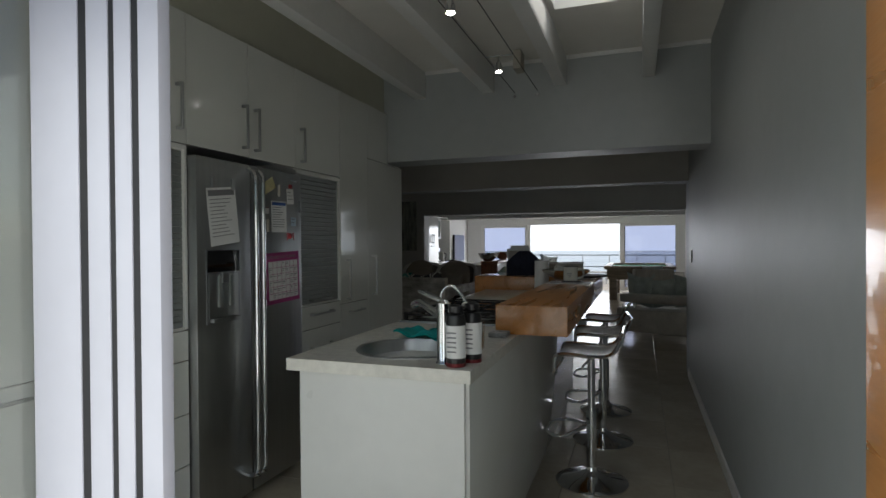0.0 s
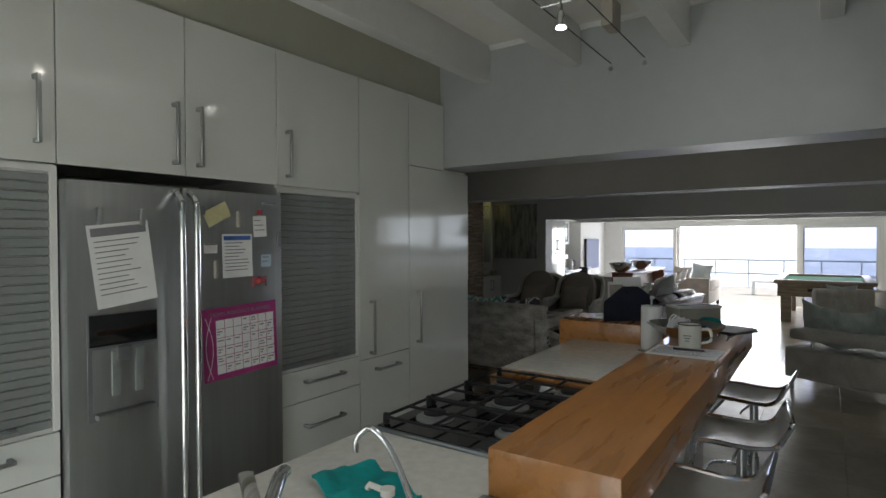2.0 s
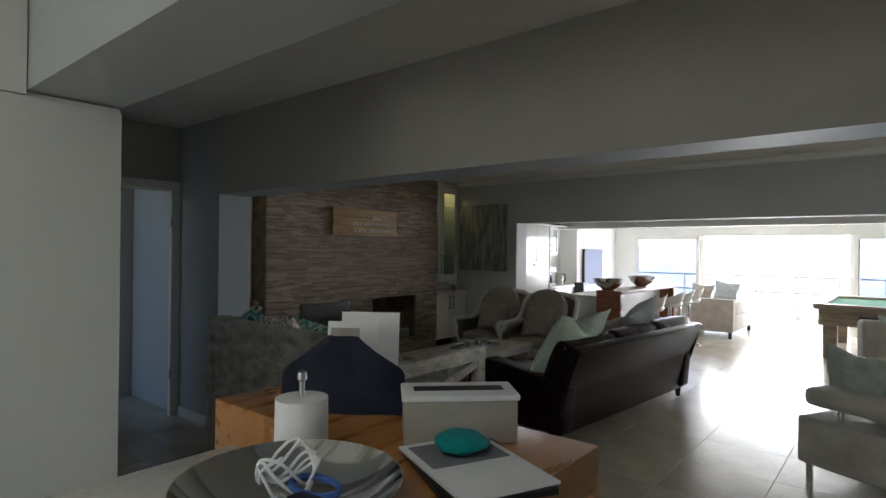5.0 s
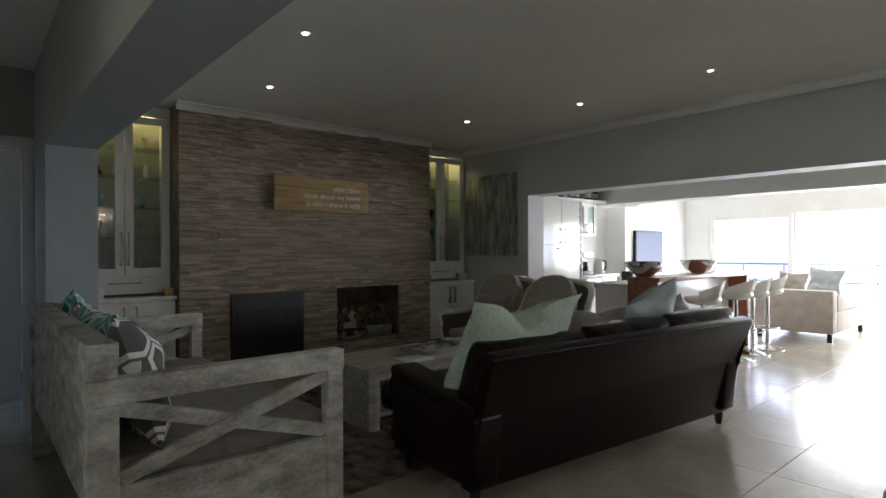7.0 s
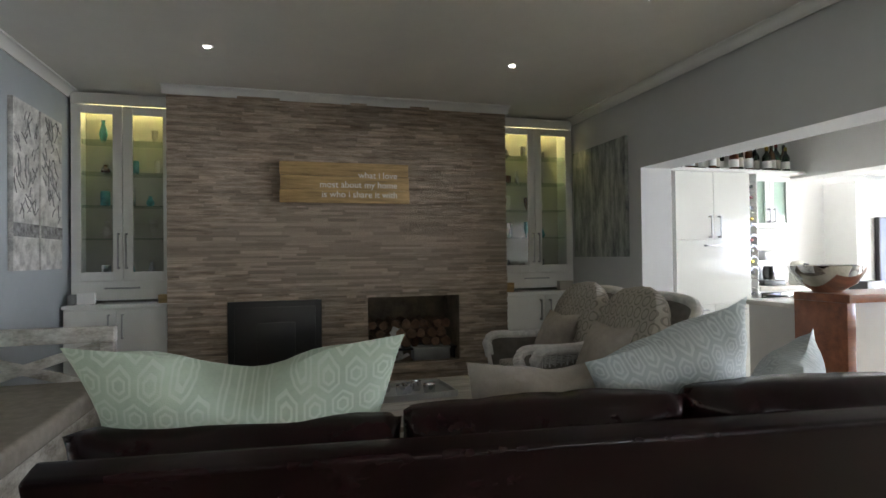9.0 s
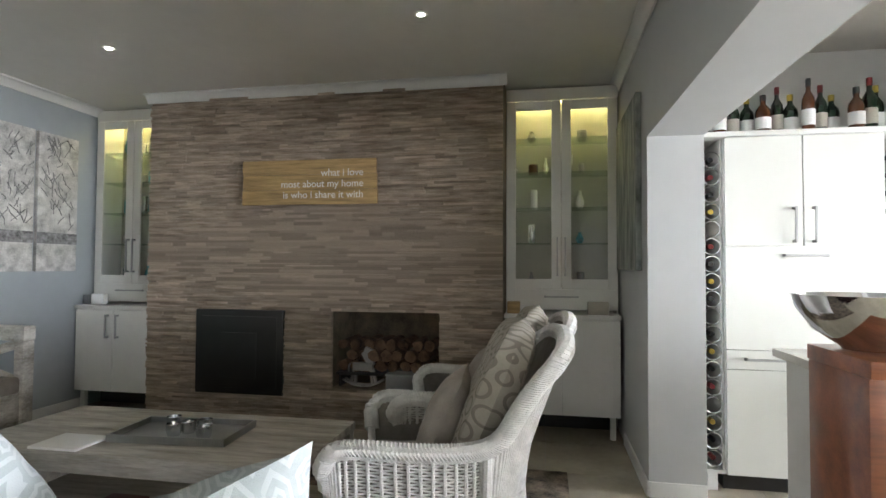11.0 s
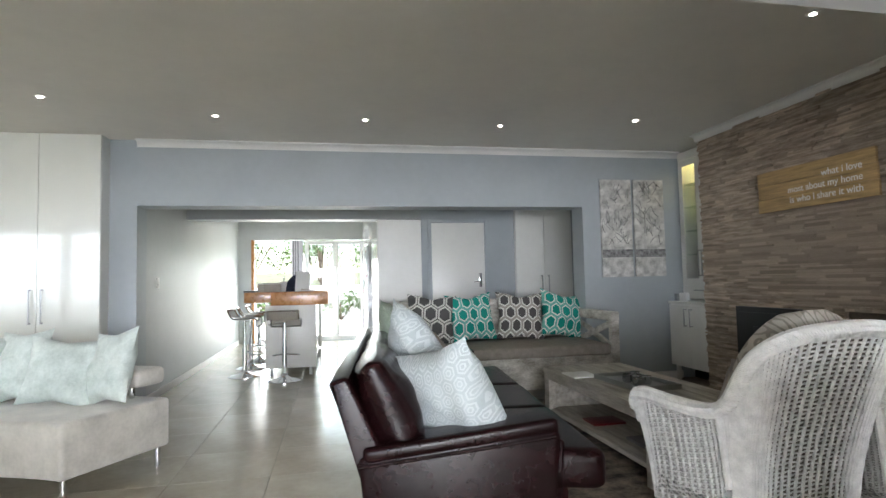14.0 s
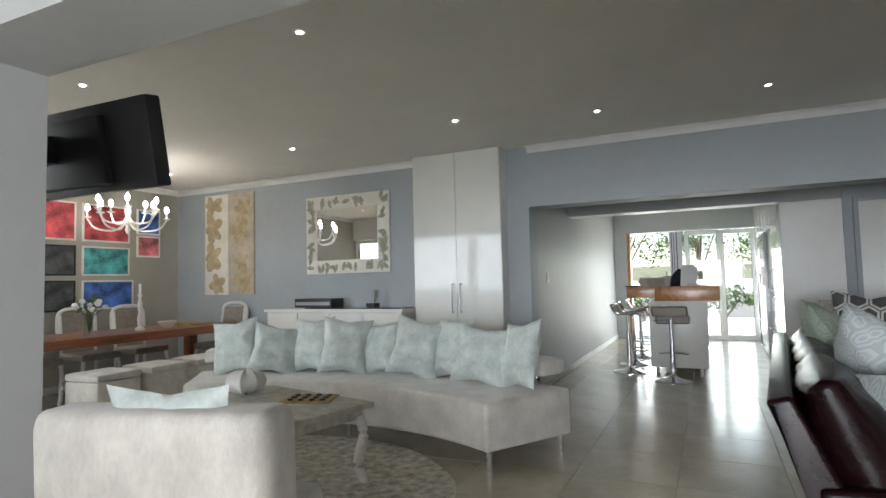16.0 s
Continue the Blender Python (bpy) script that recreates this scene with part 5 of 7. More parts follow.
# ---- whitewashed bench with cushions ----
be = thing("wooden_bench", "whitewashed wooden bench with crossed arm frames", "bench", pose(-3.165, 6.715, 0))
BX, BYb, BYf = 1.075, -0.525, 0.525
for x in (-BX, BX - 0.08):
    part("post", box(x, x + 0.08, BYf - 0.075, BYf, 0, 0.749, 0.006), "washed", be)
    part("post", box(x, x + 0.08, BYb, BYb + 0.105, 0, 0.749, 0.006), "washed", be)
    part("arm_rail", box(x - 0.004, x + 0.084, BYb - 0.004, BYf + 0.004, 0.750, 0.845, 0.007), "washed", be)
    part("side_panel", box(x + 0.012, x + 0.06, BYb + 0.106, BYf - 0.076, 0.10, 0.44, 0.004), "washed", be)
    rise, run = 0.25, BYf - BYb - 0.24
    ang, ln = math.degrees(math.atan2(rise, run)), math.hypot(rise, run) / 2 + 0.03
    for w in (1, -1):
        part("cross_brace", turned(box(-0.016, 0.016, -ln, ln, -0.030, 0.030, 0.003), pose(x + 0.038 + 0.006 * w, 0.5 * (BYb + BYf) + 0.015, 0.595, w * ang, 0, 0)), "washed", be)
for i in range(3):
    part("back_board", box(-BX + 0.10, BX - 0.10, BYb + 0.016, BYb + 0.058, 0.33 + 0.195 * i, 0.33 + 0.195 * i + 0.192, 0.004), "washed", be)
for x in (-BX + 0.002, BX - 0.098):
    part("back_post", box(x, x + 0.096, BYb + 0.006, BYb + 0.10, 0.846, 0.914, 0.005), "washed", be)
part("back_cap", box(-BX, BX, BYb, BYb + 0.105, 0.9145, 0.98, 0.007), "washed", be)
part("seat_frame", box(-BX + 0.08, BX - 0.08, BYf - 0.06, BYf - 0.02, 0.10, 0.41, 0.005), "washed", be)
part("seat_frame", box(-BX + 0.08, BX - 0.08, BYb + 0.06, BYf - 0.061, 0.37, 0.41, 0.003), "washed", be)
single("bench_mattress", turned(box(-BX + 0.085, BX - 0.085, BYb + 0.065, BYf - 0.005, 0.411, 0.52, 0.03, 3), pose(-3.165, 6.715, 0)), "linen_grey", "grey fabric seat pad on the bench", "seat pad")
G = "cushions on the bench"
for x, material, lab, turn, tip in ((-2.38, "chainprint", "dark grey cushion with white chain print", -10, 4), (-2.90, "teal", "teal cushion with white ringed oval print", 6, -3), (-3.43, "greyoval", "grey cushion with white ringed oval print", -6, 3), (-3.92, "teal", "teal cushion with white ringed oval print", 12, 12)):
    cushion(lab + " on the bench", lean(x, 6.50, 0.515, -17, 180 + turn, tip), 0.56, 0.56, 0.23, material, G, x, 0.02)


# ---- wicker armchairs ----
def wicker_chair():
    c = thing("wicker_armchair", "white woven wicker armchair with high reclined back", "armchair", Matrix.Identity(4), "wicker armchairs")
    # the front looks to -y; the rim runs flat along the arms, then climbs the reclined back
    W, D = 0.37, 0.37
    half = [(-W, -D - 0.01, 0.46), (-W - 0.015, -D - 0.015, 0.56), (-W - 0.02, -D + 0.05, 0.605), (-W - 0.015, -0.10, 0.60), (-W - 0.005, 0.10, 0.605), (-W, 0.21, 0.645), (-W + 0.005, 0.28, 0.745), (-W + 0.01, 0.35, 0.85), (-W + 0.045, 0.405, 0.915), (-0.22, 0.44, 0.955), (0, 0.455, 0.97)]
    rail = curve_pts(half + [(-x, y, z) for x, y, z in reversed(half[:-1])], 5)
    n = len(rail)
    elbow = min(range(n // 2), key=lambda i: abs(rail[i].y - 0.17) + abs(rail[i].z - 0.62))
    foot = []
    for p in rail:
        if p.y < 0.17:
            foot.append(Vector((math.copysign(W - 0.05, p.x), max(p.y, -D + 0.03), 0.07)))
        else:
            k = min(1.0, (p.y - 0.17) / 0.2)
            foot.append(Vector((p.x * (0.86 - 0.08 * k), 0.17 + 0.05 * k, 0.07)))

    # drawn in at the waist, flaring again to the floor
    def wall(i, s):
        f, p = foot[i], rail[i]
        back = min(1.0, max(0.0, (p.y - 0.17) / 0.3))
        bow = math.sin(math.pi * s ** 0.75)
        return f.lerp(p, s) + Vector((-math.copysign(0.012, p.x) * bow * (1 - back), -0.06 * back * bow, 0))

    def outward(i):
        a_, b_ = rail[max(0, i - 1)], rail[min(n - 1, i + 1)]
        d = Vector((b_.x - a_.x, b_.y - a_.y, 0))
        return Vector((-d.y, d.x, 0)).normalized() if d.length > 1e-5 else Vector((-1, 0, 0))

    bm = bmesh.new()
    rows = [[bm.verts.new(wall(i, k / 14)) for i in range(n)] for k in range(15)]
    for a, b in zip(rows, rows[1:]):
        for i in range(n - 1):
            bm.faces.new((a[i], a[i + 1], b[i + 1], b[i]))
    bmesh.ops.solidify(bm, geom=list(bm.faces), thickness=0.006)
    # added solid shell behind the weave, coloured dark as shade in the gaps
    part("woven_shell", bm, "wicker_gap_shade", c)
    # upright canes and horizontal weave stand proud of the shell
    for i in range(n):
        part("cane", tube([wall(i, s) + outward(i) * 0.018 for s in (0, 0.12, 0.25, 0.37, 0.5, 0.63, 0.75, 0.88, 1)], 0.0072, 6), "wicker", c)
    wv = bmesh.new()
    for k in range(1, 46):
        tube([wall(i, k / 46) + outward(i) * (0.009 + 0.013 * ((i + k) % 2)) for i in range(n)], 0.0042, 4, bm=wv)
    part("weave", wv, "wicker", c)
    for i in (elbow, n - 1 - elbow, 0, n - 1):
        part("corner_post", tube([wall(i, s) + outward(i) * 0.024 for s in (0, 0.2, 0.4, 0.6, 0.8, 1)], 0.017, 8), "wicker", c)
    part("braided_rim", tube([p + outward(i) * 0.018 for i, p in enumerate(rail)], 0.030, 12), "wicker", c)
    br = bmesh.new()
    for i in range(0, n - 1):
        for q in (0.0, 0.33, 0.66):
            p = rail[i].lerp(rail[i + 1], q) + outward(i) * 0.018
            d = (rail[i + 1] - rail[i]).normalized()
            s1 = d.cross(Vector((0, 0, 1)) if abs(d.z) < 0.9 else Vector((1, 0, 0))).normalized()
            s2 = s1.cross(d)
            pts_ = [p + 0.031 * (math.cos(a) * s1 + math.sin(a) * s2) + d * 0.016 * math.sin(a) for a in [2 * math.pi * j / 9 for j in range(9)]]
            tube(pts_, 0.006, 4, bm=br, closed=True)
    part("rim_binding", br, "wicker", c)
    part("seat_frame", box(-W + 0.07, W - 0.07, -D + 0.03, 0.14, 0.26, 0.34, 0.02), "wicker", c)
    part("front_panel", box(-W + 0.05, W - 0.05, -D + 0.0, -D + 0.03, 0.10, 0.34, 0.01), "wicker", c)
    part("skirt_rim", tube([f + Vector((0, 0, 0.004)) for f in foot], 0.017, 8), "wicker", c)
    for x in (-W + 0.06, W - 0.06):
        for y in (-D + 0.05, 0.2):
            part("leg", cyl(0.022, 0, 0.10, 10, m=Matrix.Translation((x, y, 0))), "wicker", c)
    return c


wc = wicker_chair()
wc.matrix_basis = pose(-3.33, 10.22, 0.013, 0, 0, 5)
w2 = copy_thing(wc, pose(-4.09, 10.27, 0.013, 0, 0, 4))
for base in (wc.matrix_basis.copy(), w2.matrix_basis.copy()):
    single("seat_pad", box(-0.28, 0.28, -0.36, 0.13, 0.342, 0.44, 0.035, 3), "leafprint", "taupe leaf printed seat pad of a wicker chair", "seat pad", base, "wicker chair pads")
    bm = pillow(0.60, 0.66, 0.19, seed=5, n=20, ears=0.0, plump=0.22)
    for v in bm.verts:
        # rounded shoulders
        if v.co.z > 0.36:
            v.co.x *= math.sqrt(max(0.04, 1 - ((v.co.z - 0.36) / 0.305) ** 2))
    single("back_pad", bm, "leafprint", "taupe leaf printed rounded back pad of a wicker chair", "cushion", base @ Matrix.Translation((0, 0.06, 0.43)) @ Matrix.Rotation(radians(-23), 4, "X"), "wicker chair pads")
    single("cushion", pillow(0.44, 0.42, 0.16, seed=8), "linen_taupe", "plain taupe cushion on a wicker chair", "cushion", base @ Matrix.Translation((0.0, -0.10, 0.435)) @ Matrix.Rotation(radians(-25), 4, "X"), "wicker chair cushions")

# ---- built-in cupboards on the passage and living walls ----
def cupboard(label, x0, x1, yb, yf, z1, hz, hl, mat_="gloss", split=True):
    c = thing("cupboard", label, "cupboard")
    part("body", box(x0, x1, yb, yf - 0.021, 0.0, z1), "satin", c)
    mid = (x0 + x1) / 2
    for a, b, hx in ((x0, mid, mid - 0.05), (mid, x1, mid + 0.05)):
        d = part("door", box(a + 0.002, b - 0.002, yf - 0.02, yf, 0.06, z1 - 0.002, 0.0015, 1), mat_, c)
        bar_handle(d, hx, yf, hz, hl, "z", (0, 1, 0))
    return c


cupboard("tall gloss white double cupboard reaching the ceiling", 0.80, 1.86, AY1, 6.78, CEIL - 0.005, 1.05, 0.32)
cupboard("tall white passage cupboard with steel handles", -4.85, -3.98, BY1 + 0.03, BY1 + 0.12, 2.5, 1.1, 0.3, "satin")

# ---- mirror and flower canvases ----
mi = thing("wall_mirror", "wall mirror in a carved white leaf frame", "mirror", pose(2.93, AY1, 1.87))
part("glass", box(-0.46, 0.46, 0.012, 0.018, -0.33, 0.33), "mirror", mi)
for a in ((-0.63, 0.63, -0.5, -0.33), (-0.63, 0.63, 0.33, 0.5), (-0.63, -0.46, -0.33, 0.33), (0.46, 0.63, -0.33, 0.33)):
    part("frame", box(a[0], a[1], 0.002, 0.025, a[2], a[3], 0.004), "canvas_white", mi)
rl = random.Random(5)
bm = bmesh.new()
c0 = bm.verts.new((0, 0.012, 0))
ring = [bm.verts.new((0.028 * math.sin(a) , 0.0, 0.06 * math.cos(a))) for a in [2 * math.pi * k / 10 for k in range(10)]]
for k in range(10):
    bm.faces.new((c0, ring[k], ring[(k + 1) % 10]))
leaf_me = mesh_of("carved_leaf", bm)
leaf_me.materials.append(M["leaf_carving"])
for i in range(64):
    s = i % 4
    t = rl.uniform(-1, 1)
    x, z = (0.58 * t, 0.415) if s == 0 else (0.58 * t, -0.415) if s == 1 else (0.545, 0.44 * t) if s == 2 else (-0.545, 0.44 * t)
    lf = new("carved_leaf", leaf_me)
    lf.parent = mi
    lf.matrix_basis = pose(x + rl.uniform(-0.03, 0.03), 0.0255, z + rl.uniform(-0.03, 0.03), 0, rl.uniform(0, 360), 0)


def flowers(c, w, h):
    r = random.Random(int(100 * c.location.x))
    for k in range(4):
        big = r.uniform(0.075, 0.125)
        cx, cz = r.uniform(-0.22, 0.22) * w, (0.36 - 0.24 * k + r.uniform(-0.05, 0.05)) * h
        bm = bmesh.new()
        for i in range(5):
            a = 2 * math.pi * i / 5 + r.uniform(-0.25, 0.25)
            px, pz = cx + big * math.cos(a), cz + big * math.sin(a)
            px = max(-w / 2 + big, min(w / 2 - big, px))
            pz = max(-h / 2 + big, min(h / 2 - big, pz))
            cyl(big * 0.92, 0, 0.0010 + 0.0006 * i + 0.0002 * k, 18, m=Matrix.Translation((px, 0.0355, pz)) @ Matrix.Rotation(-a, 4, "Y") @ Matrix.Diagonal((1, 1, r.uniform(0.5, 0.75), 1)) @ Matrix.Rotation(radians(-90), 4, "X"), bm=bm)
        part("flower_print", bm, "flower", c)


canvas("beige canvas with tan flower print", pose(4.70, AY1, 1.84), 0.46, 1.43, "canvas_beige", flowers)
canvas("white canvas with tan flower print", pose(5.17, AY1, 1.84), 0.46, 1.43, "canvas_white", flowers)

# ---- sideboard ----
sd = thing("sideboard", "long white sideboard with dark glass top", "sideboard")
part("body", box(1.95, 3.9, AY1 + 0.02, 6.95, 0.08, 0.90, 0.005), "satin", sd)
part("top", box(1.92, 3.93, AY1 + 0.015, 6.98, 0.902, 0.94, 0.004), "satin", sd)
part("glass_top", box(1.95, 3.3, AY1 + 0.05, 6.96, 0.9405, 0.95, 0.002), "black_gloss", sd)
for i in range(4):
    d = part("door", box(1.97 + 0.48 * i, 2.44 + 0.48 * i, 6.951, 6.968, 0.10, 0.89, 0.002, 1), "satin", sd)
part("plinth", box(2.0, 3.85, AY1 + 0.05, 6.9, 0, 0.08), "black", sd)
rc = thing("record_player", "black flat media player on the sideboard", "media player", pose(3.25, 6.74, 0.951))
part("body", box(-0.28, 0.28, -0.13, 0.13, 0, 0.11, 0.008), "black", rc)
part("front_strip", box(-0.26, 0.26, 0.13, 0.134, 0.03, 0.07), "steel_dark", rc)
ph = thing("telephone", "dark cordless telephone in its cradle", "telephone", pose(2.45, 6.75, 0.951))
part("cradle", box(-0.06, 0.06, -0.06, 0.06, 0, 0.05, 0.01), "black", ph)
part("handset", turned(box(-0.025, 0.025, -0.015, 0.015, 0, 0.17, 0.01), pose(0.0, 0, 0.04, 15, 0, 0)), "steel_dark", ph)

# ---- curved couch ----
CX, CY, RI, RO = 1.30, 11.0, 2.28, 3.05
A0, A1 = radians(-120.5), radians(-52)


def arc_solid(r0, r1, z0, z1, a0, a1, n=40, bev=0.03, lip=0.0):
    bm = bmesh.new()
    rows = []
    for i in range(n + 1):
        a = a0 + (a1 - a0) * i / n
        rows.append([bm.verts.new((CX + r * math.cos(a), CY + r * math.sin(a), z)) for r, z in ((r0, z0), (r0, z1 + lip), (r1, z1), (r1, z0))])
    for a, b in zip(rows, rows[1:]):
        for k in range(4):
            bm.faces.new((a[k], a[(k + 1) % 4], b[(k + 1) % 4], b[k]))
    bm.faces.new(rows[0])
    bm.faces.new(rows[-1][::-1])
    bmesh.ops.recalc_face_normals(bm, faces=bm.faces)
    sharp = [e for e in bm.edges if len(e.link_faces) == 2 and e.calc_face_angle(0) > 0.6]
    bmesh.ops.bevel(bm, geom=sharp, offset=bev, segments=3, profile=0.6, affect="EDGES")
    return bm


cc = thing("curved_couch", "long curved cream velvet couch on steel legs", "sofa")
part("seat", arc_solid(RI, RO, 0.13, 0.45, A0, A1), "velvet", cc)
part("back_roll", arc_solid(2.83, 3.08, 0.54, 0.66, A0 + 0.02, A1 - 0.02, bev=0.05), "velvet", cc)
for k in range(5):
    a = A0 + 0.08 + (A1 - A0 - 0.16) * k / 4
    part("back_post", cyl(0.018, 0.44, 0.56, 12, m=Matrix.Translation((CX + 2.96 * math.cos(a), CY + 2.96 * math.sin(a), 0))), "chrome", cc)
for a in (A0 + 0.02, (A0 + A1) / 2, A1 - 0.02):
    for r in (RI + 0.05, RO - 0.05):
        part("leg", cyl(0.02, 0, 0.135, 14, m=Matrix.Translation((CX + r * math.cos(a), CY + r * math.sin(a), 0))), "chrome", cc)
for k in range(9):
    a = A0 + 0.075 + (A1 - A0 - 0.13) * k / 8.6
    deg = math.degrees(a)
    r_ = 2.72 - 0.07 * (k % 2)
    x, y = CX + r_ * math.cos(a), CY + r_ * math.sin(a)
    cushion("pale aqua satin cushion on the curved couch", lean(x, y, 0.452, -16, deg - 90 + 180 + 180 + (22 if k % 2 else -14), (-9, 7, -4, 12)[k % 4]), 0.44, 0.50 - 0.05 * (k % 3 == 1), 0.17, "aqua", "cushions on the curved couch", k)

# ---- side coffee table, rug, cream chair ----
t2 = thing("low_table", "pale washed wooden low table with curved legs", "coffee table", pose(1.35, 9.65, 0.014, 0, 0, -13) @ Matrix.Diagonal((1.2, 0.8, 1, 1)))
for i in range(4):
    part("top_plank", box(-0.46 + 0.23 * i + 0.001, -0.46 + 0.23 * (i + 1) - 0.001, -0.45, 0.45, 0.45, 0.485, 0.004), "limed", t2)
part("apron", box(-0.40, 0.40, -0.40, 0.40, 0.38, 0.449, 0.004), "limed", t2)
for sx in (-1, 1):
    for sy in (-1, 1):
        lg_ = bmesh.new()
        pts = curve_pts([(sx * 0.39, sy * 0.38, 0.40), (sx * 0.41, sy * 0.40, 0.28), (sx * 0.385, sy * 0.375, 0.12), (sx * 0.41, sy * 0.40, 0.0)], 4)
        tube(pts, 0.032, 10, bm=lg_)
        part("leg", lg_, "limed", t2)
sh = bmesh.new()
bmesh.ops.create_uvsphere(sh, u_segments=24, v_segments=14, radius=0.13)
for v in sh.verts:
    a = math.atan2(v.co.y, v.co.x)
    v.co.z *= 0.62
    v.co *= 1 + 0.16 * math.sin(7 * a + 5 * v.co.z) * (0.4 + abs(v.co.z) * 4)
single("shell_ornament", turned(sh, pose(1.72, 9.50, 0.585)), "wall_white", "white carved shell ornament on the low table", "ornament")
gb = thing("game_board", "pale board game with black pieces on the table", "board game", pose(1.16, 9.52, 0.5, 0, 0, 20))
part("board", box(-0.16, 0.16, -0.12, 0.12, 0, 0.012, 0.003), "wood_sign", gb)
for i in range(4):
    for j in range(3):
        part("piece", cyl(0.018, 0.012, 0.022, 12, m=Matrix.Translation((-0.11 + 0.07 * i, -0.07 + 0.07 * j, 0))), "black", gb)
ru = bmesh.new()
bmesh.ops.create_circle(ru, cap_ends=True, segments=48, radius=1.25)
ex = bmesh.ops.extrude_face_region(ru, geom=list(ru.faces))
bmesh.ops.translate(ru, vec=(0, 0, 0.012), verts=[v for v in ex["geom"] if isinstance(v, bmesh.types.BMVert)])
for v in ru.verts:
    v.co.x *= 1.04 + 0.02 * math.sin(9 * math.atan2(v.co.y, v.co.x))
single("round_rug", turned(ru, pose(1.40, 9.90, 0.0)), "rug_cream", "cream shaggy rug under the low table", "rug")
ch = thing("cream_chair", "low cream velvet armchair seen from behind", "armchair", pose(0.35, 11.13, 0.0, 0, 0, 18) @ Matrix.Diagonal((0.62, 0.8, 1.22, 1)))
part("seat", box(-0.55, 0.55, -0.42, 0.22, 0.10, 0.42, 0.05, 4), "velvet", ch)
bk = box(-0.60, 0.60, 0.10, 0.36, 0.08, 0.72, 0.07, 5)
for v in bk.verts:
    v.co.y += 0.10 * max(0, v.co.z - 0.3)
    v.co.y -= 0.16 * (v.co.x / 0.6) ** 2
part("backrest", bk, "velvet", ch)
for x in (-0.48, 0.48):
    for y in (-0.36, 0.15):
        part("leg", cyl(0.02, 0, 0.1, 12, m=Matrix.Translation((x, y, 0))), "chrome", ch)
cushion("pale aqua satin cushion on the cream chair", pose(0.33, 11.16, 0.52, 0, 0, 18) @ Matrix.Rotation(radians(-10), 4, "X"), 0.40, 0.43, 0.14, "aqua", seed=3)

# ---- hanging television behind the wall end ----
tv = thing("hanging_television", "black flat television tilted on a wall bracket", "television", pose(1.47, 10.86, 1.85, -10, 0, 2))
part("cabinet", box(-0.60, 0.60, -0.045, 0.03, -0.19, 0.19, 0.012), "black", tv)
part("screen", box(-0.57, 0.57, -0.049, -0.0455, -0.17, 0.17), "black_gloss", tv)
part("back_hump", box(-0.35, 0.35, 0.03, 0.07, -0.16, 0.14, 0.015), "black", tv)
part("bracket", box(-0.06, 0.06, 0.07, 0.29, -0.04, 0.08, 0.006), "black", tv)

# ---- dining area ----
dt = thing("dining_table", "long red-brown wooden dining table", "dining table", pose(4.75, 8.3, 0))
part("top", box(-0.46, 0.46, -1.3, 1.3, 0.68, 0.77, 0.006), "wood_red", dt)
for x in (-0.40, 0.28):
    for y in (-1.25, 1.13):
        part("leg", box(x, x + 0.12, y, y + 0.12, 0, 0.679, 0.004), "wood_red", dt)
for y in (7.35, 7.9, 8.45, 9.0):
    o = thing("ottoman", "cream velvet cube ottoman beside the dining table", "ottoman", pose(4.0, y, 0, 0, 0, random.uniform(-4, 4)), "dining ottomans")
    part("body", box(-0.22, 0.22, -0.22, 0.22, 0.02, 0.40, 0.02), "velvet", o)
    part("lid", box(-0.225, 0.225, -0.225, 0.225, 0.402, 0.47, 0.025), "velvet", o)
    for a in (-0.18, 0.18):
        for b in (-0.18, 0.18):
            part("foot", cyl(0.015, 0, 0.022, 8, m=Matrix.Translation((a, b, 0))), "black", o)


def dining_chair(m):
    c = thing("dining_chair", "white framed dining chair with grey padded back", "chair", m, "dining chairs")
    for x in (-0.2, 0.2):
        part("leg", tube(curve_pts([(x, -0.2, 0.45), (x * 1.1, -0.22, 0.25), (x, -0.2, 0.0)], 3), 0.02, 8), "trim", c)
        part("back_leg", tube(curve_pts([(x, 0.22, 0.0), (x, 0.2, 0.45), (x, 0.25, 0.95)], 3), 0.018, 8), "trim", c)
    part("seat", box(-0.23, 0.23, -0.23, 0.22, 0.43, 0.51, 0.025), "linen_grey", c)
    fr_ = tube(curve_pts([(-0.2, 0.23, 0.56), (-0.22, 0.26, 0.8), (-0.19, 0.27, 0.98), (0, 0.28, 1.02), (0.19, 0.27, 0.98), (0.22, 0.26, 0.8), (0.2, 0.23, 0.56)], 5), 0.022, 10)
    part("back_frame", fr_, "trim", c)
    part("back_pad", turned(box(-0.185, 0.185, -0.02, 0.02, 0.58, 0.97, 0.018), pose(0, 0.11, 0, -10, 0, 0)), "linen_grey", c)
    return c


dc = dining_chair(pose(4.75, 6.93, 0, 0, 0, 180))
for y in (7.6, 8.25, 8.9):
    copy_thing(dc, pose(5.4, y, 0, 0, 0, -90))
cs = thing("candlestick", "turned white candlestick on the dining table", "candlestick", pose(4.6, 8.2, 0.771))
part("stem", lathe([(0.05, 0), (0.05, 0.02), (0.02, 0.05), (0.03, 0.12), (0.015, 0.2), (0.025, 0.3), (0.012, 0.36), (0.03, 0.4)], 18), "trim", cs)
part("candle", cyl(0.014, 0.4, 0.52, 10), "paper", cs)
vs = thing("flower_vase", "clear vase of white flowers and leaves", "vase", pose(4.62, 8.75, 0.771))
part("vase", lathe([(0.05, 0), (0.06, 0.1), (0.05, 0.2), (0.055, 0.22), (0.05, 0.22), (0.045, 0.2), (0.0, 0.02)], 18), "clear", vs)
rf = random.Random(9)
stems, leaves, blooms = bmesh.new(), bmesh.new(), bmesh.new()
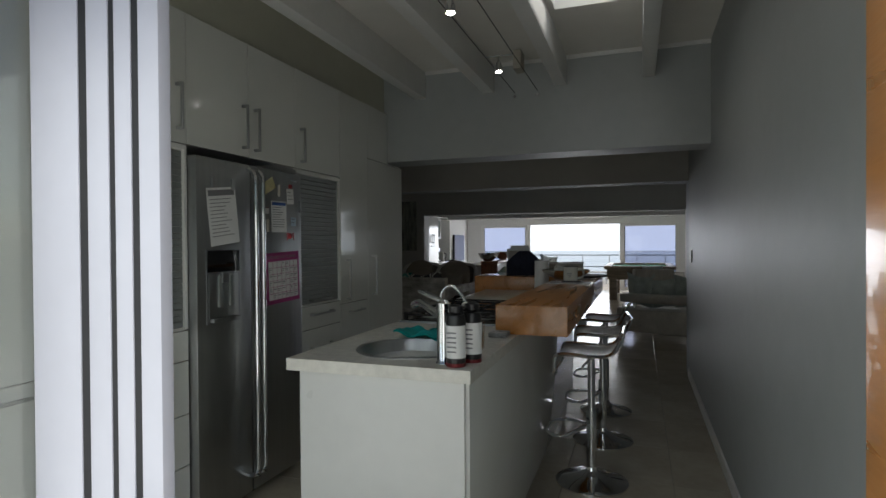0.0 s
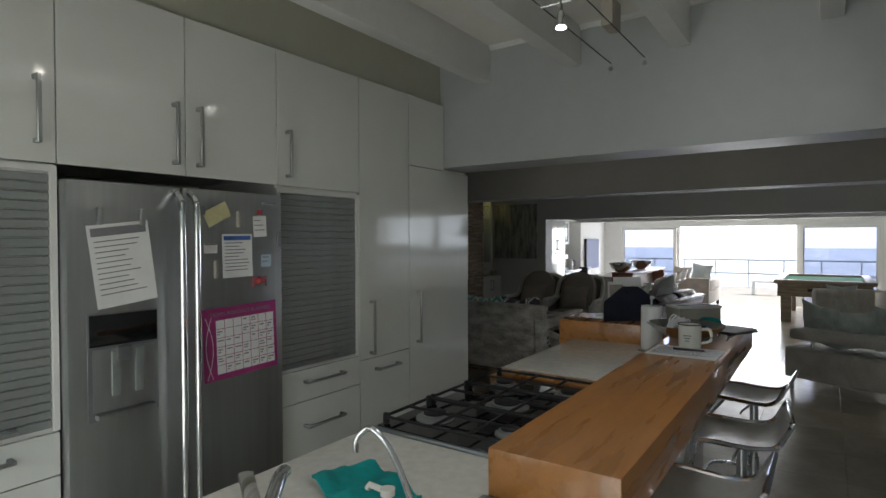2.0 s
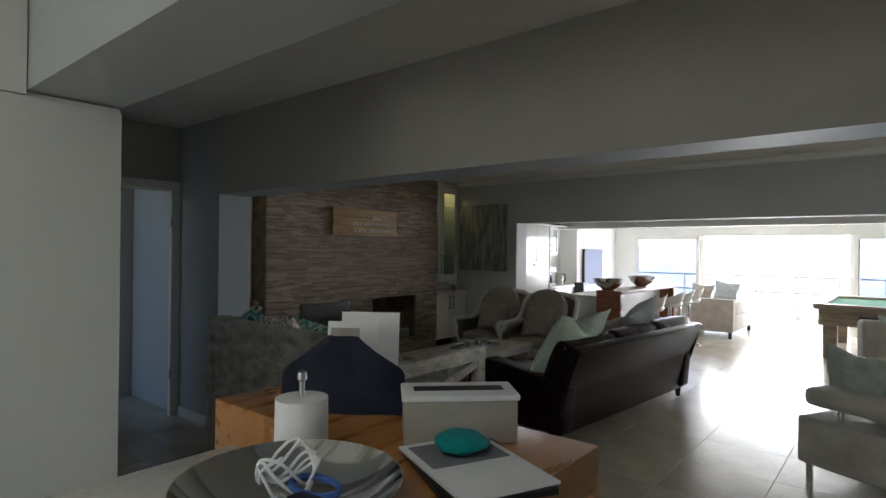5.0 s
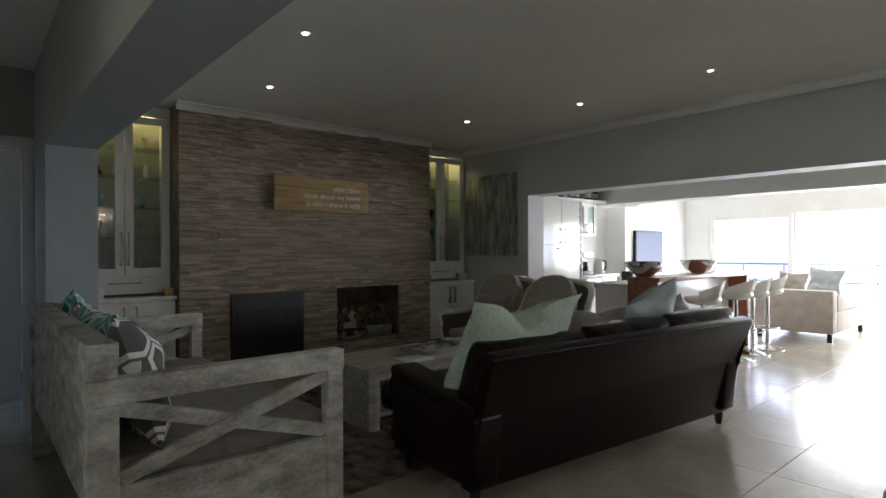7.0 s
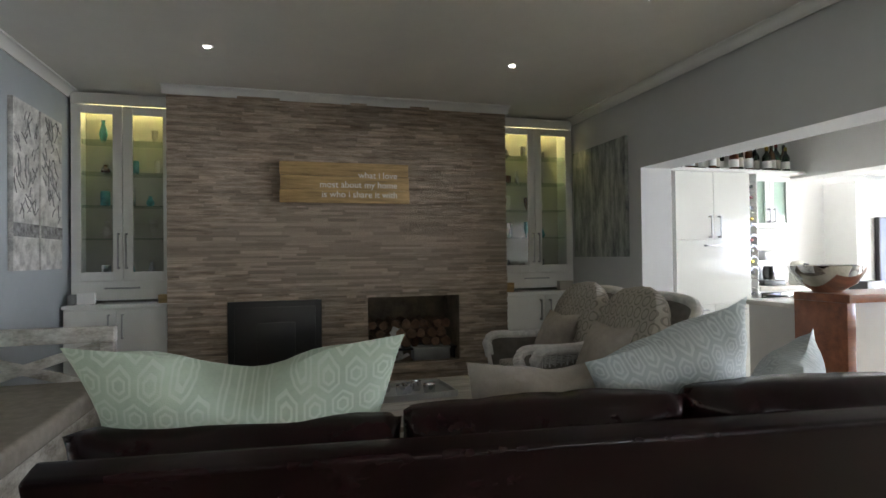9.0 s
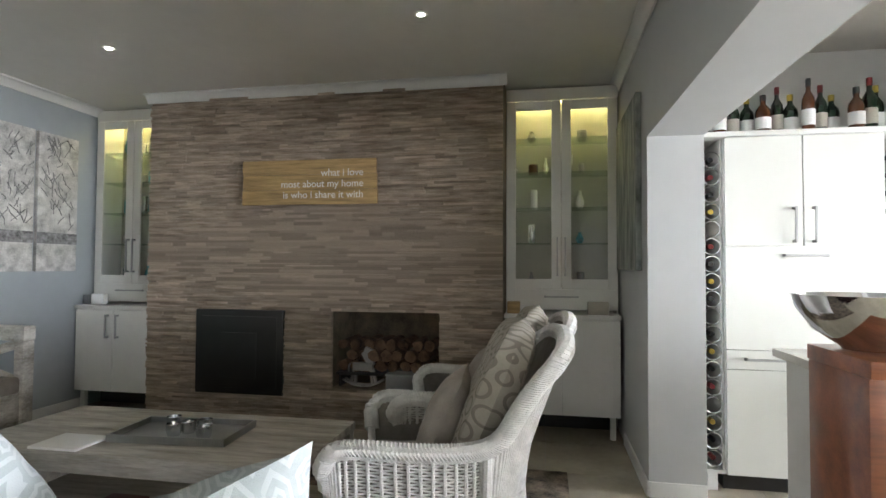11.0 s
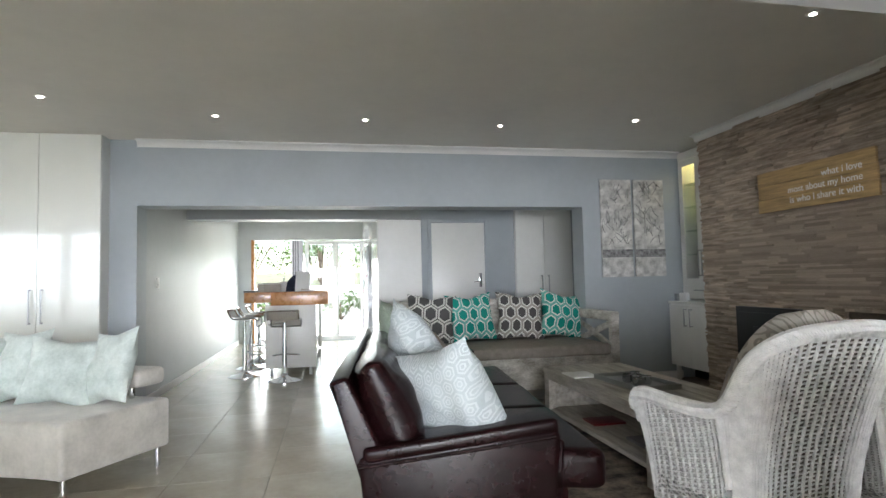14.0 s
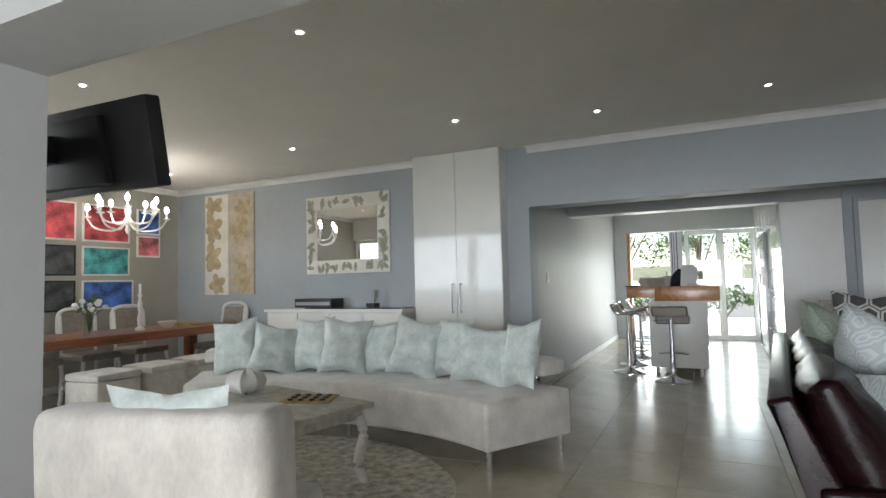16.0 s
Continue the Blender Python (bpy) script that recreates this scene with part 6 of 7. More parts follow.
for i in range(24):
    a, r, z = rf.uniform(0, 6.28), rf.uniform(0.02, 0.15), rf.uniform(0.24, 0.42)
    tip = Vector((r * math.cos(a), r * math.sin(a), z))
    tube([(0, 0, 0.02), (0.3 * tip.x, 0.3 * tip.y, 0.2), tip], 0.0025, 4, bm=stems)
    t_ = bmesh.new()
    bmesh.ops.create_uvsphere(t_, u_segments=7, v_segments=5, radius=0.032 if i % 3 == 0 else 0.045)
    bmesh.ops.scale(t_, vec=(1, 1, 0.7) if i % 3 == 0 else (1, 0.5, 0.12), verts=t_.verts)
    bmesh.ops.transform(t_, matrix=Matrix.Translation(tip) @ pose(0, 0, 0, rf.uniform(-50, 50), rf.uniform(-50, 50), rf.uniform(0, 360)), verts=t_.verts)
    merge(blooms if i % 3 == 0 else leaves, t_)
part("stems", stems, "leaf", vs)
part("leaves", leaves, "leaf", vs)
part("blooms", blooms, "paper", vs)
single("wooden_board", box(4.5, 5.0, 7.25, 7.55, 0.771, 0.80, 0.004), "wood_sign", "pale wooden serving board on the dining table", "board")
single("white_bowl", lathe([(0.05, 0), (0.1, 0.05), (0.12, 0.08), (0.11, 0.08), (0.05, 0.012), (0.0, 0.01)], 20), "enamel", "white bowl on the dining table", "bowl", pose(4.6, 7.85, 0.771))

chd = thing("chandelier", "white ornate chandelier with many curved arms", "chandelier", pose(4.75, 8.25, 0))
part("rod", cyl(0.008, 2.2, CEIL, 8), "trim", chd)
part("rose", lathe([(0.06, CEIL - 0.04), (0.07, CEIL - 0.001)], 16), "trim", chd)
part("stem", lathe([(0.01, 1.86), (0.03, 1.9), (0.02, 1.95), (0.05, 2.0), (0.025, 2.06), (0.04, 2.12), (0.015, 2.2)], 16), "trim", chd)
for k in range(10):
    a = 2 * math.pi * k / 10
    r, dz = (0.42, 0.0) if k % 2 else (0.30, 0.08)
    p = [(0.02, 2.0), (0.14, 1.90 + dz), (r * 0.8, 1.93 + dz), (r, 2.04 + dz)]
    arm = part("arm", tube(curve_pts([(q * math.cos(a), q * math.sin(a), z) for q, z in p], 5), 0.010, 8), "trim", chd)
    part("drip_pan", lathe([(0.01, 2.04 + dz), (0.04, 2.055 + dz), (0.042, 2.06 + dz), (0.012, 2.062 + dz)], 14, Matrix.Translation((r * math.cos(a), r * math.sin(a), 0))), "trim", arm)
    part("candle_tube", cyl(0.011, 2.06 + dz, 2.13 + dz, 8, m=Matrix.Translation((r * math.cos(a), r * math.sin(a), 0))), "trim", arm)
    part("bulb", lathe([(0.012, 2.13 + dz), (0.024, 2.15 + dz), (0.018, 2.18 + dz), (0.004, 2.2 + dz)], 12, Matrix.Translation((r * math.cos(a), r * math.sin(a), 0))), "bulb", arm)
east = ((6.89, 7.25, 2.0, 2.35, "pic_blue"), (6.89, 7.25, 1.68, 1.98, "pic_pink"), (7.36, 8.0, 1.86, 2.35, "pic_red"), (7.36, 8.0, 1.42, 1.80, "pic_teal"), (7.30, 8.0, 0.98, 1.36, "pic_blue"), (8.08, 8.8, 1.86, 2.35, "pic_red"), (8.08, 8.8, 1.42, 1.80, "pic_dark"), (8.08, 8.8, 0.98, 1.36, "pic_dark"))
for y0, y1, z0, z1, k in east:
    pc = thing("framed_picture", "brightly coloured painting in a thin frame", "picture", pose(EX, (y0 + y1) / 2, (z0 + z1) / 2, 0, 0, 90), "dining wall pictures")
    w, h = (y1 - y0) / 2, (z1 - z0) / 2
    part("painting", box(-w + 0.02, w - 0.02, 0.002, 0.02, -h + 0.02, h - 0.02), k, pc)
    fb = box(-w, w, 0.002, 0.028, h - 0.022, h, 0.002, 1)
    box(-w, w, 0.002, 0.028, -h, -h + 0.022, 0.002, 1, bm=fb)
    box(-w, -w + 0.022, 0.002, 0.028, -h + 0.022, h - 0.022, 0.002, 1, bm=fb)
    box(w - 0.022, w, 0.002, 0.028, -h + 0.022, h - 0.022, 0.002, 1, bm=fb)
    part("frame", fb, "black" if k == "pic_dark" else "canvas_white", pc)

# ---- sea room: white units, bottles, counter ----
un = thing("sea_room_unit", "tall gloss white units with steel handles", "kitchen cabinet")
part("body", box(-5.03, -4.441, 11.62, 12.43, 0.1, 2.0), "satin", un)
part("plinth", box(-5.0, -4.5, 11.62, 12.43, 0, 0.1), "black", un)
part("top", box(-5.03, -4.40, 11.49, 13.08, 2.001, 2.03, 0.003), "satin", un)
for y0, y1, z0, z1 in ((11.62, 12.025, 1.38, 2.0), (12.025, 12.43, 1.38, 2.0), (11.62, 12.025, 0.1, 0.69), (12.025, 12.43, 0.1, 0.69)):
    d = part("door", box(-4.44, -4.42, y0 + 0.002, y1 - 0.002, z0 + 0.002, z1 - 0.002, 0.0015, 1), "gloss", un)
    hy = y1 - 0.05 if y1 < 12.1 else y0 + 0.05
    bar_handle(d, -4.42, hy, 1.5 if z0 > 1 else 0.55, 0.2, "z")
for y0, y1, z0, z1 in ((11.62, 12.43, 0.80, 1.38), (11.62, 12.025, 0.69, 0.80), (12.025, 12.43, 0.69, 0.80)):
    d = part("flap", box(-4.44, -4.42, y0 + 0.002, y1 - 0.002, z0 + 0.002, z1 - 0.002, 0.0015, 1), "gloss", un)
    bar_handle(d, -4.42, (y0 + y1) / 2, z1 - 0.05, 0.22, "y")
for ya in (11.50, 12.44):
    rk = thing("wine_rack", "narrow white wine rack holding dark bottles", "wine rack", group="wine racks")
    part("frame", box(-5.0, -4.46, ya, ya + 0.008, 0.12, 2.0), "satin", rk)
    part("frame", box(-5.0, -4.46, ya + 0.108, ya + 0.116, 0.12, 2.0), "satin", rk)
    part("foot", box(-5.0, -4.44, ya, ya + 0.116, 0.10, 0.12), "satin", rk)
    part("leg", box(-4.52, -4.46, ya + 0.03, ya + 0.08, 0, 0.10), "satin", rk)
    for k in range(18):
        z = 0.18 + 0.1 * k
        part("ring", tube([(-4.45, ya + 0.058 + 0.046 * math.cos(q), z + 0.046 * math.sin(q)) for q in [2 * math.pi * j / 16 for j in range(16)]], 0.003, 5, closed=True), "chrome", rk)
        if k % 5 != 3:
            b = thing("wine_bottle", "dark wine bottle lying in the rack", "bottle", pose(-4.72, ya + 0.058, z, 0, 90, 0), "racked bottles")
            part("glass", lathe([(0.036, -0.2), (0.037, 0.0), (0.035, 0.08), (0.015, 0.14), (0.014, 0.22)], 14), "bottle_green", b)
            part("cap", lathe([(0.0155, 0.2), (0.0155, 0.255), (0.0, 0.256)], 12), ("red", "black", "gold", "black_gloss")[k % 4], b)
rb = random.Random(21)
for i in range(20):
    y = 11.56 + 0.077 * i + rb.uniform(-0.012, 0.012)
    hgt, r = rb.uniform(0.22, 0.32), rb.uniform(0.033, 0.042)
    b = thing("bottle", ("dark green bottle with gold foil", "brown spirit bottle", "dark bottle with pale label")[i % 3] + " on the cupboards", "bottle", pose(-4.55 + rb.uniform(-0.06, 0.06), y, 2.031), "bottles on the units")
    part("glass", lathe([(r, 0), (r, hgt * 0.55), (r * 0.9, hgt * 0.64), (r * 0.36, hgt * 0.78), (r * 0.34, hgt)], 14), "bottle_brown" if i % 3 == 1 else "bottle_green", b)
    part("cap", lathe([(r * 0.4, hgt * 0.86), (r * 0.4, hgt + 0.004), (0, hgt + 0.005)], 12), ("gold", "black", "red")[i % 3], b)
    part("label", lathe([(r + 0.0008, hgt * 0.12), (r + 0.0008, hgt * 0.42)], 14), ("paper", "paper", "beige_box")[i % 3], b)
un = thing("coffee_unit", "white unit with glass doors over a coffee counter", "kitchen cabinet")
part("upper_body", box(-5.03, -4.60, 12.57, 13.08, 1.5, 2.0), "satin", un)
for y0, y1 in ((12.57, 12.825), (12.825, 13.08)):
    fb = box(-4.60, -4.58, y0 + 0.002, y0 + 0.05, 1.5, 2.0)
    box(-4.60, -4.58, y1 - 0.05, y1 - 0.002, 1.5, 2.0, bm=fb)
    box(-4.60, -4.58, y0 + 0.05, y1 - 0.05, 1.5, 1.55, bm=fb)
    box(-4.60, -4.58, y0 + 0.05, y1 - 0.05, 1.95, 2.0, bm=fb)
    d = part("door", fb, "satin", un)
    part("pane", box(-4.595, -4.59, y0 + 0.05, y1 - 0.05, 1.55, 1.95), "shelfglass", d)
    bar_handle(d, -4.58, y1 - 0.03 if y1 < 12.9 else y0 + 0.03, 1.62, 0.14, "z")
part("counter", box(-5.03, -4.45, 12.57, 13.5, 0.90, 0.94, 0.004), "quartz", un)
part("lower_body", box(-5.03, -4.50, 12.57, 13.5, 0.1, 0.899), "satin", un)
part("oven", box(-4.50, -4.485, 12.62, 13.1, 0.74, 0.88, 0.004), "black_gloss", un)
cm = thing("coffee_machine", "steel and black coffee machine on the counter", "coffee machine", pose(-4.68, 12.85, 0.941))
part("body", box(-0.14, 0.12, -0.13, 0.13, 0, 0.05, 0.01), "black", cm)
part("tower", box(-0.14, -0.03, -0.13, 0.13, 0.05, 0.34, 0.015), "steel", cm)
part("head", box(-0.03, 0.12, -0.12, 0.12, 0.24, 0.34, 0.02), "steel", cm)
part("jug", lathe([(0.05, 0.055), (0.06, 0.12), (0.05, 0.19)], 16, Matrix.Translation((0.05, 0, 0))), "black_gloss", cm)
mx = thing("kettle", "white electric kettle on the counter", "kettle", pose(-4.62, 13.2, 0.941))
part("body", lathe([(0.08, 0), (0.085, 0.02), (0.07, 0.2), (0.05, 0.23), (0.0, 0.235)], 20), "enamel", mx)
part("handle", tube(curve_pts([(0.06, 0, 0.2), (0.12, 0, 0.19), (0.125, 0, 0.1), (0.08, 0, 0.05)], 4), 0.01, 8), "black", mx)

# ---- sea room bar ----
b2 = thing("sea_room_bar", "red-brown wooden bar counter with panelled end", "bar counter")
part("top", box(-3.12, -2.74, 11.49, 13.95, 0.955, 1.005, 0.005), "wood_red", b2)
part("end_panel", box(-3.12, -2.76, 11.495, 11.56, 0, 0.954, 0.003), "wood_red", b2)
part("end_panel", box(-3.12, -2.76, 13.88, 13.94, 0, 0.954, 0.003), "wood_red", b2)
part("front_panel", box(-3.05, -3.0, 11.56, 13.88, 0, 0.954, 0.003), "satin", b2)
sc = thing("service_counter", "white counter behind the wooden bar", "counter")
part("body", box(-3.62, -3.14, 11.62, 13.9, 0, 0.88), "satin", sc)
part("top", box(-3.66, -3.13, 11.58, 13.92, 0.881, 0.915, 0.004), "quartz", sc)
for y in (11.62, 12.95):
    bw = thing("steel_bowl", "large polished steel bowl on the bar", "bowl", pose(-2.99, y, 1.006), "bar bowls")
    part("bowl", lathe([(0.08, 0), (0.085, 0.01), (0.16, 0.06), (0.205, 0.13), (0.215, 0.17), (0.208, 0.17), (0.155, 0.066), (0.08, 0.02), (0.0, 0.018)], 32), "chrome", bw)


def tulip_stool(m):
    s = thing("tulip_bar_stool", "white tub bar stool on a steel pedestal", "bar stool", m, "sea room bar stools")
    part("base", lathe([(0.2, 0), (0.2, 0.01), (0.05, 0.04), (0.03, 0.06)], 24), "chrome", s)
    part("column", cyl(0.028, 0.05, 0.70, 16), "chrome", s)
    part("footrest", tube([(0.14 * math.cos(q), 0.14 * math.sin(q), 0.28) for q in [2 * math.pi * j / 20 for j in range(20)]], 0.009, 6, closed=True), "chrome", s)
    part("seat", lathe([(0.05, 0.70), (0.16, 0.72), (0.19, 0.76), (0.18, 0.79), (0.0, 0.80)], 24), "white_leather", s)
    bm = bmesh.new()
    rows = []
    for i in range(17):
        a = radians(-85 + 170 * i / 16)
        hgt = 0.98 - 0.12 * abs(i - 8) / 8
        rows.append([bm.verts.new(((0.17 + 0.06 * k) * math.cos(a), (0.19 + 0.05 * k) * math.sin(a), 0.76 + (hgt - 0.76) * k)) for k in (0, 0.35, 0.7, 1.0)])
    for a, b in zip(rows, rows[1:]):
        for k in range(3):
            bm.faces.new((a[k], a[k + 1], b[k + 1], b[k]))
    bmesh.ops.solidify(bm, geom=list(bm.faces), thickness=0.03)
    part("backrest", bm, "white_leather", s)
    return s


ts = tulip_stool(pose(-2.50, 11.98, 0, 0, 0, 10))
for i, y in enumerate((12.85, 13.35, 13.85)):
    copy_thing(ts, pose(-2.50, y, 0, 0, 0, (-6, 5, 0)[i]))

# ---- sea room: television wall, sofa, pool table, ornaments ----
pn = structure("wall_tv_panel", box(-5.05, -4.68, 14.05, 15.45, 0, 2.0), "wall_white", "white chimney panel behind the television", "wall panel")
tw = thing("wall_television", "flat television with blue seascape picture", "television", pose(-4.64, 14.72, 1.26, 0, 0, 0))
part("cabinet", box(-0.03, 0.02, -0.44, 0.44, -0.36, 0.36, 0.006), "black", tw)
part("screen", box(0.0205, 0.023, -0.425, 0.425, -0.345, 0.345), "tvscreen", tw)
ac = thing("air_conditioner", "white wall air conditioner over the television", "air conditioner", pose(-5.05, 14.7, 2.25))
part("body", box(0, 0.2, -0.4, 0.4, -0.13, 0.13, 0.03), "trim", ac)
part("louvre", box(0.19, 0.205, -0.36, 0.36, -0.11, -0.07, 0.004), "alu", ac)
sp = thing("speaker", "black loudspeaker under the television", "speaker", pose(-4.55, 14.0, 0.62))
part("cabinet", box(-0.1, 0.1, -0.12, 0.12, 0, 0.34, 0.008), "black", sp)
part("cone", turned(lathe([(0.08, 0), (0.05, 0.012), (0.0, 0.006)], 20), pose(0.1, 0, 0.2, 0, 90, 0)), "steel_dark", sp)
cb = thing("media_cabinet", "low white cabinet under the television", "cabinet")
part("body", box(-5.04, -4.40, 13.8, 15.6, 0.05, 0.60, 0.004), "satin", cb)
part("plinth", box(-5.0, -4.45, 13.85, 15.55, 0, 0.05), "black", cb)
s2 = thing("fabric_sofa", "oatmeal fabric sofa seen from behind", "sofa", pose(-2.55, 15.35, 0))
part("back", box(-0.50, 0.52, -0.45, -0.25, 0.12, 0.72, 0.03), "fabric_sofa", s2)
part("base", box(-0.50, 0.52, -0.25, 1.3, 0.12, 0.42, 0.03), "fabric_sofa", s2)
part("arm", box(-0.52, -0.34, -0.249, 1.3, 0.42, 0.62, 0.03), "fabric_sofa", s2)
part("arm", box(0.36, 0.53, -0.249, 1.3, 0.42, 0.66, 0.03), "fabric_sofa", s2)
for x in (-0.44, 0.46):
    for y in (-0.38, 1.2):
        part("foot", box(x - 0.03, x + 0.03, y - 0.03, y + 0.03, 0, 0.12, 0.004), "black", s2)
cushion("pale cushion on the fabric sofa", lean(-2.3, 15.42, 0.62, -15, 10, 8), 0.45, 0.42, 0.14, "hexprint", "sea room cushions", 1)
cushion("pale cushion on the fabric sofa", lean(-2.75, 15.5, 0.55, -15, -8, 3), 0.45, 0.42, 0.14, "linen_taupe", "sea room cushions", 2)
pt = thing("pool_table", "pale wooden pool table with green baize", "pool table", pose(0.08, 15.05, 0))
part("cloth", box(-0.68, 0.68, -1.08, 1.08, 0.74, 0.775), "baize", pt)
for a in ((-0.80, -0.66, -1.22, 1.22), (0.66, 0.80, -1.22, 1.22), (-0.66, 0.66, -1.22, -1.08), (-0.66, 0.66, 1.08, 1.22)):
    part("rail", box(*a, 0.74, 0.82, 0.012), "pool_wood", pt)
part("body", box(-0.74, 0.74, -1.15, 1.15, 0.50, 0.739, 0.01), "pool_wood", pt)
part("ball_slot", box(-0.25, 0.0, -1.158, -1.148, 0.60, 0.66, 0.004), "black", pt)
for x in (-0.6, 0.6):
    for y in (-1.0, 1.0):
        part("leg", box(x - 0.09, x + 0.09, y - 0.09, y + 0.09, 0, 0.5, 0.01), "pool_wood", pt)
pch = thing("tub_chair", "white tub chair beside the pool table", "armchair", pose(0.62, 13.2, 0))
part("seat", lathe([(0.3, 0.12), (0.34, 0.2), (0.33, 0.42), (0.0, 0.44)], 24), "white_leather", pch)
bm = bmesh.new()
rows = [[bm.verts.new(((0.33 + 0.05 * k) * math.cos(radians(a)), (0.33 + 0.05 * k) * math.sin(radians(a)), 0.38 + 0.34 * k)) for k in (0, 0.5, 1)] for a in range(-100, 101, 10)]
for a, b in zip(rows, rows[1:]):
    for k in range(2):
        bm.faces.new((a[k], a[k + 1], b[k + 1], b[k]))
bmesh.ops.solidify(bm, geom=list(bm.faces), thickness=0.06)
part("backrest", bm, "white_leather", pch)
part("base", cyl(0.25, 0, 0.12, 20), "chrome", pch)

# ---- sea windows ----
sliding_frame("window_1", -4.58, -3.14, SEAY + 0.02, 1.93, "white framed glass sea door panel, closed", tint="tinted")
sliding_frame("window_2", -3.22, -3.06, SEAY + 0.08, 1.93, "white framed edge of an open sliding sea door")
sliding_frame("window_3", -0.46, -0.30, SEAY + 0.08, 1.93, "white framed edge of an open sliding sea door")
sliding_frame("window_4", -0.40, 1.12, SEAY + 0.02, 1.93, "white framed glass sea door panel, closed", tint="tinted")
# dining side windows are assumed; this wall stays out of view
for i in range(3):
    sliding_frame("window_dining", 1.5 + 1.5 * i, 3.0 + 1.5 * i, OY0 + 0.1, 2.2, "white framed dining side window, closed")
structure("wall_court", box(1.4, 6.2, 13.6, 13.8, 0, 0.9), "wall_white", "low white garden wall beyond the dining windows", "wall")

# ---- downlights ----
SPOTS = [(-4.19, 7.80), (-2.95, 7.49), (-1.66, 7.53), (-0.37, 7.51), (0.82, 7.87), (-4.06, 9.93), (-2.86, 10.25), (-1.63, 10.2), (-0.41, 10.0), (0.87, 9.93)] + [(2.75, 7.8), (4.95, 7.55), (2.75, 10.0), (4.95, 10.0)]
for x, y in SPOTS:
    dlt = thing("downlight", "recessed round ceiling downlight, lit", "downlight", pose(x, y, CEIL), "ceiling downlights")
    part("ring", lathe([(0.018, -0.001), (0.036, -0.001), (0.038, -0.004), (0.033, -0.006), (0.018, -0.004)], 24, ring=True), "trim", dlt)
    part("lens", lathe([(0.0, -0.003), (0.0185, -0.003), (0.0185, -0.0025), (0.0, -0.0025)], 20), "bulb", dlt)
# cable lights in the kitchen
cl = thing("cable_light", "two taut ceiling wires carrying small spotlights", "cable light")
for x in (-0.86, -0.68):
    part("wire", tube([(x, 0.7, 2.58), (x, BY0, 2.58)], 0.003, 6), "black", cl)
for y in (1.6, 2.5, 3.46):
    arm = part("lamp_arm", tube([(-0.77, y, 2.58), (-0.77, y, 2.53)], 0.006, 6), "chrome", cl)
    part("cross_bar", tube([(-0.86, y, 2.575), (-0.68, y, 2.575)], 0.004, 6), "chrome", arm)
    part("spot_body", lathe([(0.012, 2.54), (0.024, 2.505), (0.026, 2.475), (0.022, 2.48)], 16, Matrix.Translation((-0.77, y, 0))), "chrome", arm)
    part("spot_lens", lathe([(0.0, 2.471), (0.021, 2.471), (0.021, 2.474), (0, 2.474)], 14, Matrix.Translation((-0.77, y, 0))), "bulb", arm)
part("transformer", box(-0.80, -0.74, 4.02, 4.16, 2.66, 2.80, 0.01), "beige_box", cl)
for x in (-0.86, -0.68):
    part("wire_anchor", cyl(0.012, -0.05, 0.0, 10, m=pose(x, BY0 - 0.001, 2.55, 90, 0, 0)), "chrome", cl)

# ---- small things on the island ----
tap = thing("kitchen_tap", "chrome column tap with side spout", "tap", pose(-0.585, 1.845, 0.971))
part("column", lathe([(0.028, 0), (0.026, 0.006), (0.023, 0.01), (0.023, 0.175), (0.025, 0.18), (0.025, 0.21), (0.012, 0.222)], 20), "chrome", tap)
part("spout", tube(curve_pts([(0, 0, 0.155), (-0.07, 0.07, 0.175), (-0.15, 0.16, 0.19), (-0.20, 0.215, 0.175)], 5), 0.014, 12), "chrome", tap)
part("lever", turned(box(-0.013, 0.013, 0.0, 0.13, -0.006, 0.006, 0.005), pose(0, 0, 0.215, 14, 0, 62)), "chrome", tap)
fw = thing("filter_tap", "slim chrome drinking water tap", "tap", pose(-0.575, 2.225, 0.971))
part("spout", tube(curve_pts([(0, 0, 0), (-0.01, 0, 0.09), (-0.05, -0.01, 0.19), (-0.085, -0.02, 0.235), (-0.115, -0.02, 0.24), (-0.14, -0.025, 0.215), (-0.145, -0.025, 0.185)], 6), 0.007, 10), "chrome", fw)
part("flange", lathe([(0.02, 0), (0.018, 0.01), (0.008, 0.02)], 16), "chrome", fw)
part("lever", turned(box(-0.006, 0.006, 0.0, 0.05, -0.003, 0.003, 0.002), pose(0.0, 0.0, 0.04, 20, 0, 100)), "chrome", fw)
for x, y in ((-0.53, 1.815), (-0.497, 1.90)):
    bt = thing("spray_bottle", "black bottle with white label and dark red base", "bottle", pose(x, y, 0.971), "worktop bottles")
    part("body", lathe([(0.033, 0.012), (0.034, 0.02), (0.034, 0.16), (0.03, 0.175), (0.014, 0.182)], 22), "black", bt)
    part("base_ring", lathe([(0.034, 0), (0.035, 0.012), (0.03, 0.013)], 22), "red", bt)
    part("label", lathe([(0.0346, 0.03), (0.0346, 0.14)], 22), "paper", bt)
    part("cap", lathe([(0.02, 0.178), (0.026, 0.185), (0.026, 0.205), (0.01, 0.21)], 16), "black", bt)
    for k in range(5):
        part("print_line", box(-0.02, 0.012, -0.0356, -0.0352, 0.05 + 0.016 * k, 0.055 + 0.016 * k), "ink", bt)
sb_ = thing("soap_dispenser", "clear pump bottle of amber soap", "soap dispenser", pose(-0.545, 2.10, 0.971))
part("bottle", box(-0.036, 0.036, -0.028, 0.028, 0, 0.122, 0.014, 3), "clear", sb_)
